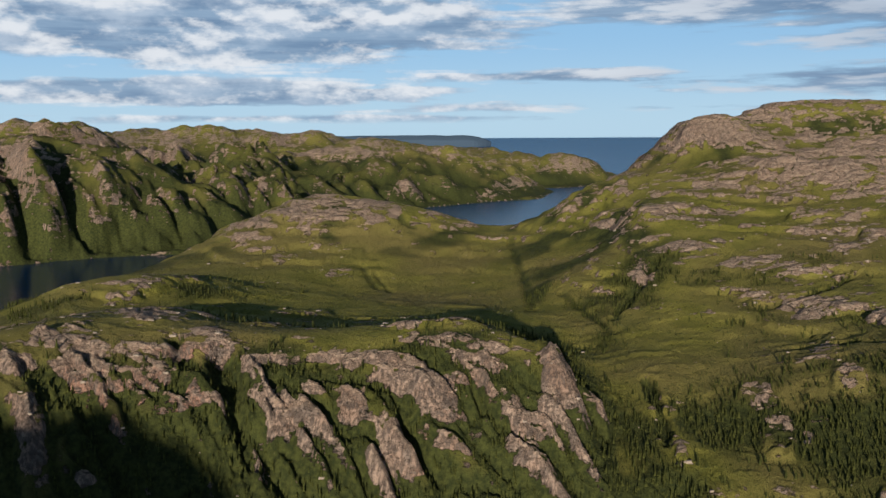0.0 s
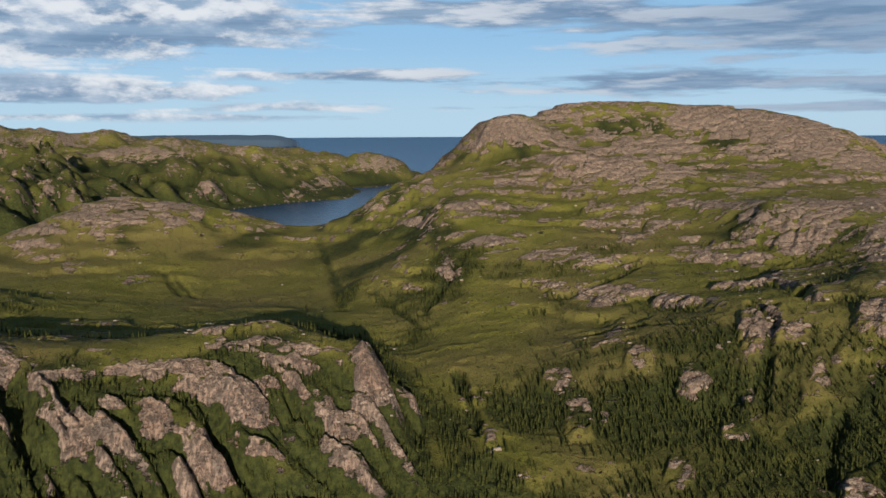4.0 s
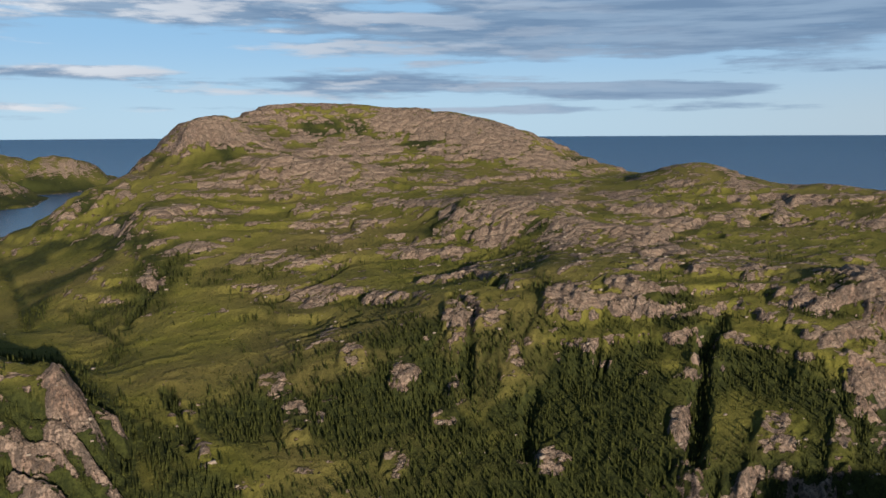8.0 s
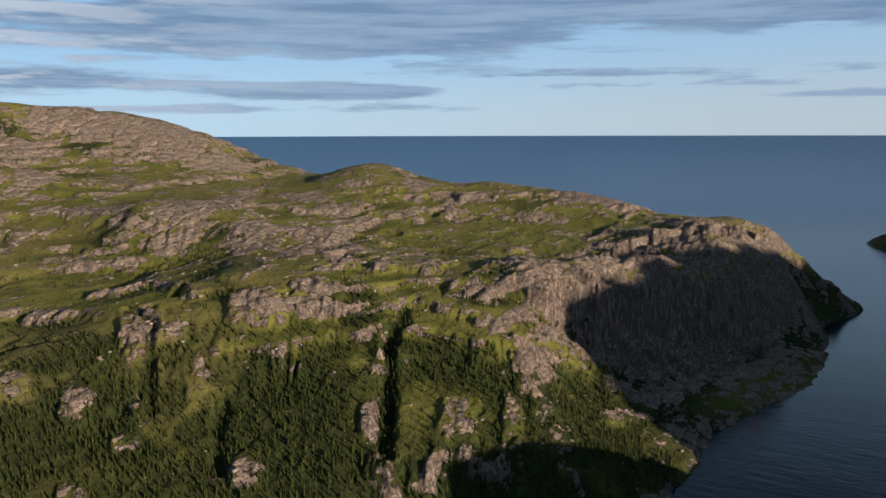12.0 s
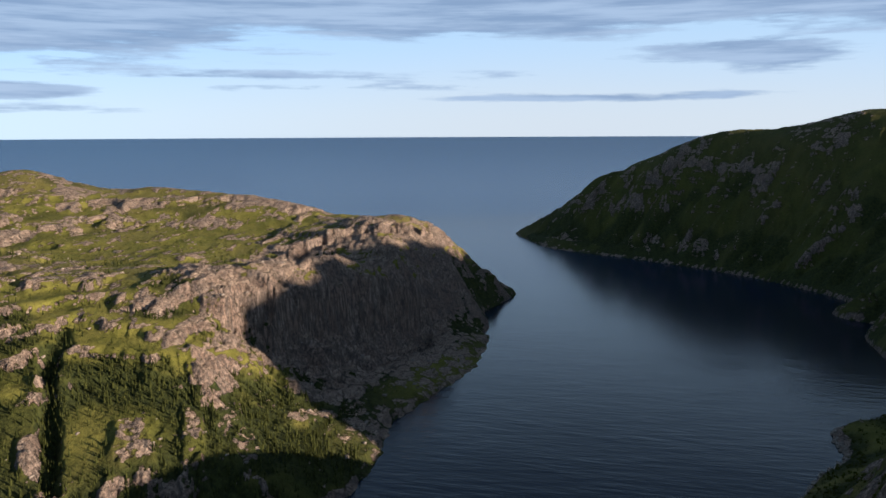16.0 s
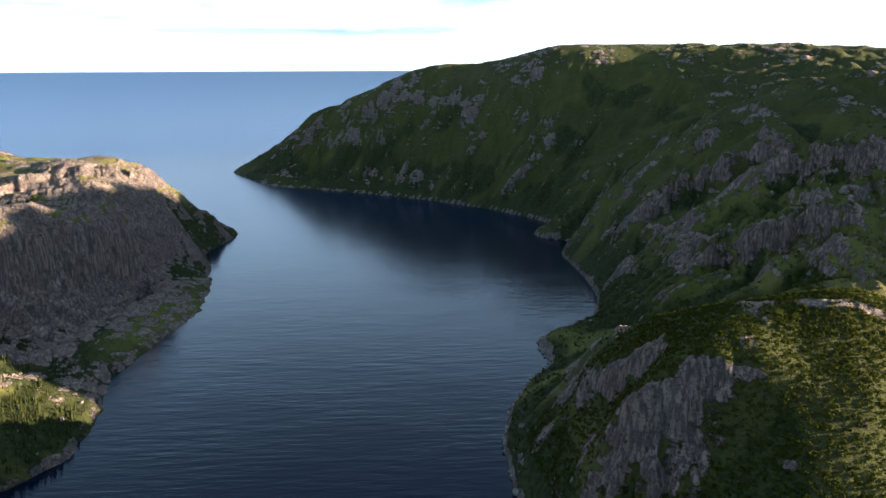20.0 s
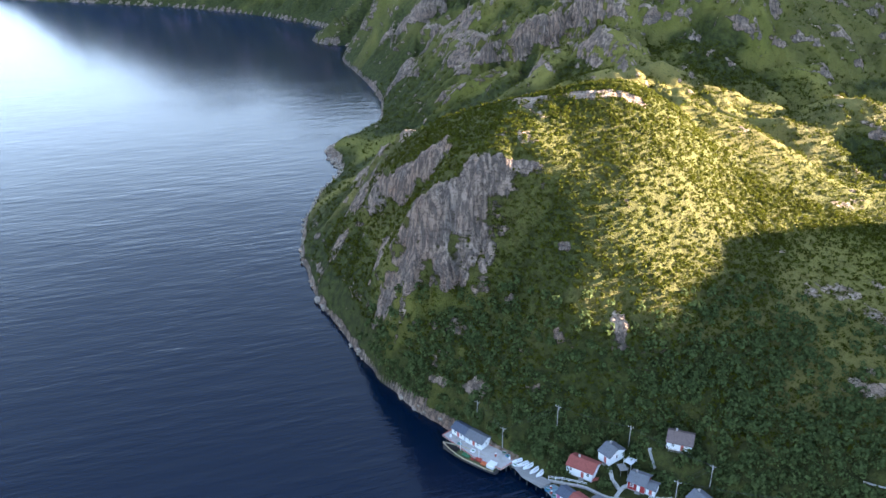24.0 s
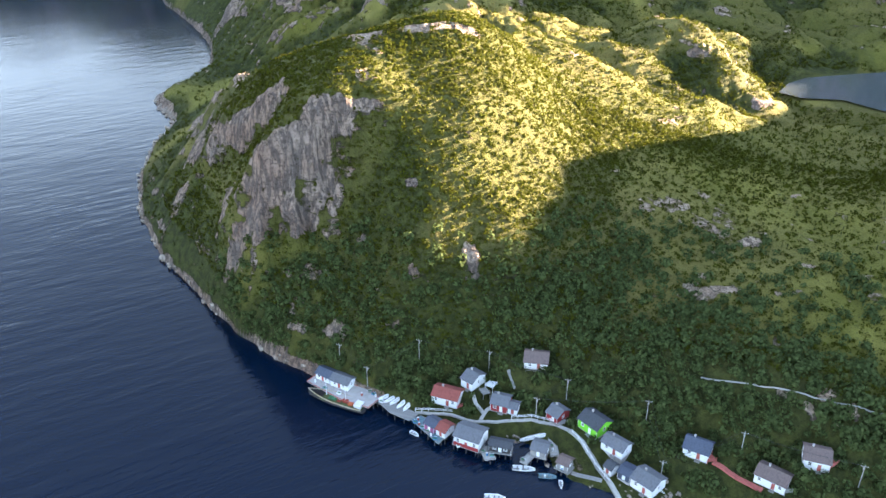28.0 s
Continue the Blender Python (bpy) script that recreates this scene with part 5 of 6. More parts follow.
def box(bm, x0, y0, z0, x1, y1, z1, bevel=0.0):
    v = [bm.verts.new(c) for c in ((x0, y0, z0), (x1, y0, z0), (x1, y1, z0), (x0, y1, z0), (x0, y0, z1), (x1, y0, z1), (x1, y1, z1), (x0, y1, z1))]
    f = [bm.faces.new([v[i] for i in q]) for q in ((0, 1, 2, 3), (4, 5, 6, 7), (0, 1, 5, 4), (1, 2, 6, 5), (2, 3, 7, 6), (3, 0, 4, 7))]
    if bevel:
        bmesh.ops.bevel(bm, geom=list({e for q in f for e in q.edges}), offset=bevel, segments=1, affect="EDGES")


def boxed(name, mat, parent, x0, y0, z0, x1, y1, z1, label="", bevel=0.0):
    bm = bmesh.new()
    box(bm, x0, y0, z0, x1, y1, z1, bevel)
    return part(name, bm, mat, parent, label)


def wall_with(name, mat, parent, holes, length, low, high, gable=0.0, m=None):
    """A wall 0.15 m thick in its own x-z plane, with openings cut through and siding laps proud of it."""
    bm = bmesh.new()
    xs = sorted({0.0, length, *[h[0] for h in holes], *[h[1] for h in holes]})
    zs = sorted({low, high, *[h[2] for h in holes], *[h[3] for h in holes]})
    for a, b in zip(xs, xs[1:]):
        for c, d in zip(zs, zs[1:]):
            if not any(h[0] <= a and b <= h[1] and h[2] <= c and d <= h[3] for h in holes):
                box(bm, a, 0, c, b, 0.15, d)
    if gable:
        p = [bm.verts.new(q) for q in ((0, 0, high), (length, 0, high), (length / 2, 0, high + gable), (0, 0.15, high), (length, 0.15, high), (length / 2, 0.15, high + gable))]
        for q in ((0, 1, 2), (3, 4, 5), (0, 1, 4, 3), (1, 2, 5, 4), (2, 0, 3, 5)):
            bm.faces.new([p[i] for i in q])
    bmesh.ops.remove_doubles(bm, verts=bm.verts, dist=0.0005)
    return part(name, bm, mat, parent, at=m)


def window(parent, x, z, w, h):
    bm = bmesh.new()
    for a, b, c, d in ((x - w / 2 - 0.08, x - w / 2 + 0.03, z - h / 2, z + h / 2), (x + w / 2 - 0.03, x + w / 2 + 0.08, z - h / 2, z + h / 2),
                       (x - w / 2 - 0.08, x + w / 2 + 0.08, z + h / 2 - 0.03, z + h / 2 + 0.09), (x - w / 2 - 0.1, x + w / 2 + 0.1, z - h / 2 - 0.09, z - h / 2 + 0.03), (x - w / 2, x + w / 2, z - 0.03, z + 0.03)):
        box(bm, a, -0.05, c, b, 0.06, d)
    frame_ob = part("window", bm, TRIM, parent)
    boxed("pane", PANE, frame_ob, x - w / 2, 0.07, z - h / 2, x + w / 2, 0.09, z + h / 2)
    return frame_ob


def house(kind, x, y, z, turn, length, depth, wall, rise, siding, shingles, label, stilts=False):
    """A gabled timber house: the front runs along x, the depth along y."""
    ob = thing(kind, pose(x, y, z, 0, 0, turn), label, kind, "houses of the village" if kind == "house" else "sheds of the waterfront")
    n_win = max(1, int(length / 2.4))
    tall, sill = min(1.1, wall * 0.4), wall * 0.42
    door_x = length * (0.62 if kind == "house" else 0.5)
    spots = [length * (i + 0.5) / n_win for i in range(n_win)]
    spots = [s for s in spots if abs(s - door_x) > 1.0]
    holes = [(s - 0.42, s + 0.42, sill, sill + tall) for s in spots] + [(door_x - 0.45, door_x + 0.45, 0.1, min(2.05, wall - 0.15))]
    front = wall_with("wall", siding, ob, holes, length, 0.0, wall)
    for s in spots:
        window(front, s, sill + tall / 2, 0.84, tall)
    door = boxed("door", REDWOOD if siding is WHITE else TRIM, front, door_x - 0.45, 0.03, 0.1, door_x + 0.45, 0.09, min(2.05, wall - 0.15))
    boxed("handle", WIRE, door, door_x + 0.28, -0.02, 1.0, door_x + 0.36, 0.03, 1.08)
    back = wall_with("wall", siding, ob, [], length, 0.0, wall, m=pose(length, depth, 0, 0, 0, 180))
    side_holes = [(depth / 2 - 0.4, depth / 2 + 0.4, sill, sill + tall)]
    for m in (pose(length, 0, 0, 0, 0, 90), pose(0, depth, 0, 0, 0, -90)):
        w = wall_with("wall", siding, ob, side_holes, depth, 0.0, wall, rise, m)
        window(w, depth / 2, sill + tall / 2, 0.8, tall)
    # roof: two slabs with eaves and a ridge board
    over, thick = 0.35, 0.14
    slope = math.atan2(rise, depth / 2)
    run = depth / 2 / math.cos(slope) + over
    for side in (0, 1):
        bm = bmesh.new()
        box(bm, -over, -over, 0, length + over, run - over, thick)
        courses = max(3, int(run / 0.45))
        m = pose(0, 0, wall, math.degrees(slope), 0, 0) if side == 0 else pose(length, depth, wall, 0, 0, 180) @ pose(0, 0, 0, math.degrees(slope), 0, 0)
        slab = part("roof", bm, shingles, ob, at=m)
        for k in range(courses):
            boxed("course", shingles, slab, -over - 0.01, -over + run * k / courses, thick - 0.01, length + over + 0.01, -over + run * (k + 1) / courses - 0.04, thick + 0.04)
    boxed("ridge", shingles, ob, -over, depth / 2 - 0.12, wall + rise + 0.06, length + over, depth / 2 + 0.12, wall + rise + 0.24)
    for xx in (-0.03, length - 0.05):
        boxed("corner_board", TRIM, ob, xx, -0.03, 0.0, xx + 0.08, 0.05, wall)
    if kind == "house":
        bm = bmesh.new()
        cx, cy = length * 0.3, depth * 0.55
        box(bm, cx - 0.22, cy - 0.22, wall + rise - 0.6, cx + 0.22, cy + 0.22, wall + rise + 0.75)
        box(bm, cx - 0.28, cy - 0.28, wall + rise + 0.75, cx + 0.28, cy + 0.28, wall + rise + 0.87)
        part("chimney", bm, CONCRETE, ob)
        boxed("step", GREYWOOD, ob, door_x - 0.7, -0.9, -0.5, door_x + 0.7, 0.0, 0.05)
    if "red skirt" in label:
        boxed("skirt", RED, ob, -0.04, -0.06, -0.1, length + 0.04, 0.0, wall * 0.36, "red lower boards")
    if stilts:
        boxed("floor", GREYWOOD, ob, -0.1, -0.1, -0.22, length + 0.1, depth + 0.1, 0.0)
        for i in range(3):
            for j in range(2):
                boxed("post", DARKWOOD, ob, length * i / 2 - 0.1, depth * j - 0.1 * (j * 2), -3.4, length * i / 2 + 0.1, depth * j + 0.2 - 0.1 * (j * 2), -0.2)
    else:
        boxed("foundation", CONCRETE, ob, 0.03, 0.03, -2.2, length - 0.03, depth - 0.03, 0.02)
    clear.append((x + math.cos(radians(turn)) * length / 2 - math.sin(radians(turn)) * depth / 2, y + math.sin(radians(turn)) * length / 2 + math.cos(radians(turn)) * depth / 2, max(length, depth) / 2 + 1.2))
    return ob


def deck(kind, outline, z, mat, label):
    """A timber or concrete platform on posts, with a kerb and planks."""
    cx, cy = sum(p[0] for p in outline) / len(outline), sum(p[1] for p in outline) / len(outline)
    ob = thing(kind, pose(cx, cy, z), label, "dock")
    bm = bmesh.new()
    pts = [(p[0] - cx, p[1] - cy) for p in outline]
    f = bm.faces.new([bm.verts.new((a, b, 0)) for a, b in pts])
    up = bmesh.ops.extrude_face_region(bm, geom=[f])
    bmesh.ops.translate(bm, vec=(0, 0, -0.3), verts=[e for e in up["geom"] if isinstance(e, bmesh.types.BMVert)])
    part("platform", bm, mat, ob)
    for (a, b), (c, d) in zip(pts, pts[1:] + pts[:1]):
        length, turn = math.hypot(c - a, d - b), math.degrees(math.atan2(d - b, c - a))
        bm = bmesh.new()
        box(bm, 0.1, -0.09, 0, length - 0.1, 0.09, 0.16)
        part("kerb", bm, GREYWOOD if mat is not CONCRETE else REDWOOD, ob, at=pose(a, b, 0, 0, 0, turn))
        for k in range(max(1, int(length / 2.6))):
            t = (k + 0.5) / max(1, int(length / 2.6))
            bm = bmesh.new()
            bmesh.ops.create_cone(bm, cap_ends=True, segments=8, radius1=0.17, radius2=0.15, depth=4.2)
            part("post", bm, DARKWOOD, ob, at=pose((a + (c - a) * t) * 0.97, (b + (d - b) * t) * 0.97, -2.3))
    if mat is not CONCRETE:
        span = max(math.hypot(*p) for p in pts)
        a, b = pts[0], pts[1]
        turn = math.atan2(b[1] - a[1], b[0] - a[0])
        for k in range(int(span * 2 / 0.62)):
            s = -span + k * 0.62
            nx, ny = math.cos(turn), math.sin(turn)
            hits = []
            for (p, q), (r, t) in zip(pts, pts[1:] + pts[:1]):
                d0, d1 = p * nx + q * ny - s, r * nx + t * ny - s
                if d0 * d1 < 0:
                    w = d0 / (d0 - d1)
                    hits.append((p + (r - p) * w) * -ny + (q + (t - q) * w) * nx)
            if len(hits) == 2 and abs(hits[0] - hits[1]) > 0.3:
                lo, hi = sorted(hits)
                bm = bmesh.new()
                box(bm, -0.28, lo, 0.0, 0.28, hi, 0.05)
                part("plank", bm, mat, ob, at=pose(s * nx, s * ny, 0, 0, 0, math.degrees(turn)))
    clear.append((cx, cy, 4.0))
    return ob


def path(kind, points, width, mat, label):
    """A walk laid over the ground on short bearers."""
    ob = thing(kind, pose(points[0][0], points[0][1], ground_z(*points[0])), label, "path")
    z0 = ob.matrix_world.translation.z
    for a, b in zip(points, points[1:]):
        n = max(1, int(math.dist(a, b) / 2.2))
        turn = math.atan2(b[1] - a[1], b[0] - a[0])
        for k in range(n):
            p = [a[i] + (b[i] - a[i]) * k / n for i in (0, 1)]
            q = [a[i] + (b[i] - a[i]) * (k + 1) / n for i in (0, 1)]
            za, zb = ground_z(*p) + 0.45, ground_z(*q) + 0.45
            clear.append((p[0], p[1], width * 0.5 + 1.5))
            bm = bmesh.new()
            nx, ny = -math.sin(turn) * width / 2, math.cos(turn) * width / 2
            top = [(p[0] + nx, p[1] + ny, za), (p[0] - nx, p[1] - ny, za), (q[0] - nx, q[1] - ny, zb), (q[0] + nx, q[1] + ny, zb)]
            v = [bm.verts.new((c[0] - points[0][0], c[1] - points[0][1], c[2] - z0)) for c in top]
            w = [bm.verts.new((c[0] - points[0][0], c[1] - points[0][1], c[2] - z0 - 0.5)) for c in top]
            bm.faces.new(v), bm.faces.new(w)
            for i in range(4):
                bm.faces.new((v[i], v[(i + 1) % 4], w[(i + 1) % 4], w[i]))
            part("section", bm, mat, ob)
    return ob


def hull_mesh(length, beam, depth, sheer=0.35):
    """An open hull with a raked bow, square stern and thickness."""
    bm = bmesh.new()
    rings = []
    for k in range(11):
        t = k / 10
        w = beam / 2 * (1 - max(0, (t - 0.45) / 0.55) ** 2.2) * (0.86 + 0.14 * min(1, t * 4))
        x = (t - 0.5) * length
        top = depth * (1 + sheer * t * t)
        row = [(x + 0.12 * length * t * t * 0.5, s * w * f, zz) for s, f, zz in ((-1, 1, top), (-1, 0.8, depth * 0.3), (0, 0, -depth * 0.25), (1, 0.8, depth * 0.3), (1, 1, top))]
        rings.append([bm.verts.new(c) for c in row])
    for a, b in zip(rings, rings[1:]):
        for i in range(4):
            bm.faces.new((a[i], a[i + 1], b[i + 1], b[i]))
    bm.faces.new(rings[0])
    bmesh.ops.remove_doubles(bm, verts=bm.verts, dist=0.001)
    bmesh.ops.solidify(bm, geom=bm.faces[:], thickness=0.07)
    return bm


def boat(kind, x, y, z, turn, length, beam):
    depth = beam * 0.38
    labels = {"ship": ("old fishing vessel moored at the concrete wharf", "ship"), "skiff": ("white open motor boat afloat at its mooring", "boat"),
              "blue": ("pale blue open boat afloat at its mooring", "boat"), "dinghy": ("small white rowing dinghy afloat", "boat"), "stored": ("upturned white skiff stored beside the dock", "boat")}
    label, category = labels[kind]
    m = pose(x, y, z, 0, 0, turn)
    if kind == "stored":
        m = pose(x, y, z + depth, 180, 0, turn)
    ob = thing("ship" if kind == "ship" else "boat", m, label, category, "boats of the harbour" if kind != "ship" else "")
    part("hull", hull_mesh(length, beam, depth), {"ship": DARKWOOD, "blue": TEAL}.get(kind, WHITE), ob)
    bm = bmesh.new()
    L2, B2 = length / 2, beam / 2
    if kind == "ship":
        for s in (-1, 1):
            bm = bmesh.new()
            for k in range(9):
                t0, t1 = k / 9, (k + 1) / 9
                def edge(t):
                    w = B2 * (1 - max(0, (t - 0.45) / 0.55) ** 2.2) * (0.86 + 0.14 * min(1, t * 4))
                    return ((t - 0.5) * length + 0.06 * length * t * t, s * w, depth * (1 + 0.35 * t * t))
                a, b = edge(t0), edge(t1)
                v = [bm.verts.new(c) for c in ((a[0], a[1], a[2] - 0.05), (b[0], b[1], b[2] - 0.05), (b[0], b[1], b[2] + 0.4), (a[0], a[1], a[2] + 0.4))]
                bm.faces.new(v)
            bmesh.ops.remove_doubles(bm, verts=bm.verts, dist=0.001)
            bmesh.ops.solidify(bm, geom=bm.faces[:], thickness=0.12)
            part("bulwark", bm, BULWARK, ob, "worn tan bulwark")
        boxed("deck", GREENDECK, ob, -L2 * 0.97, -B2 * 0.8, depth * 0.75, L2 * 0.55, B2 * 0.8, depth * 0.85)
        cabin = boxed("wheelhouse", WHITE, ob, -L2 * 0.92, -B2 * 0.6, depth * 0.8, -L2 * 0.66, B2 * 0.5, depth * 0.8 + 1.2, bevel=0.08)
        boxed("window", PANE, cabin, -L2 * 0.66, -B2 * 0.4, depth * 0.8 + 0.6, -L2 * 0.66 + 0.05, B2 * 0.4, depth * 0.8 + 1.0)
        boxed("life_raft", ORANGE, ob, -L2 * 0.62, -B2 * 0.1, depth * 0.85, -L2 * 0.44, B2 * 0.55, depth * 0.85 + 0.8, "orange raft cover", 0.2)
        boxed("winch", RUST, ob, -L2 * 0.4, -0.6, depth * 0.85, -L2 * 0.2, 0.6, depth * 0.85 + 0.9, "rusty red winch", 0.1)
        boxed("hatch", GREENBOX, ob, L2 * 0.05, -0.9, depth * 0.85, L2 * 0.32, 0.9, depth * 0.85 + 0.5, "green net on the hatch", 0.08)
        boxed("rail", RUST, ob, -L2 * 0.15, -B2 * 0.55, depth * 0.85, -L2 * 0.02, B2 * 0.4, depth * 0.85 + 0.35, "red gear on deck", 0.05)
        for fx in (0.42, -0.3):
            bm = bmesh.new()
            bmesh.ops.create_cone(bm, cap_ends=True, segments=8, radius1=0.09, radius2=0.06, depth=4.0)
            part("mast", bm, WHITE, ob, at=pose(L2 * fx, 0, depth + 2.4))
    else:
        for fx in (-0.55, 0.0, 0.45):
            boxed("thwart", GREYWOOD, ob, L2 * fx - 0.14, -B2 * 0.78, depth * 0.62, L2 * fx + 0.14, B2 * 0.78, depth * 0.72)
        boxed("floor", GREYWOOD, ob, -L2 * 0.92, -B2 * 0.55, depth * 0.02, L2 * 0.5, B2 * 0.55, depth * 0.10)
        if kind in ("skiff", "blue"):
            motor = boxed("motor", WIRE, ob, -L2 * 1.05, -0.16, depth * 0.5, -L2 * 0.96, 0.16, depth * 1.35, bevel=0.04)
            boxed("console", WHITE, ob, -L2 * 0.35, -B2 * 0.3, depth * 0.1, -L2 * 0.15, B2 * 0.3, depth * 1.3, bevel=0.04)
    clear.append((x, y, 2.5))
    return ob


pole_tops = []


def pole(x, y):
    """A utility pole with crossarm, insulators and lamp arm."""
    z = ground_z(x, y)
    ob = thing("utility_pole", pose(x, y, z - 0.3, 0, 0, 40), "weathered grey wooden utility pole in the scrub", "utility pole", "utility poles")
    bm = bmesh.new()
    bmesh.ops.create_cone(bm, cap_ends=True, segments=10, radius1=0.15, radius2=0.10, depth=7.6)
    part("shaft", bm, POLEWOOD, ob, at=pose(0, 0, 3.8))
    boxed("crossarm", POLEWOOD, ob, -0.9, -0.07, 7.0, 0.9, 0.07, 7.14)
    for k in (-0.8, 0.0, 0.8):
        bm = bmesh.new()
        bmesh.ops.create_cone(bm, cap_ends=True, segments=8, radius1=0.06, radius2=0.04, depth=0.18)
        part("insulator", bm, TRIM, ob, at=pose(k, 0, 7.23))
    bm = bmesh.new()
    bmesh.ops.create_cone(bm, cap_ends=True, segments=10, radius1=0.22, radius2=0.22, depth=0.7)
    part("transformer", bm, CONCRETE, ob, at=pose(0, -0.32, 6.2))
    pole_tops.append((x, y, z + 7.0))
    return ob


def wires(a, b, side):
    """A sagging wire between two poles."""
    cu = bpy.data.curves.new("overhead_wire", "CURVE")
    cu.dimensions, cu.bevel_depth, cu.bevel_resolution = "3D", 0.022, 1
    sp = cu.splines.new("POLY")
    sp.points.add(12)
    for k in range(13):
        t = k / 12
        sp.points[k].co = (a[0] + (b[0] - a[0]) * t + side, a[1] + (b[1] - a[1]) * t + side, a[2] + (b[2] - a[2]) * t - 4 * 0.8 * t * (1 - t), 1)
    cu.materials.append(WIRE)
    tagged(new("overhead_wire", cu), "thin dark overhead wire between utility poles", "wire", "overhead wires")


def railing(points):
    """A white two-rail fence along a walk."""
    ob = thing("railing", pose(points[0][0], points[0][1], ground_z(*points[0])), "white wooden railing along the walk", "railing", "railings")
    base = ob.matrix_world.inverted()
    for a, b in zip(points, points[1:]):
        n = max(1, int(math.dist(a, b) / 1.8))
        turn = math.degrees(math.atan2(b[1] - a[1], b[0] - a[0]))
        for k in range(n):
            p = [a[i] + (b[i] - a[i]) * k / n for i in (0, 1)]
            q = [a[i] + (b[i] - a[i]) * (k + 1) / n for i in (0, 1)]
            zp, zq = ground_z(*p), ground_z(*q)
            bm = bmesh.new()
            box(bm, -0.05, -0.05, -0.4, 0.05, 0.05, 1.05)
            part("post", bm, TRIM, ob, at=base @ pose(p[0], p[1], zp + 0.4, 0, 0, turn))
            span = math.dist(p, q)
            for zz in (0.55, 0.98):
                bm = bmesh.new()
                box(bm, 0, -0.03, -0.05, span, 0.03, 0.05)
                part("rail", bm, TRIM, ob, at=base @ pose(p[0], p[1], zp + 0.4 + zz, 0, -math.degrees(math.atan2(zq - zp, span)), turn))
    return ob


def clutter(kind, x, y, z, turn):
    """Fish crates and barrels left about the stages."""
    if kind == "crate":
        ob = thing("crate", pose(x, y, z, 0, 0, turn), "plastic fish crate standing on the dock", "crate", "crates on the docks")
        bm = bmesh.new()
        for s in ((-0.6, -0.45, 0, 0.6, 0.45, 0.06), (-0.6, -0.45, 0, -0.54, 0.45, 0.6), (0.54, -0.45, 0, 0.6, 0.45, 0.6), (-0.6, -0.45, 0, 0.6, -0.39, 0.6), (-0.6, 0.39, 0, 0.6, 0.45, 0.6)):
            box(bm, *s)
        part("tub", bm, random.choice((TEAL, WHITE, GREYWOOD, CRATE_BLUE)), ob)
        boxed("rim", TRIM, ob, -0.63, -0.48, 0.56, 0.63, -0.42, 0.64)
        boxed("load", GREENBOX, ob, -0.52, -0.37, 0.06, 0.52, 0.37, 0.42, "heap of netting", 0.1)
    else:
        ob = thing("barrel", pose(x, y, z, 0, 0, turn), "weathered plastic barrel standing on the dock", "barrel", "barrels on the docks")
        bm = bmesh.new()
        prof = [(0.0, 0.0), (0.26, 0.0), (0.31, 0.25), (0.32, 0.45), (0.31, 0.65), (0.26, 0.88), (0.0, 0.88)]
        rings = [[bm.verts.new((r * math.cos(k * math.pi / 5), r * math.sin(k * math.pi / 5), h)) for k in range(10)] for r, h in prof[1:-1]]
        for a, b in zip(rings, rings[1:]):
            for k in range(10):
                bm.faces.new((a[k], a[(k + 1) % 10], b[(k + 1) % 10], b[k]))
        bm.faces.new(rings[0]), bm.faces.new(rings[-1])
        part("drum", bm, random.choice((CRATE_BLUE, RUST, WHITE)), ob)
        bm = bmesh.new()
        bmesh.ops.create_cone(bm, cap_ends=True, segments=10, radius1=0.27, radius2=0.27, depth=0.05)
        part("lid", bm, TRIM, ob, at=pose(0, 0, 0.9))
    return ob


def veranda(x, y, z, turn, length, width, mat, label):
    """A railed timber deck on posts."""
    length = max(length, 2.2)
    ob = thing("veranda", pose(x, y, z, 0, 0, turn), label, "deck")
    n = int(length / 0.3)
    for k in range(n):
        boxed("plank", mat, ob, k * length / n, 0, -0.08, (k + 1) * length / n - 0.03, width, 0)
    for a in (0.05, length - 0.15):
        for b in (0.0, width - 0.1):
            boxed("post", mat, ob, a, b, -2.2, a + 0.1, b + 0.1, 0.95)
    for zz in (0.45, 0.9):
        boxed("rail", mat, ob, 0, 0.02, zz, length, 0.08, zz + 0.08)
    clear.append((x, y, 2.5))
    return ob


CRATE_BLUE = paint("blue plastic", (0.06, 0.20, 0.34), 0.5, 0.3)
clear = []

# houses and sheds: front corner, turn, front length, depth, wall height, roof rise
house("house", 173.9, -92.9, 3.1, -142, 7.7, 5.7, 2.7, 1.3, WHITE, RED_ROOF, "white clapboard house with a red roof")
house("house", 173.8, -102.7, 5.4, -162, 4.1, 6.2, 2.7, 1.5, WHITE, GREY_ROOF, "white house with a grey roof and side deck")
house("house", 166.0, -119.4, 10.4, -130, 6.7, 6.2, 2.3, 1.6, WHITE, BROWN_ROOF, "white house with a brown roof high in the scrub")
house("house", 162.1, -105.4, 3.5, -140, 4.9, 5.3, 2.5, 1.3, RED, GREY_ROOF, "red clapboard house with a grey roof")
house("shed", 158.4, -108.9, 3.5, -140, 2.5, 3.5, 2.0, 0.7, WHITE, GREY_ROOF, "low white lean-to beside the red house")
house("house", 151.4, -117.1, 3.4, -168, 3.9, 5.3, 2.3, 1.4, RED, GREY_ROOF, "small red house with a grey roof by the boardwalk")
house("house", 143.7, -122.2, 4.0, -171, 6.8, 6.2, 2.9, 1.6, LIME, DARK_ROOF, "lime green house with a dark grey roof")
house("house", 134.0, -122.5, 3.5, -164, 6.5, 4.8, 2.5, 1.3, WHITE, GREY_ROOF, "long white house with a dark grey roof")
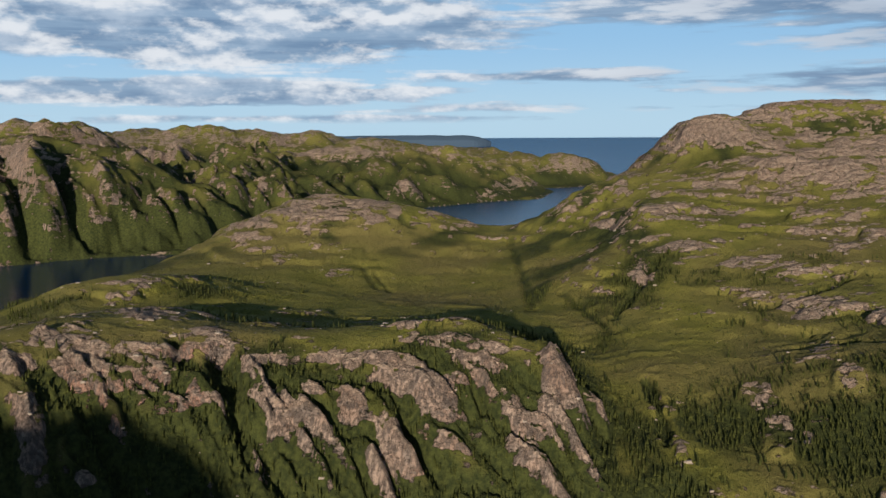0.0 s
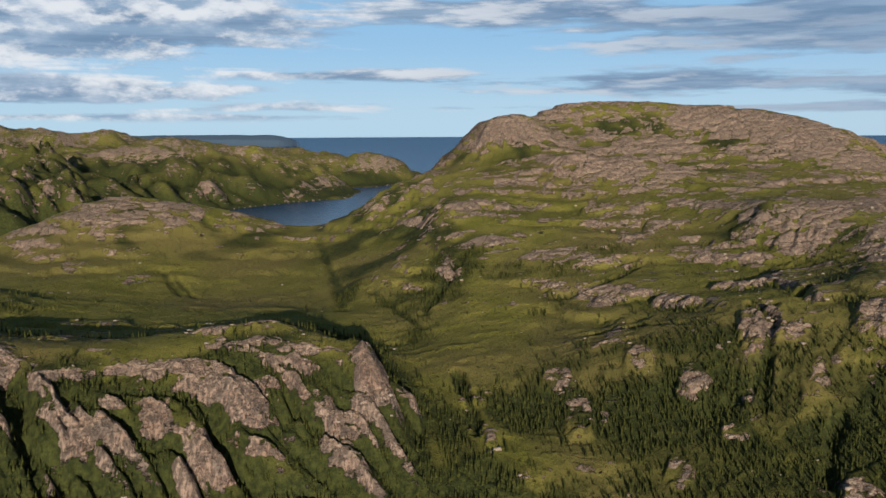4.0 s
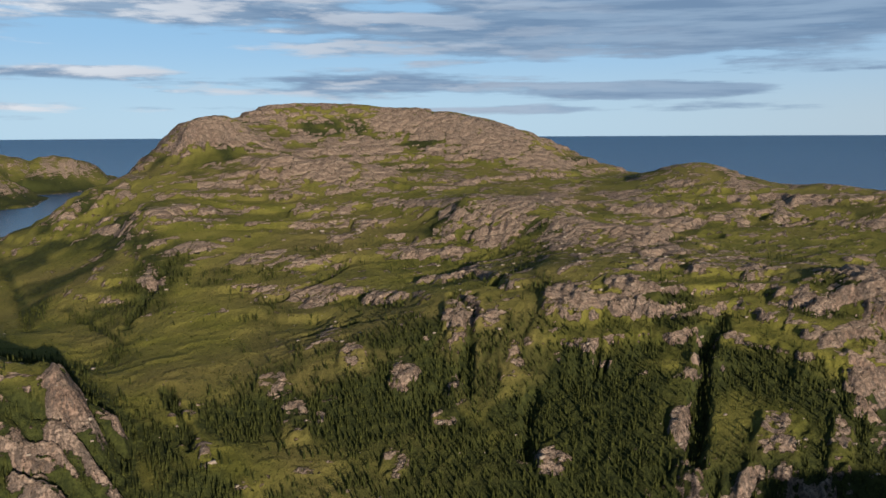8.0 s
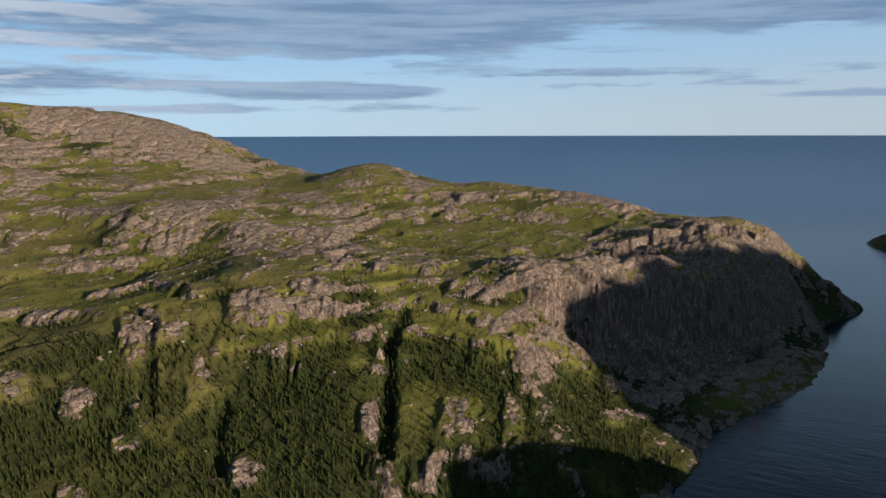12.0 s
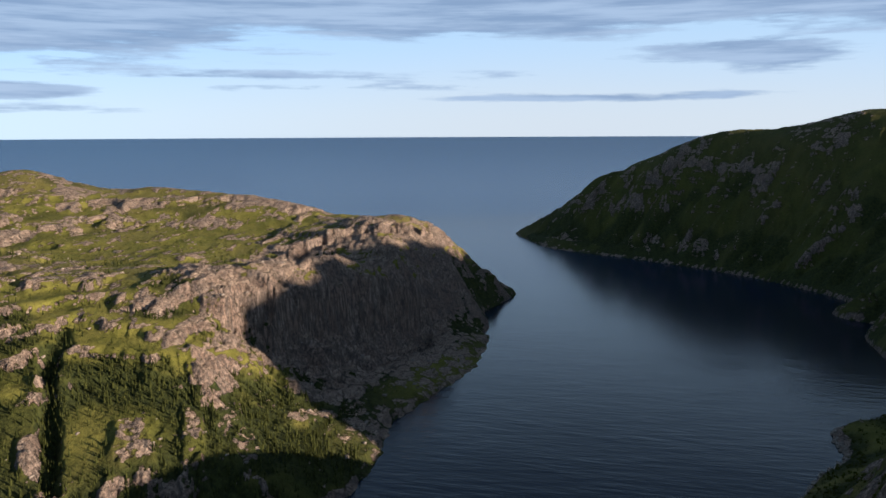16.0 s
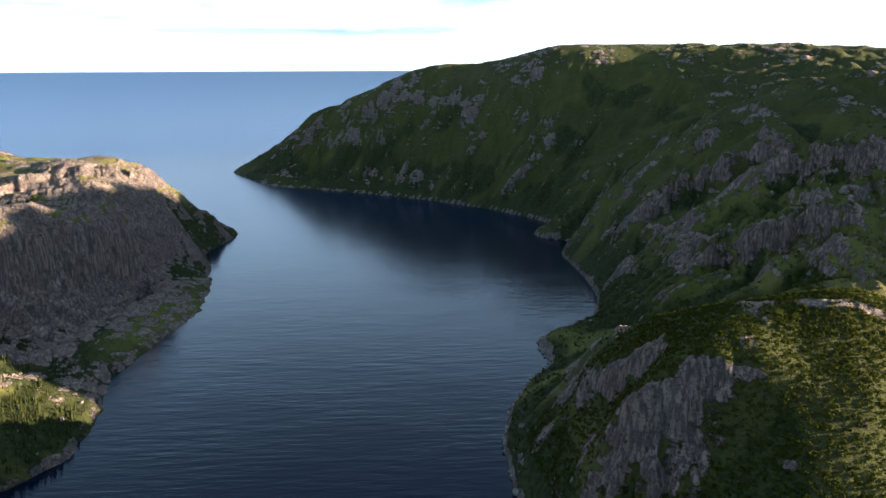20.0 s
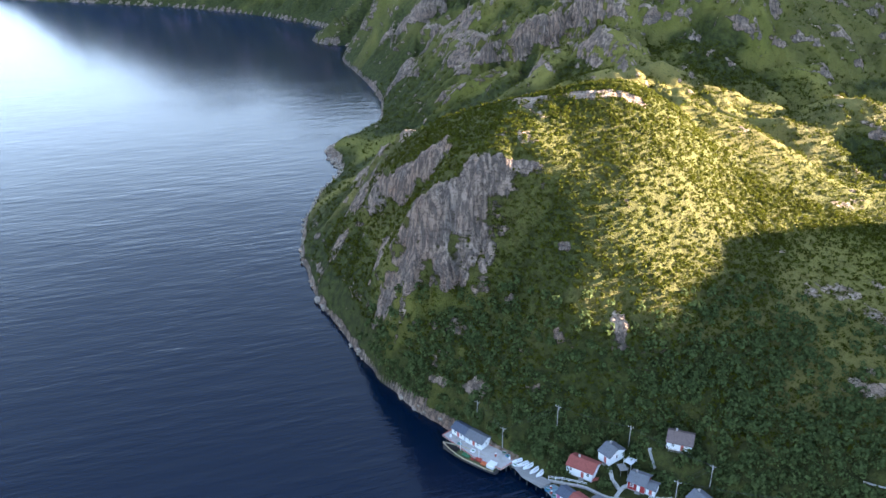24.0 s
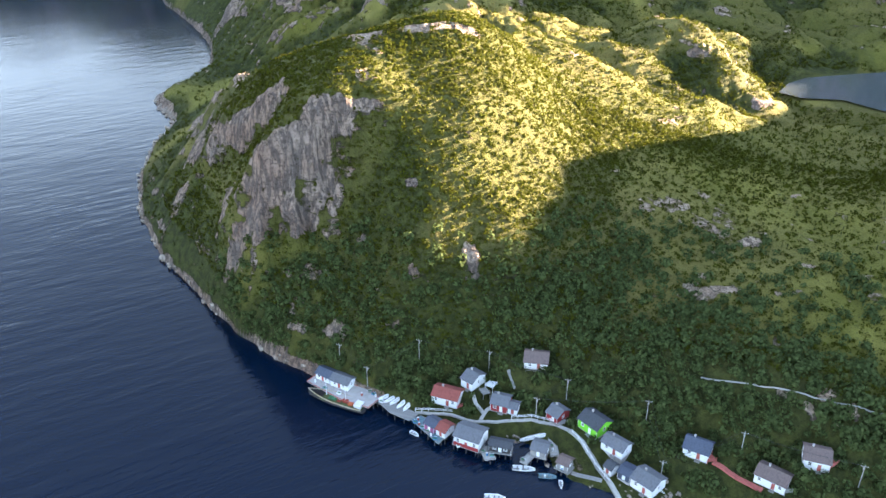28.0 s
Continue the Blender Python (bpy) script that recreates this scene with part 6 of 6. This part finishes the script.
house("shed", 128.1, -118.8, 1.8, -170, 2.3, 3.1, 2.0, 0.9, WHITE, DARK_ROOF, "small white shed with a dark roof on the path")
house("shed", 124.9, -120.7, 1.5, -160, 3.5, 4.4, 2.0, 0.5, NAVY, NAVY_ROOF, "dark blue shed with a flat roof")
house("house", 121.4, -122.1, 0.9, -167, 6.5, 6.2, 2.9, 1.4, WHITE, GREY_ROOF, "white house with a grey roof above the landing")
house("house", 119.1, -137.1, 6.4, -150, 6.5, 5.7, 2.5, 1.8, WHITE, NAVY_ROOF, "white cottage with a dark blue roof and red deck")
house("house", 103.5, -146.5, 5.5, -159, 7.7, 5.7, 2.6, 1.4, WHITE, BROWN_ROOF, "long white house with a brown roof")
house("house", 97.7, -156.1, 10.3, -140, 6.2, 6.2, 2.9, 1.6, WHITE, BROWN_ROOF, "white house with a weathered brown roof")
house("shed", 202.1, -68.8, 2.2, -153, 5.0, 4.0, 2.2, 1, WHITE, NAVY_ROOF, "white wharf shed with a slate blue roof", stilts=True)
house("shed", 196.9, -71.2, 2.2, -149, 6.1, 4.4, 2.2, 1, WHITE, GREY_ROOF, "white wharf shed with a grey roof", stilts=True)
house("shed", 166.2, -86.1, 2.0, -158, 3.4, 4.0, 2.1, 0.9, MAGENTA, NAVY_ROOF, "purple fishing stage with a slate roof over the water", stilts=True)
house("shed", 162.5, -87.8, 2.0, -158, 3.0, 4.4, 2.1, 1, WHITE, RED_ROOF, "white fishing stage with a red roof over the water", stilts=True)
house("shed", 156.7, -90.0, 2.0, -147, 7.3, 6.6, 3.2, 1.4, WHITE, GREY_ROOF, "large white boathouse on stilts with a red skirt", stilts=True)
house("shed", 149.7, -96.9, 2.0, -135, 6.0, 3.3, 2.0, 0.6, DARKWOOD, DARK_ROOF, "dark wooden shed on stilts over the water", stilts=True)
house("shed", 142.7, -105.7, 2.0, -145, 4.1, 4.4, 2.2, 0.9, GREYWOOD, GREY_ROOF, "grey weathered boat shed on stilts", stilts=True)
house("shed", 135.3, -108.8, 2.0, -153, 3.1, 3.5, 2.0, 0.9, GREYWOOD, BROWN_ROOF, "small weathered shed on a landing stage", stilts=True)
deck("wharf", [(202.3, -65.8), (203.9, -69.6), (189.0, -80.5), (183.9, -81.1), (181.9, -76.4), (189.9, -70.8)], 2.2, CONCRETE, "pale concrete wharf with a timber face")
deck("dock", [(187.5, -79.5), (185.0, -81.6), (172.5, -87.6), (171.4, -84.1), (177.2, -81.0)], 2, GREYWOOD, "long grey timber dock")
deck("stage_deck", [(171.7, -84.8), (171.5, -88.0), (161.6, -91.9), (158.9, -86.5)], 1.9, TEAL, "cluttered blue-green fishing stage deck on posts")
deck("dock", [(157.1, -89.8), (150.4, -94.7), (151.9, -97.0), (155.8, -98.4), (159.8, -92.4)], 1.8, GREYWOOD, "grey plank landing under the boathouse")
deck("dock", [(152.4, -95.3), (151.6, -97.5), (146.3, -97.0), (147.3, -94.1)], 1.8, PALEWOOD, "pale plank landing stage")
deck("dock", [(149.7, -96.4), (145.2, -101.4), (149.1, -104.0), (152.9, -98.8)], 1.8, GREYWOOD, "grey plank landing under the dark shed")
deck("dock", [(142.2, -101.9), (143.9, -106.4), (142.0, -106.9), (140.3, -102.7)], 1.8, PALEWOOD, "pale timber boat slipway")
deck("dock", [(142.9, -105.4), (139.2, -108.3), (143.0, -112.2), (146.1, -108.7)], 1.8, GREYWOOD, "grey plank landing under the boat shed")
deck("dock", [(146.5, -114.3), (145.5, -115.9), (138.8, -112.4), (139.7, -110.1)], 1.8, PALEWOOD, "pale timber finger pier")
deck("dock", [(135.8, -108.3), (131.9, -110.1), (133.1, -113.0), (137.3, -112.4)], 1.8, GREYWOOD, "small plank landing stage")
path("boardwalk", [(174.0, -87.5), (169.6, -91.5), (166.5, -95.3), (161.6, -99.8), (157.4, -104.7), (152.7, -113.0), (147.5, -118.0), (143.5, -119.4)], 0.8, GRAVEL, "pale plank boardwalk along the shore")
path("boardwalk", [(143.5, -119.4), (138.4, -119.7), (132.8, -118.8), (126.1, -118.0), (119.5, -117.4)], 1.25, GRAVEL, "pale gravel lane through the village")
path("boardwalk", [(135.6, -119.5), (130.0, -118.1), (122.3, -117.4), (118.5, -116.9)], 0.9, GREYWOOD, "narrow grey boardwalk with a rail")
path("boardwalk", [(112.9, -142.0), (108.5, -143.3), (104.0, -144.8), (100.1, -145.9)], 1.4, REDWOOD, "red-painted wooden stairway down the slope")
path("boardwalk", [(162.3, -103.1), (165.7, -102.8), (169.2, -103.8)], 1, PALEWOOD, "narrow pale footpath between houses")
path("boardwalk", [(160.9, -101.3), (162.6, -104.6), (162.8, -106.3)], 1, PALEWOOD, "narrow pale footpath to the red house")
path("boardwalk", [(168.1, -115.4), (164.3, -115.3)], 1, GREYWOOD, "grey wooden steps below the upper house")
path("boardwalk", [(128.0, -124.6), (123.2, -124.9), (118.3, -126.1)], 1.2, PALEWOOD, "pale timber ramp between the houses")
path("boardwalk", [(130.3, -152.6), (123.2, -157.8), (115.0, -163.4), (107.6, -169.9), (102.0, -176.5), (96.1, -182.9)], 0.12, GRAVEL, "pale trodden trail across the bog")
path("boardwalk", [(133.7, -111.5), (129.0, -114.3), (125.9, -116.5)], 1, GREYWOOD, "grey plank walkway to the landing")
boat("ship", 190.5, -70.6, 0.0, 35, 17.9, 4.6)
boat("skiff", 140.7, -102.0, 0.0, -127, 5.7, 1.9)
boat("blue", 135.2, -105.8, 0.0, -126, 4.4, 1.7)
boat("dinghy", 131.2, -107.3, 0.0, 149, 2.6, 1.2)
boat("dinghy", 167.5, -83.6, 0.0, -160, 2.9, 1.3)
boat("skiff", 135.8, -89.6, 0.0, -127, 5.1, 2.2)
boat("stored", 183.7, -83.0, 2.3, 95, 4.6, 1.5)
boat("stored", 182.0, -83.8, 2.3, 101, 4.6, 1.5)
boat("stored", 180.6, -84.7, 2.3, 107, 4.6, 1.5)
boat("stored", 178.5, -85.7, 2.3, 113, 4.6, 1.5)
boat("stored", 176.8, -86.6, 2.3, 119, 4.6, 1.5)
boat("stored", 148.9, -109.4, 1.2, 80, 4.6, 1.5)
boat("stored", 148.2, -111.4, 1.5, 80, 4.6, 1.5)
boat("stored", 147.4, -113.5, 1.7, 80, 4.6, 1.5)
railing([(174.2, -87.6), (170.0, -91.8), (166.9, -95.6)])
railing([(142.3, -119.3), (137.0, -119.1), (130.8, -118.0), (124.2, -117.6)])
railing([(156.0, -108.5), (153.3, -113.4), (148.2, -118.5)])
railing([(118.3, -126.1), (114.2, -127.3)])
clutter("crate", 169.8, -85.2, 1.9, 43)
clutter("barrel", 168.4, -85.7, 1.9, 6)
clutter("crate", 166.9, -86.0, 1.9, 53)
clutter("crate", 164.6, -86.3, 1.9, 34)
clutter("barrel", 162.7, -86.3, 1.9, 83)
clutter("crate", 161.0, -86.6, 1.9, 48)
clutter("barrel", 170.3, -86.4, 1.9, 74)
clutter("crate", 188.1, -80.0, 2.2, 59)
clutter("crate", 186.6, -80.5, 2.0, 23)
clutter("barrel", 187.9, -77.2, 2.2, 50)
clutter("barrel", 185.4, -80.5, 2.0, 48)
clutter("crate", 192.0, -71.7, 2.2, 37)
clutter("crate", 182.5, -80.9, 2.0, 37)
clutter("crate", 150.2, -95.4, 1.8, 35)
clutter("barrel", 148.6, -95.6, 1.8, 0)
clutter("crate", 147.6, -96.5, 1.8, 58)
clutter("crate", 142.8, -112.6, 1.8, 55)
clutter("barrel", 141.1, -111.9, 1.8, 84)
clutter("crate", 155.4, -90.9, 1.8, 84)
clutter("crate", 142.2, -102.8, 1.8, 0)
clutter("barrel", 134.0, -109.7, 1.8, 57)
clutter("barrel", 200.7, -67.9, 2.2, 82)
clutter("crate", 196.3, -69.1, 2.2, 33)
veranda(167.8, -97.6, 3.2, -90, 1.9, 2.6, REDWOOD, "dark red wooden porch beside the house")
veranda(169.3, -108.1, 6.4, -152, 2.6, 3, WHITE, "white railed deck beside the house")
veranda(165.0, -119.3, 9.8, -131, 5.8, 1.8, GREYWOOD, "grey veranda below the upper house")
veranda(113.3, -140.1, 7.0, -108, 2.7, 2.4, REDWOOD, "red-painted deck beside the cottage")
veranda(96.1, -149.1, 6.5, -110, 1.8, 3, GREYWOOD, "brown timber deck beside the house")
veranda(93.3, -160.8, 11.3, -87, 3.6, 2, REDWOOD, "red wooden porch beside the house")
veranda(166.6, -105.8, 5.6, -98, 2.3, 3, GREYWOOD, "grey plank terrace between the houses")
veranda(146.7, -117.3, 3.8, -93, 3.7, 2.4, GREYWOOD, "grey timber deck beside the red house")
veranda(124.3, -123.6, 2.4, 179, 1.9, 2.5, GREYWOOD, "grey timber deck above the landing")
pole(200.5, -76.2)
pole(189.9, -80.1)
pole(186.7, -95.9)
pole(174.3, -112.7)
pole(152.9, -114.6)
pole(153.6, -125.8)
pole(131.8, -135.7)
pole(109.9, -148.1)
pole(118.7, -130.0)
pole(87.5, -165.1)

for a, b in zip(sorted(pole_tops, reverse=True), sorted(pole_tops, reverse=True)[1:]):
    for side in (-0.5, 0.5):
        wires(a, b, side)


def clear_of(x, y):
    """False where a house, dock or path stands."""
    ok = np.ones(len(x), bool)
    for cx, cy, cr in clear:
        ok &= (x - cx) ** 2 + (y - cy) ** 2 > cr * cr
    return ok


# ---- woods: stunted spruce and birch scrub ----
def leaf_material(name, a, b, rough=0.8):
    m, n, l, bs = material(name, rough)
    isl = n.new("ShaderNodeNewGeometry").outputs["Random Per Island"]
    l.new(mix(n, l, isl, a, b), bs.inputs["Base Color"])
    bs.inputs["Specular IOR Level"].default_value = 0.04
    thin = n.new("ShaderNodeBsdfTranslucent")
    l.new(mix(n, l, isl, a, b), thin.inputs[0])
    both = n.new("ShaderNodeMixShader")
    both.inputs[0].default_value = 0.38
    l.new(bs.outputs[0], both.inputs[1])
    l.new(thin.outputs[0], both.inputs[2])
    l.new(both.outputs[0], [x for x in n if x.type == "OUTPUT_MATERIAL"][0].inputs[0])
    return m


SPRUCE = leaf_material("spruce needles", (0.036, 0.042, 0.013), (0.092, 0.098, 0.028))
BIRCH = leaf_material("birch leaves", (0.040, 0.048, 0.005), (0.072, 0.076, 0.009))


def mesh_from(name, verts, faces, mat):
    me = bpy.data.meshes.new(name)
    n, k = len(verts), faces.shape[1]
    me.vertices.add(n)
    me.vertices.foreach_set("co", verts.astype(np.float32).ravel())
    me.loops.add(faces.size)
    me.loops.foreach_set("vertex_index", faces.astype(np.int32).ravel())
    me.polygons.add(len(faces))
    me.polygons.foreach_set("loop_start", np.arange(0, faces.size, k, dtype=np.int32))
    me.update(calc_edges=True)
    me.materials.append(mat)
    return new(name, me)


def spread(count, az0, az1, r0, r1, seed):
    """Places spread evenly over a sector of the plan."""
    g = np.random.RandomState(seed)
    a = np.radians(g.uniform(az0, az1, count))
    r = np.sqrt(g.uniform(r0 * r0, r1 * r1, count))
    return EYE[0] + r * np.sin(a), EYE[1] + r * np.cos(a), g


def conifers(name, label, x, y, z, g, tall=(1.8, 4.8)):
    """Spruces of three ragged tiers on a thin stem, joined."""
    n = len(x)
    h = g.uniform(*tall, n)
    w = h * g.uniform(0.13, 0.21, n)
    sides = 5
    V, F = [], []
    base = 0
    for lo, hi, wide in ((0.06, 0.55, 1.0), (0.34, 0.80, 0.72), (0.62, 1.0, 0.45)):
        ang = g.uniform(0, 6.3, n)[:, None] + np.arange(sides) * 2 * np.pi / sides
        rad = (w * wide)[:, None] * g.uniform(0.6, 1.25, (n, sides))
        ring = np.stack([x[:, None] + rad * np.cos(ang), y[:, None] + rad * np.sin(ang), (z + h * lo)[:, None] + h[:, None] * g.uniform(-0.06, 0.05, (n, sides))], -1)
        lean = g.uniform(-0.04, 0.04, (n, 2)) * h[:, None]
        tip = np.stack([x + lean[:, 0], y + lean[:, 1], z + h * hi], -1)[:, None]
        V.append(np.concatenate([ring, tip], 1).reshape(-1, 3))
        i = base + np.arange(n)[:, None] * (sides + 1)
        k = np.arange(sides)
        F.append(np.stack([i + k, i + (k + 1) % sides, np.broadcast_to(i + sides, (n, sides))], -1).reshape(-1, 3))
        base += n * (sides + 1)
    ob = mesh_from(name, np.concatenate(V), np.concatenate(F), SPRUCE)
    tagged(ob, label, "woods", kind="stuff")


def bushes(name, label, x, y, z, g, size, leaves, mat=None, tall=1.15, grain=1.0):
    """Round-headed birch and alder: each crown a cloud of leaf clumps."""
    n = len(x)
    s = g.uniform(*size, n)
    d = g.normal(size=(n, leaves, 3))
    d /= np.linalg.norm(d, axis=-1, keepdims=True)
    d[..., 2] = np.abs(d[..., 2]) * 1.1 - 0.15
    lump = 1 + 0.35 * np.sin(d[..., 0] * 3 + g.uniform(0, 6, (n, 1))) * np.cos(d[..., 1] * 4 + g.uniform(0, 6, (n, 1)))
    c = d * (s[:, None] * lump * g.uniform(0.65, 1.05, (n, leaves)))[..., None]
    c[..., 2] *= tall
    c += np.stack([x, y, z + 0.35 * s], -1)[:, None]
    size_l = s[:, None, None] * grain * g.uniform(0.28, 0.55, (n, leaves, 1))
    t1 = g.normal(size=(n, leaves, 3))
    t1 -= (t1 * d).sum(-1, keepdims=True) * d * 0.75
    t1 /= np.linalg.norm(t1, axis=-1, keepdims=True)
    t2 = np.cross(d, t1)
    quad = np.stack([c - size_l * t1, c + size_l * t2 * 0.8, c + size_l * t1, c - size_l * t2 * 0.8], 2)
    verts = quad.reshape(-1, 3)
    faces = np.arange(len(verts)).reshape(-1, 4)
    ob = mesh_from(name, verts, faces, mat or BIRCH)
    tagged(ob, label, "woods", kind="stuff")


def keep_if(x, y, g, want):
    z, rock, wood = sample(x, y)
    ok = want(z, rock, wood, g.uniform(size=len(x))) & (np.hypot(x - 240, y + 366) > 36)
    return x[ok], y[ok], z[ok] - 0.15


x, y, g = spread(120000, -28, 70, 290, 640, 11)
x, y, z = keep_if(x, y, g, lambda z, rock, wood, p: (z > 3) & (rock < 0.40) & (p < 0.36 * wood**1.2 * np.where(x < 0.25 * y, 0.7, 1.0)))
conifers("spruce_wood", "dark stunted spruce wood on the steep hillside", x, y, z, g)

x, y, g = spread(30000, 84, 156, 190, 640, 13)
x, y, z = keep_if(x, y, g, lambda z, rock, wood, p: (z > 4) & (rock < 0.5) & (p < 0.30 * wood + 0.02) & (np.hypot(x - 3, y - 1) > 255))
conifers("spruce_scrub", "short spruce among the scrub of the knoll", x, y, z, g, (1.2, 2.6))

ALDER = leaf_material("alder leaves", (0.036, 0.054, 0.018), (0.098, 0.128, 0.046))

x, y, g = spread(26000, 92, 156, 150, 262, 17)
x, y, z = keep_if(x, y, g, lambda z, rock, wood, p: (z > 2.2) & (rock < 0.5) & (p < 0.27 * wood * np.clip((42 - z) / 16, 0.0, 1)) & clear_of(x, y))
bushes("village_wood", "dark green birch and alder wood round the village", x, y, z, g, (1.0, 2.2), 52, ALDER, grain=0.62)

x, y, g = spread(60000, 92, 156, 205, 330, 18)
x, y, z = keep_if(x, y, g, lambda z, rock, wood, p: (z > 12) & (rock < 0.55) & (p < 0.66 * wood) & clear_of(x, y))
bushes("knoll_scrub", "low yellow-green scrub over the sunlit knoll", x, y, z, g, (0.40, 1.0), 10, BIRCH, 0.75)

x, y, g = spread(34000, 84, 156, 300, 620, 19)
x, y, z = keep_if(x, y, g, lambda z, rock, wood, p: (z > 2.5) & (rock < 0.5) & (p < 0.42 * wood + 0.03))
bushes("hill_scrub", "low green scrub on the hillsides above the fjord", x, y, z, g, (0.6, 1.4), 7)

x, y, g = spread(30000, 116, 156, 285, 480, 23)
x, y, z = keep_if(x, y, g, lambda z, rock, wood, p: (z > 2.5) & (rock < 0.5) & (p < 0.55 * wood))
bushes("valley_scrub", "yellow-green scrub on the saddle behind the knoll", x, y, z, g, (0.6, 1.2), 8)


def shore_boulders():
    """Pale boulders strewn along the waterline, smaller below the village."""
    x, y, g = spread(400000, 80, 156, 150, 560, 29)
    z, rock, wood = sample(x, y)
    ok = (z > -0.3) & (z < 2.0) & (g.uniform(size=len(x)) < 0.32) & clear_of(x, y)
    built_up = (x < 200) & (y < -60)
    for name, label, where, most in (("shore_boulders", "pale granite boulders strewn along the waterline", ok & ~built_up, 1.25),
                                     ("harbour_stones", "grey stones along the harbour shore", ok & built_up & (z < 1.0), 0.35)):
        strew(name, label, x[where], y[where], np.maximum(z[where], 0.0), g, most)


def strew(name, label, x, y, z, g, most, shape=(1.2, 1.0, 0.75)):
    """Angular stones lying about, joined."""
    n = len(x)
    s = 0.25 + most * g.uniform(size=n)**3
    cube = np.array([(a, b, c) for a in (-1, 1) for b in (-1, 1) for c in (-1, 1)], float)
    v = cube[None] * g.uniform(0.45, 1.0, (n, 8, 3)) * s[:, None, None] * np.array(shape)
    v += np.stack([x, y, z + 0.1], -1)[:, None]
    f = np.array([(0, 1, 3, 2), (4, 6, 7, 5), (0, 4, 5, 1), (2, 3, 7, 6), (0, 2, 6, 4), (1, 5, 7, 3)])
    faces = (np.arange(n)[:, None, None] * 8 + f[None]).reshape(-1, 4)
    ob = mesh_from(name, v.reshape(-1, 3), faces, STONE)
    tagged(ob, label, "boulders", kind="stuff")


shore_boulders()

x, y, g = spread(60000, -28, 82, 300, 780, 31)
z, rock, wood = sample(x, y)
ok = (z > 4) & (g.uniform(size=len(x)) < 0.002 + 0.16 * np.clip(rock - 0.10, 0, 0.3))
strew("hill_boulders", "pale granite boulders strewn over the hillsides", x[ok], y[ok], z[ok], g, 1.0, (1.6, 1.2, 0.6))

HEATH = leaf_material("heath leaves", (0.034, 0.038, 0.010), (0.074, 0.072, 0.020))
x, y, g = spread(90000, -28, 82, 300, 820, 37)
x, y, z = keep_if(x, y, g, lambda z, rock, wood, p: (z > 4) & (rock < 0.45) & (p < 0.16 + 0.35 * wood))
bushes("hill_heath", "low dark heath and juniper over the turf", x, y, z, g, (0.35, 0.95), 4, HEATH, 0.7)
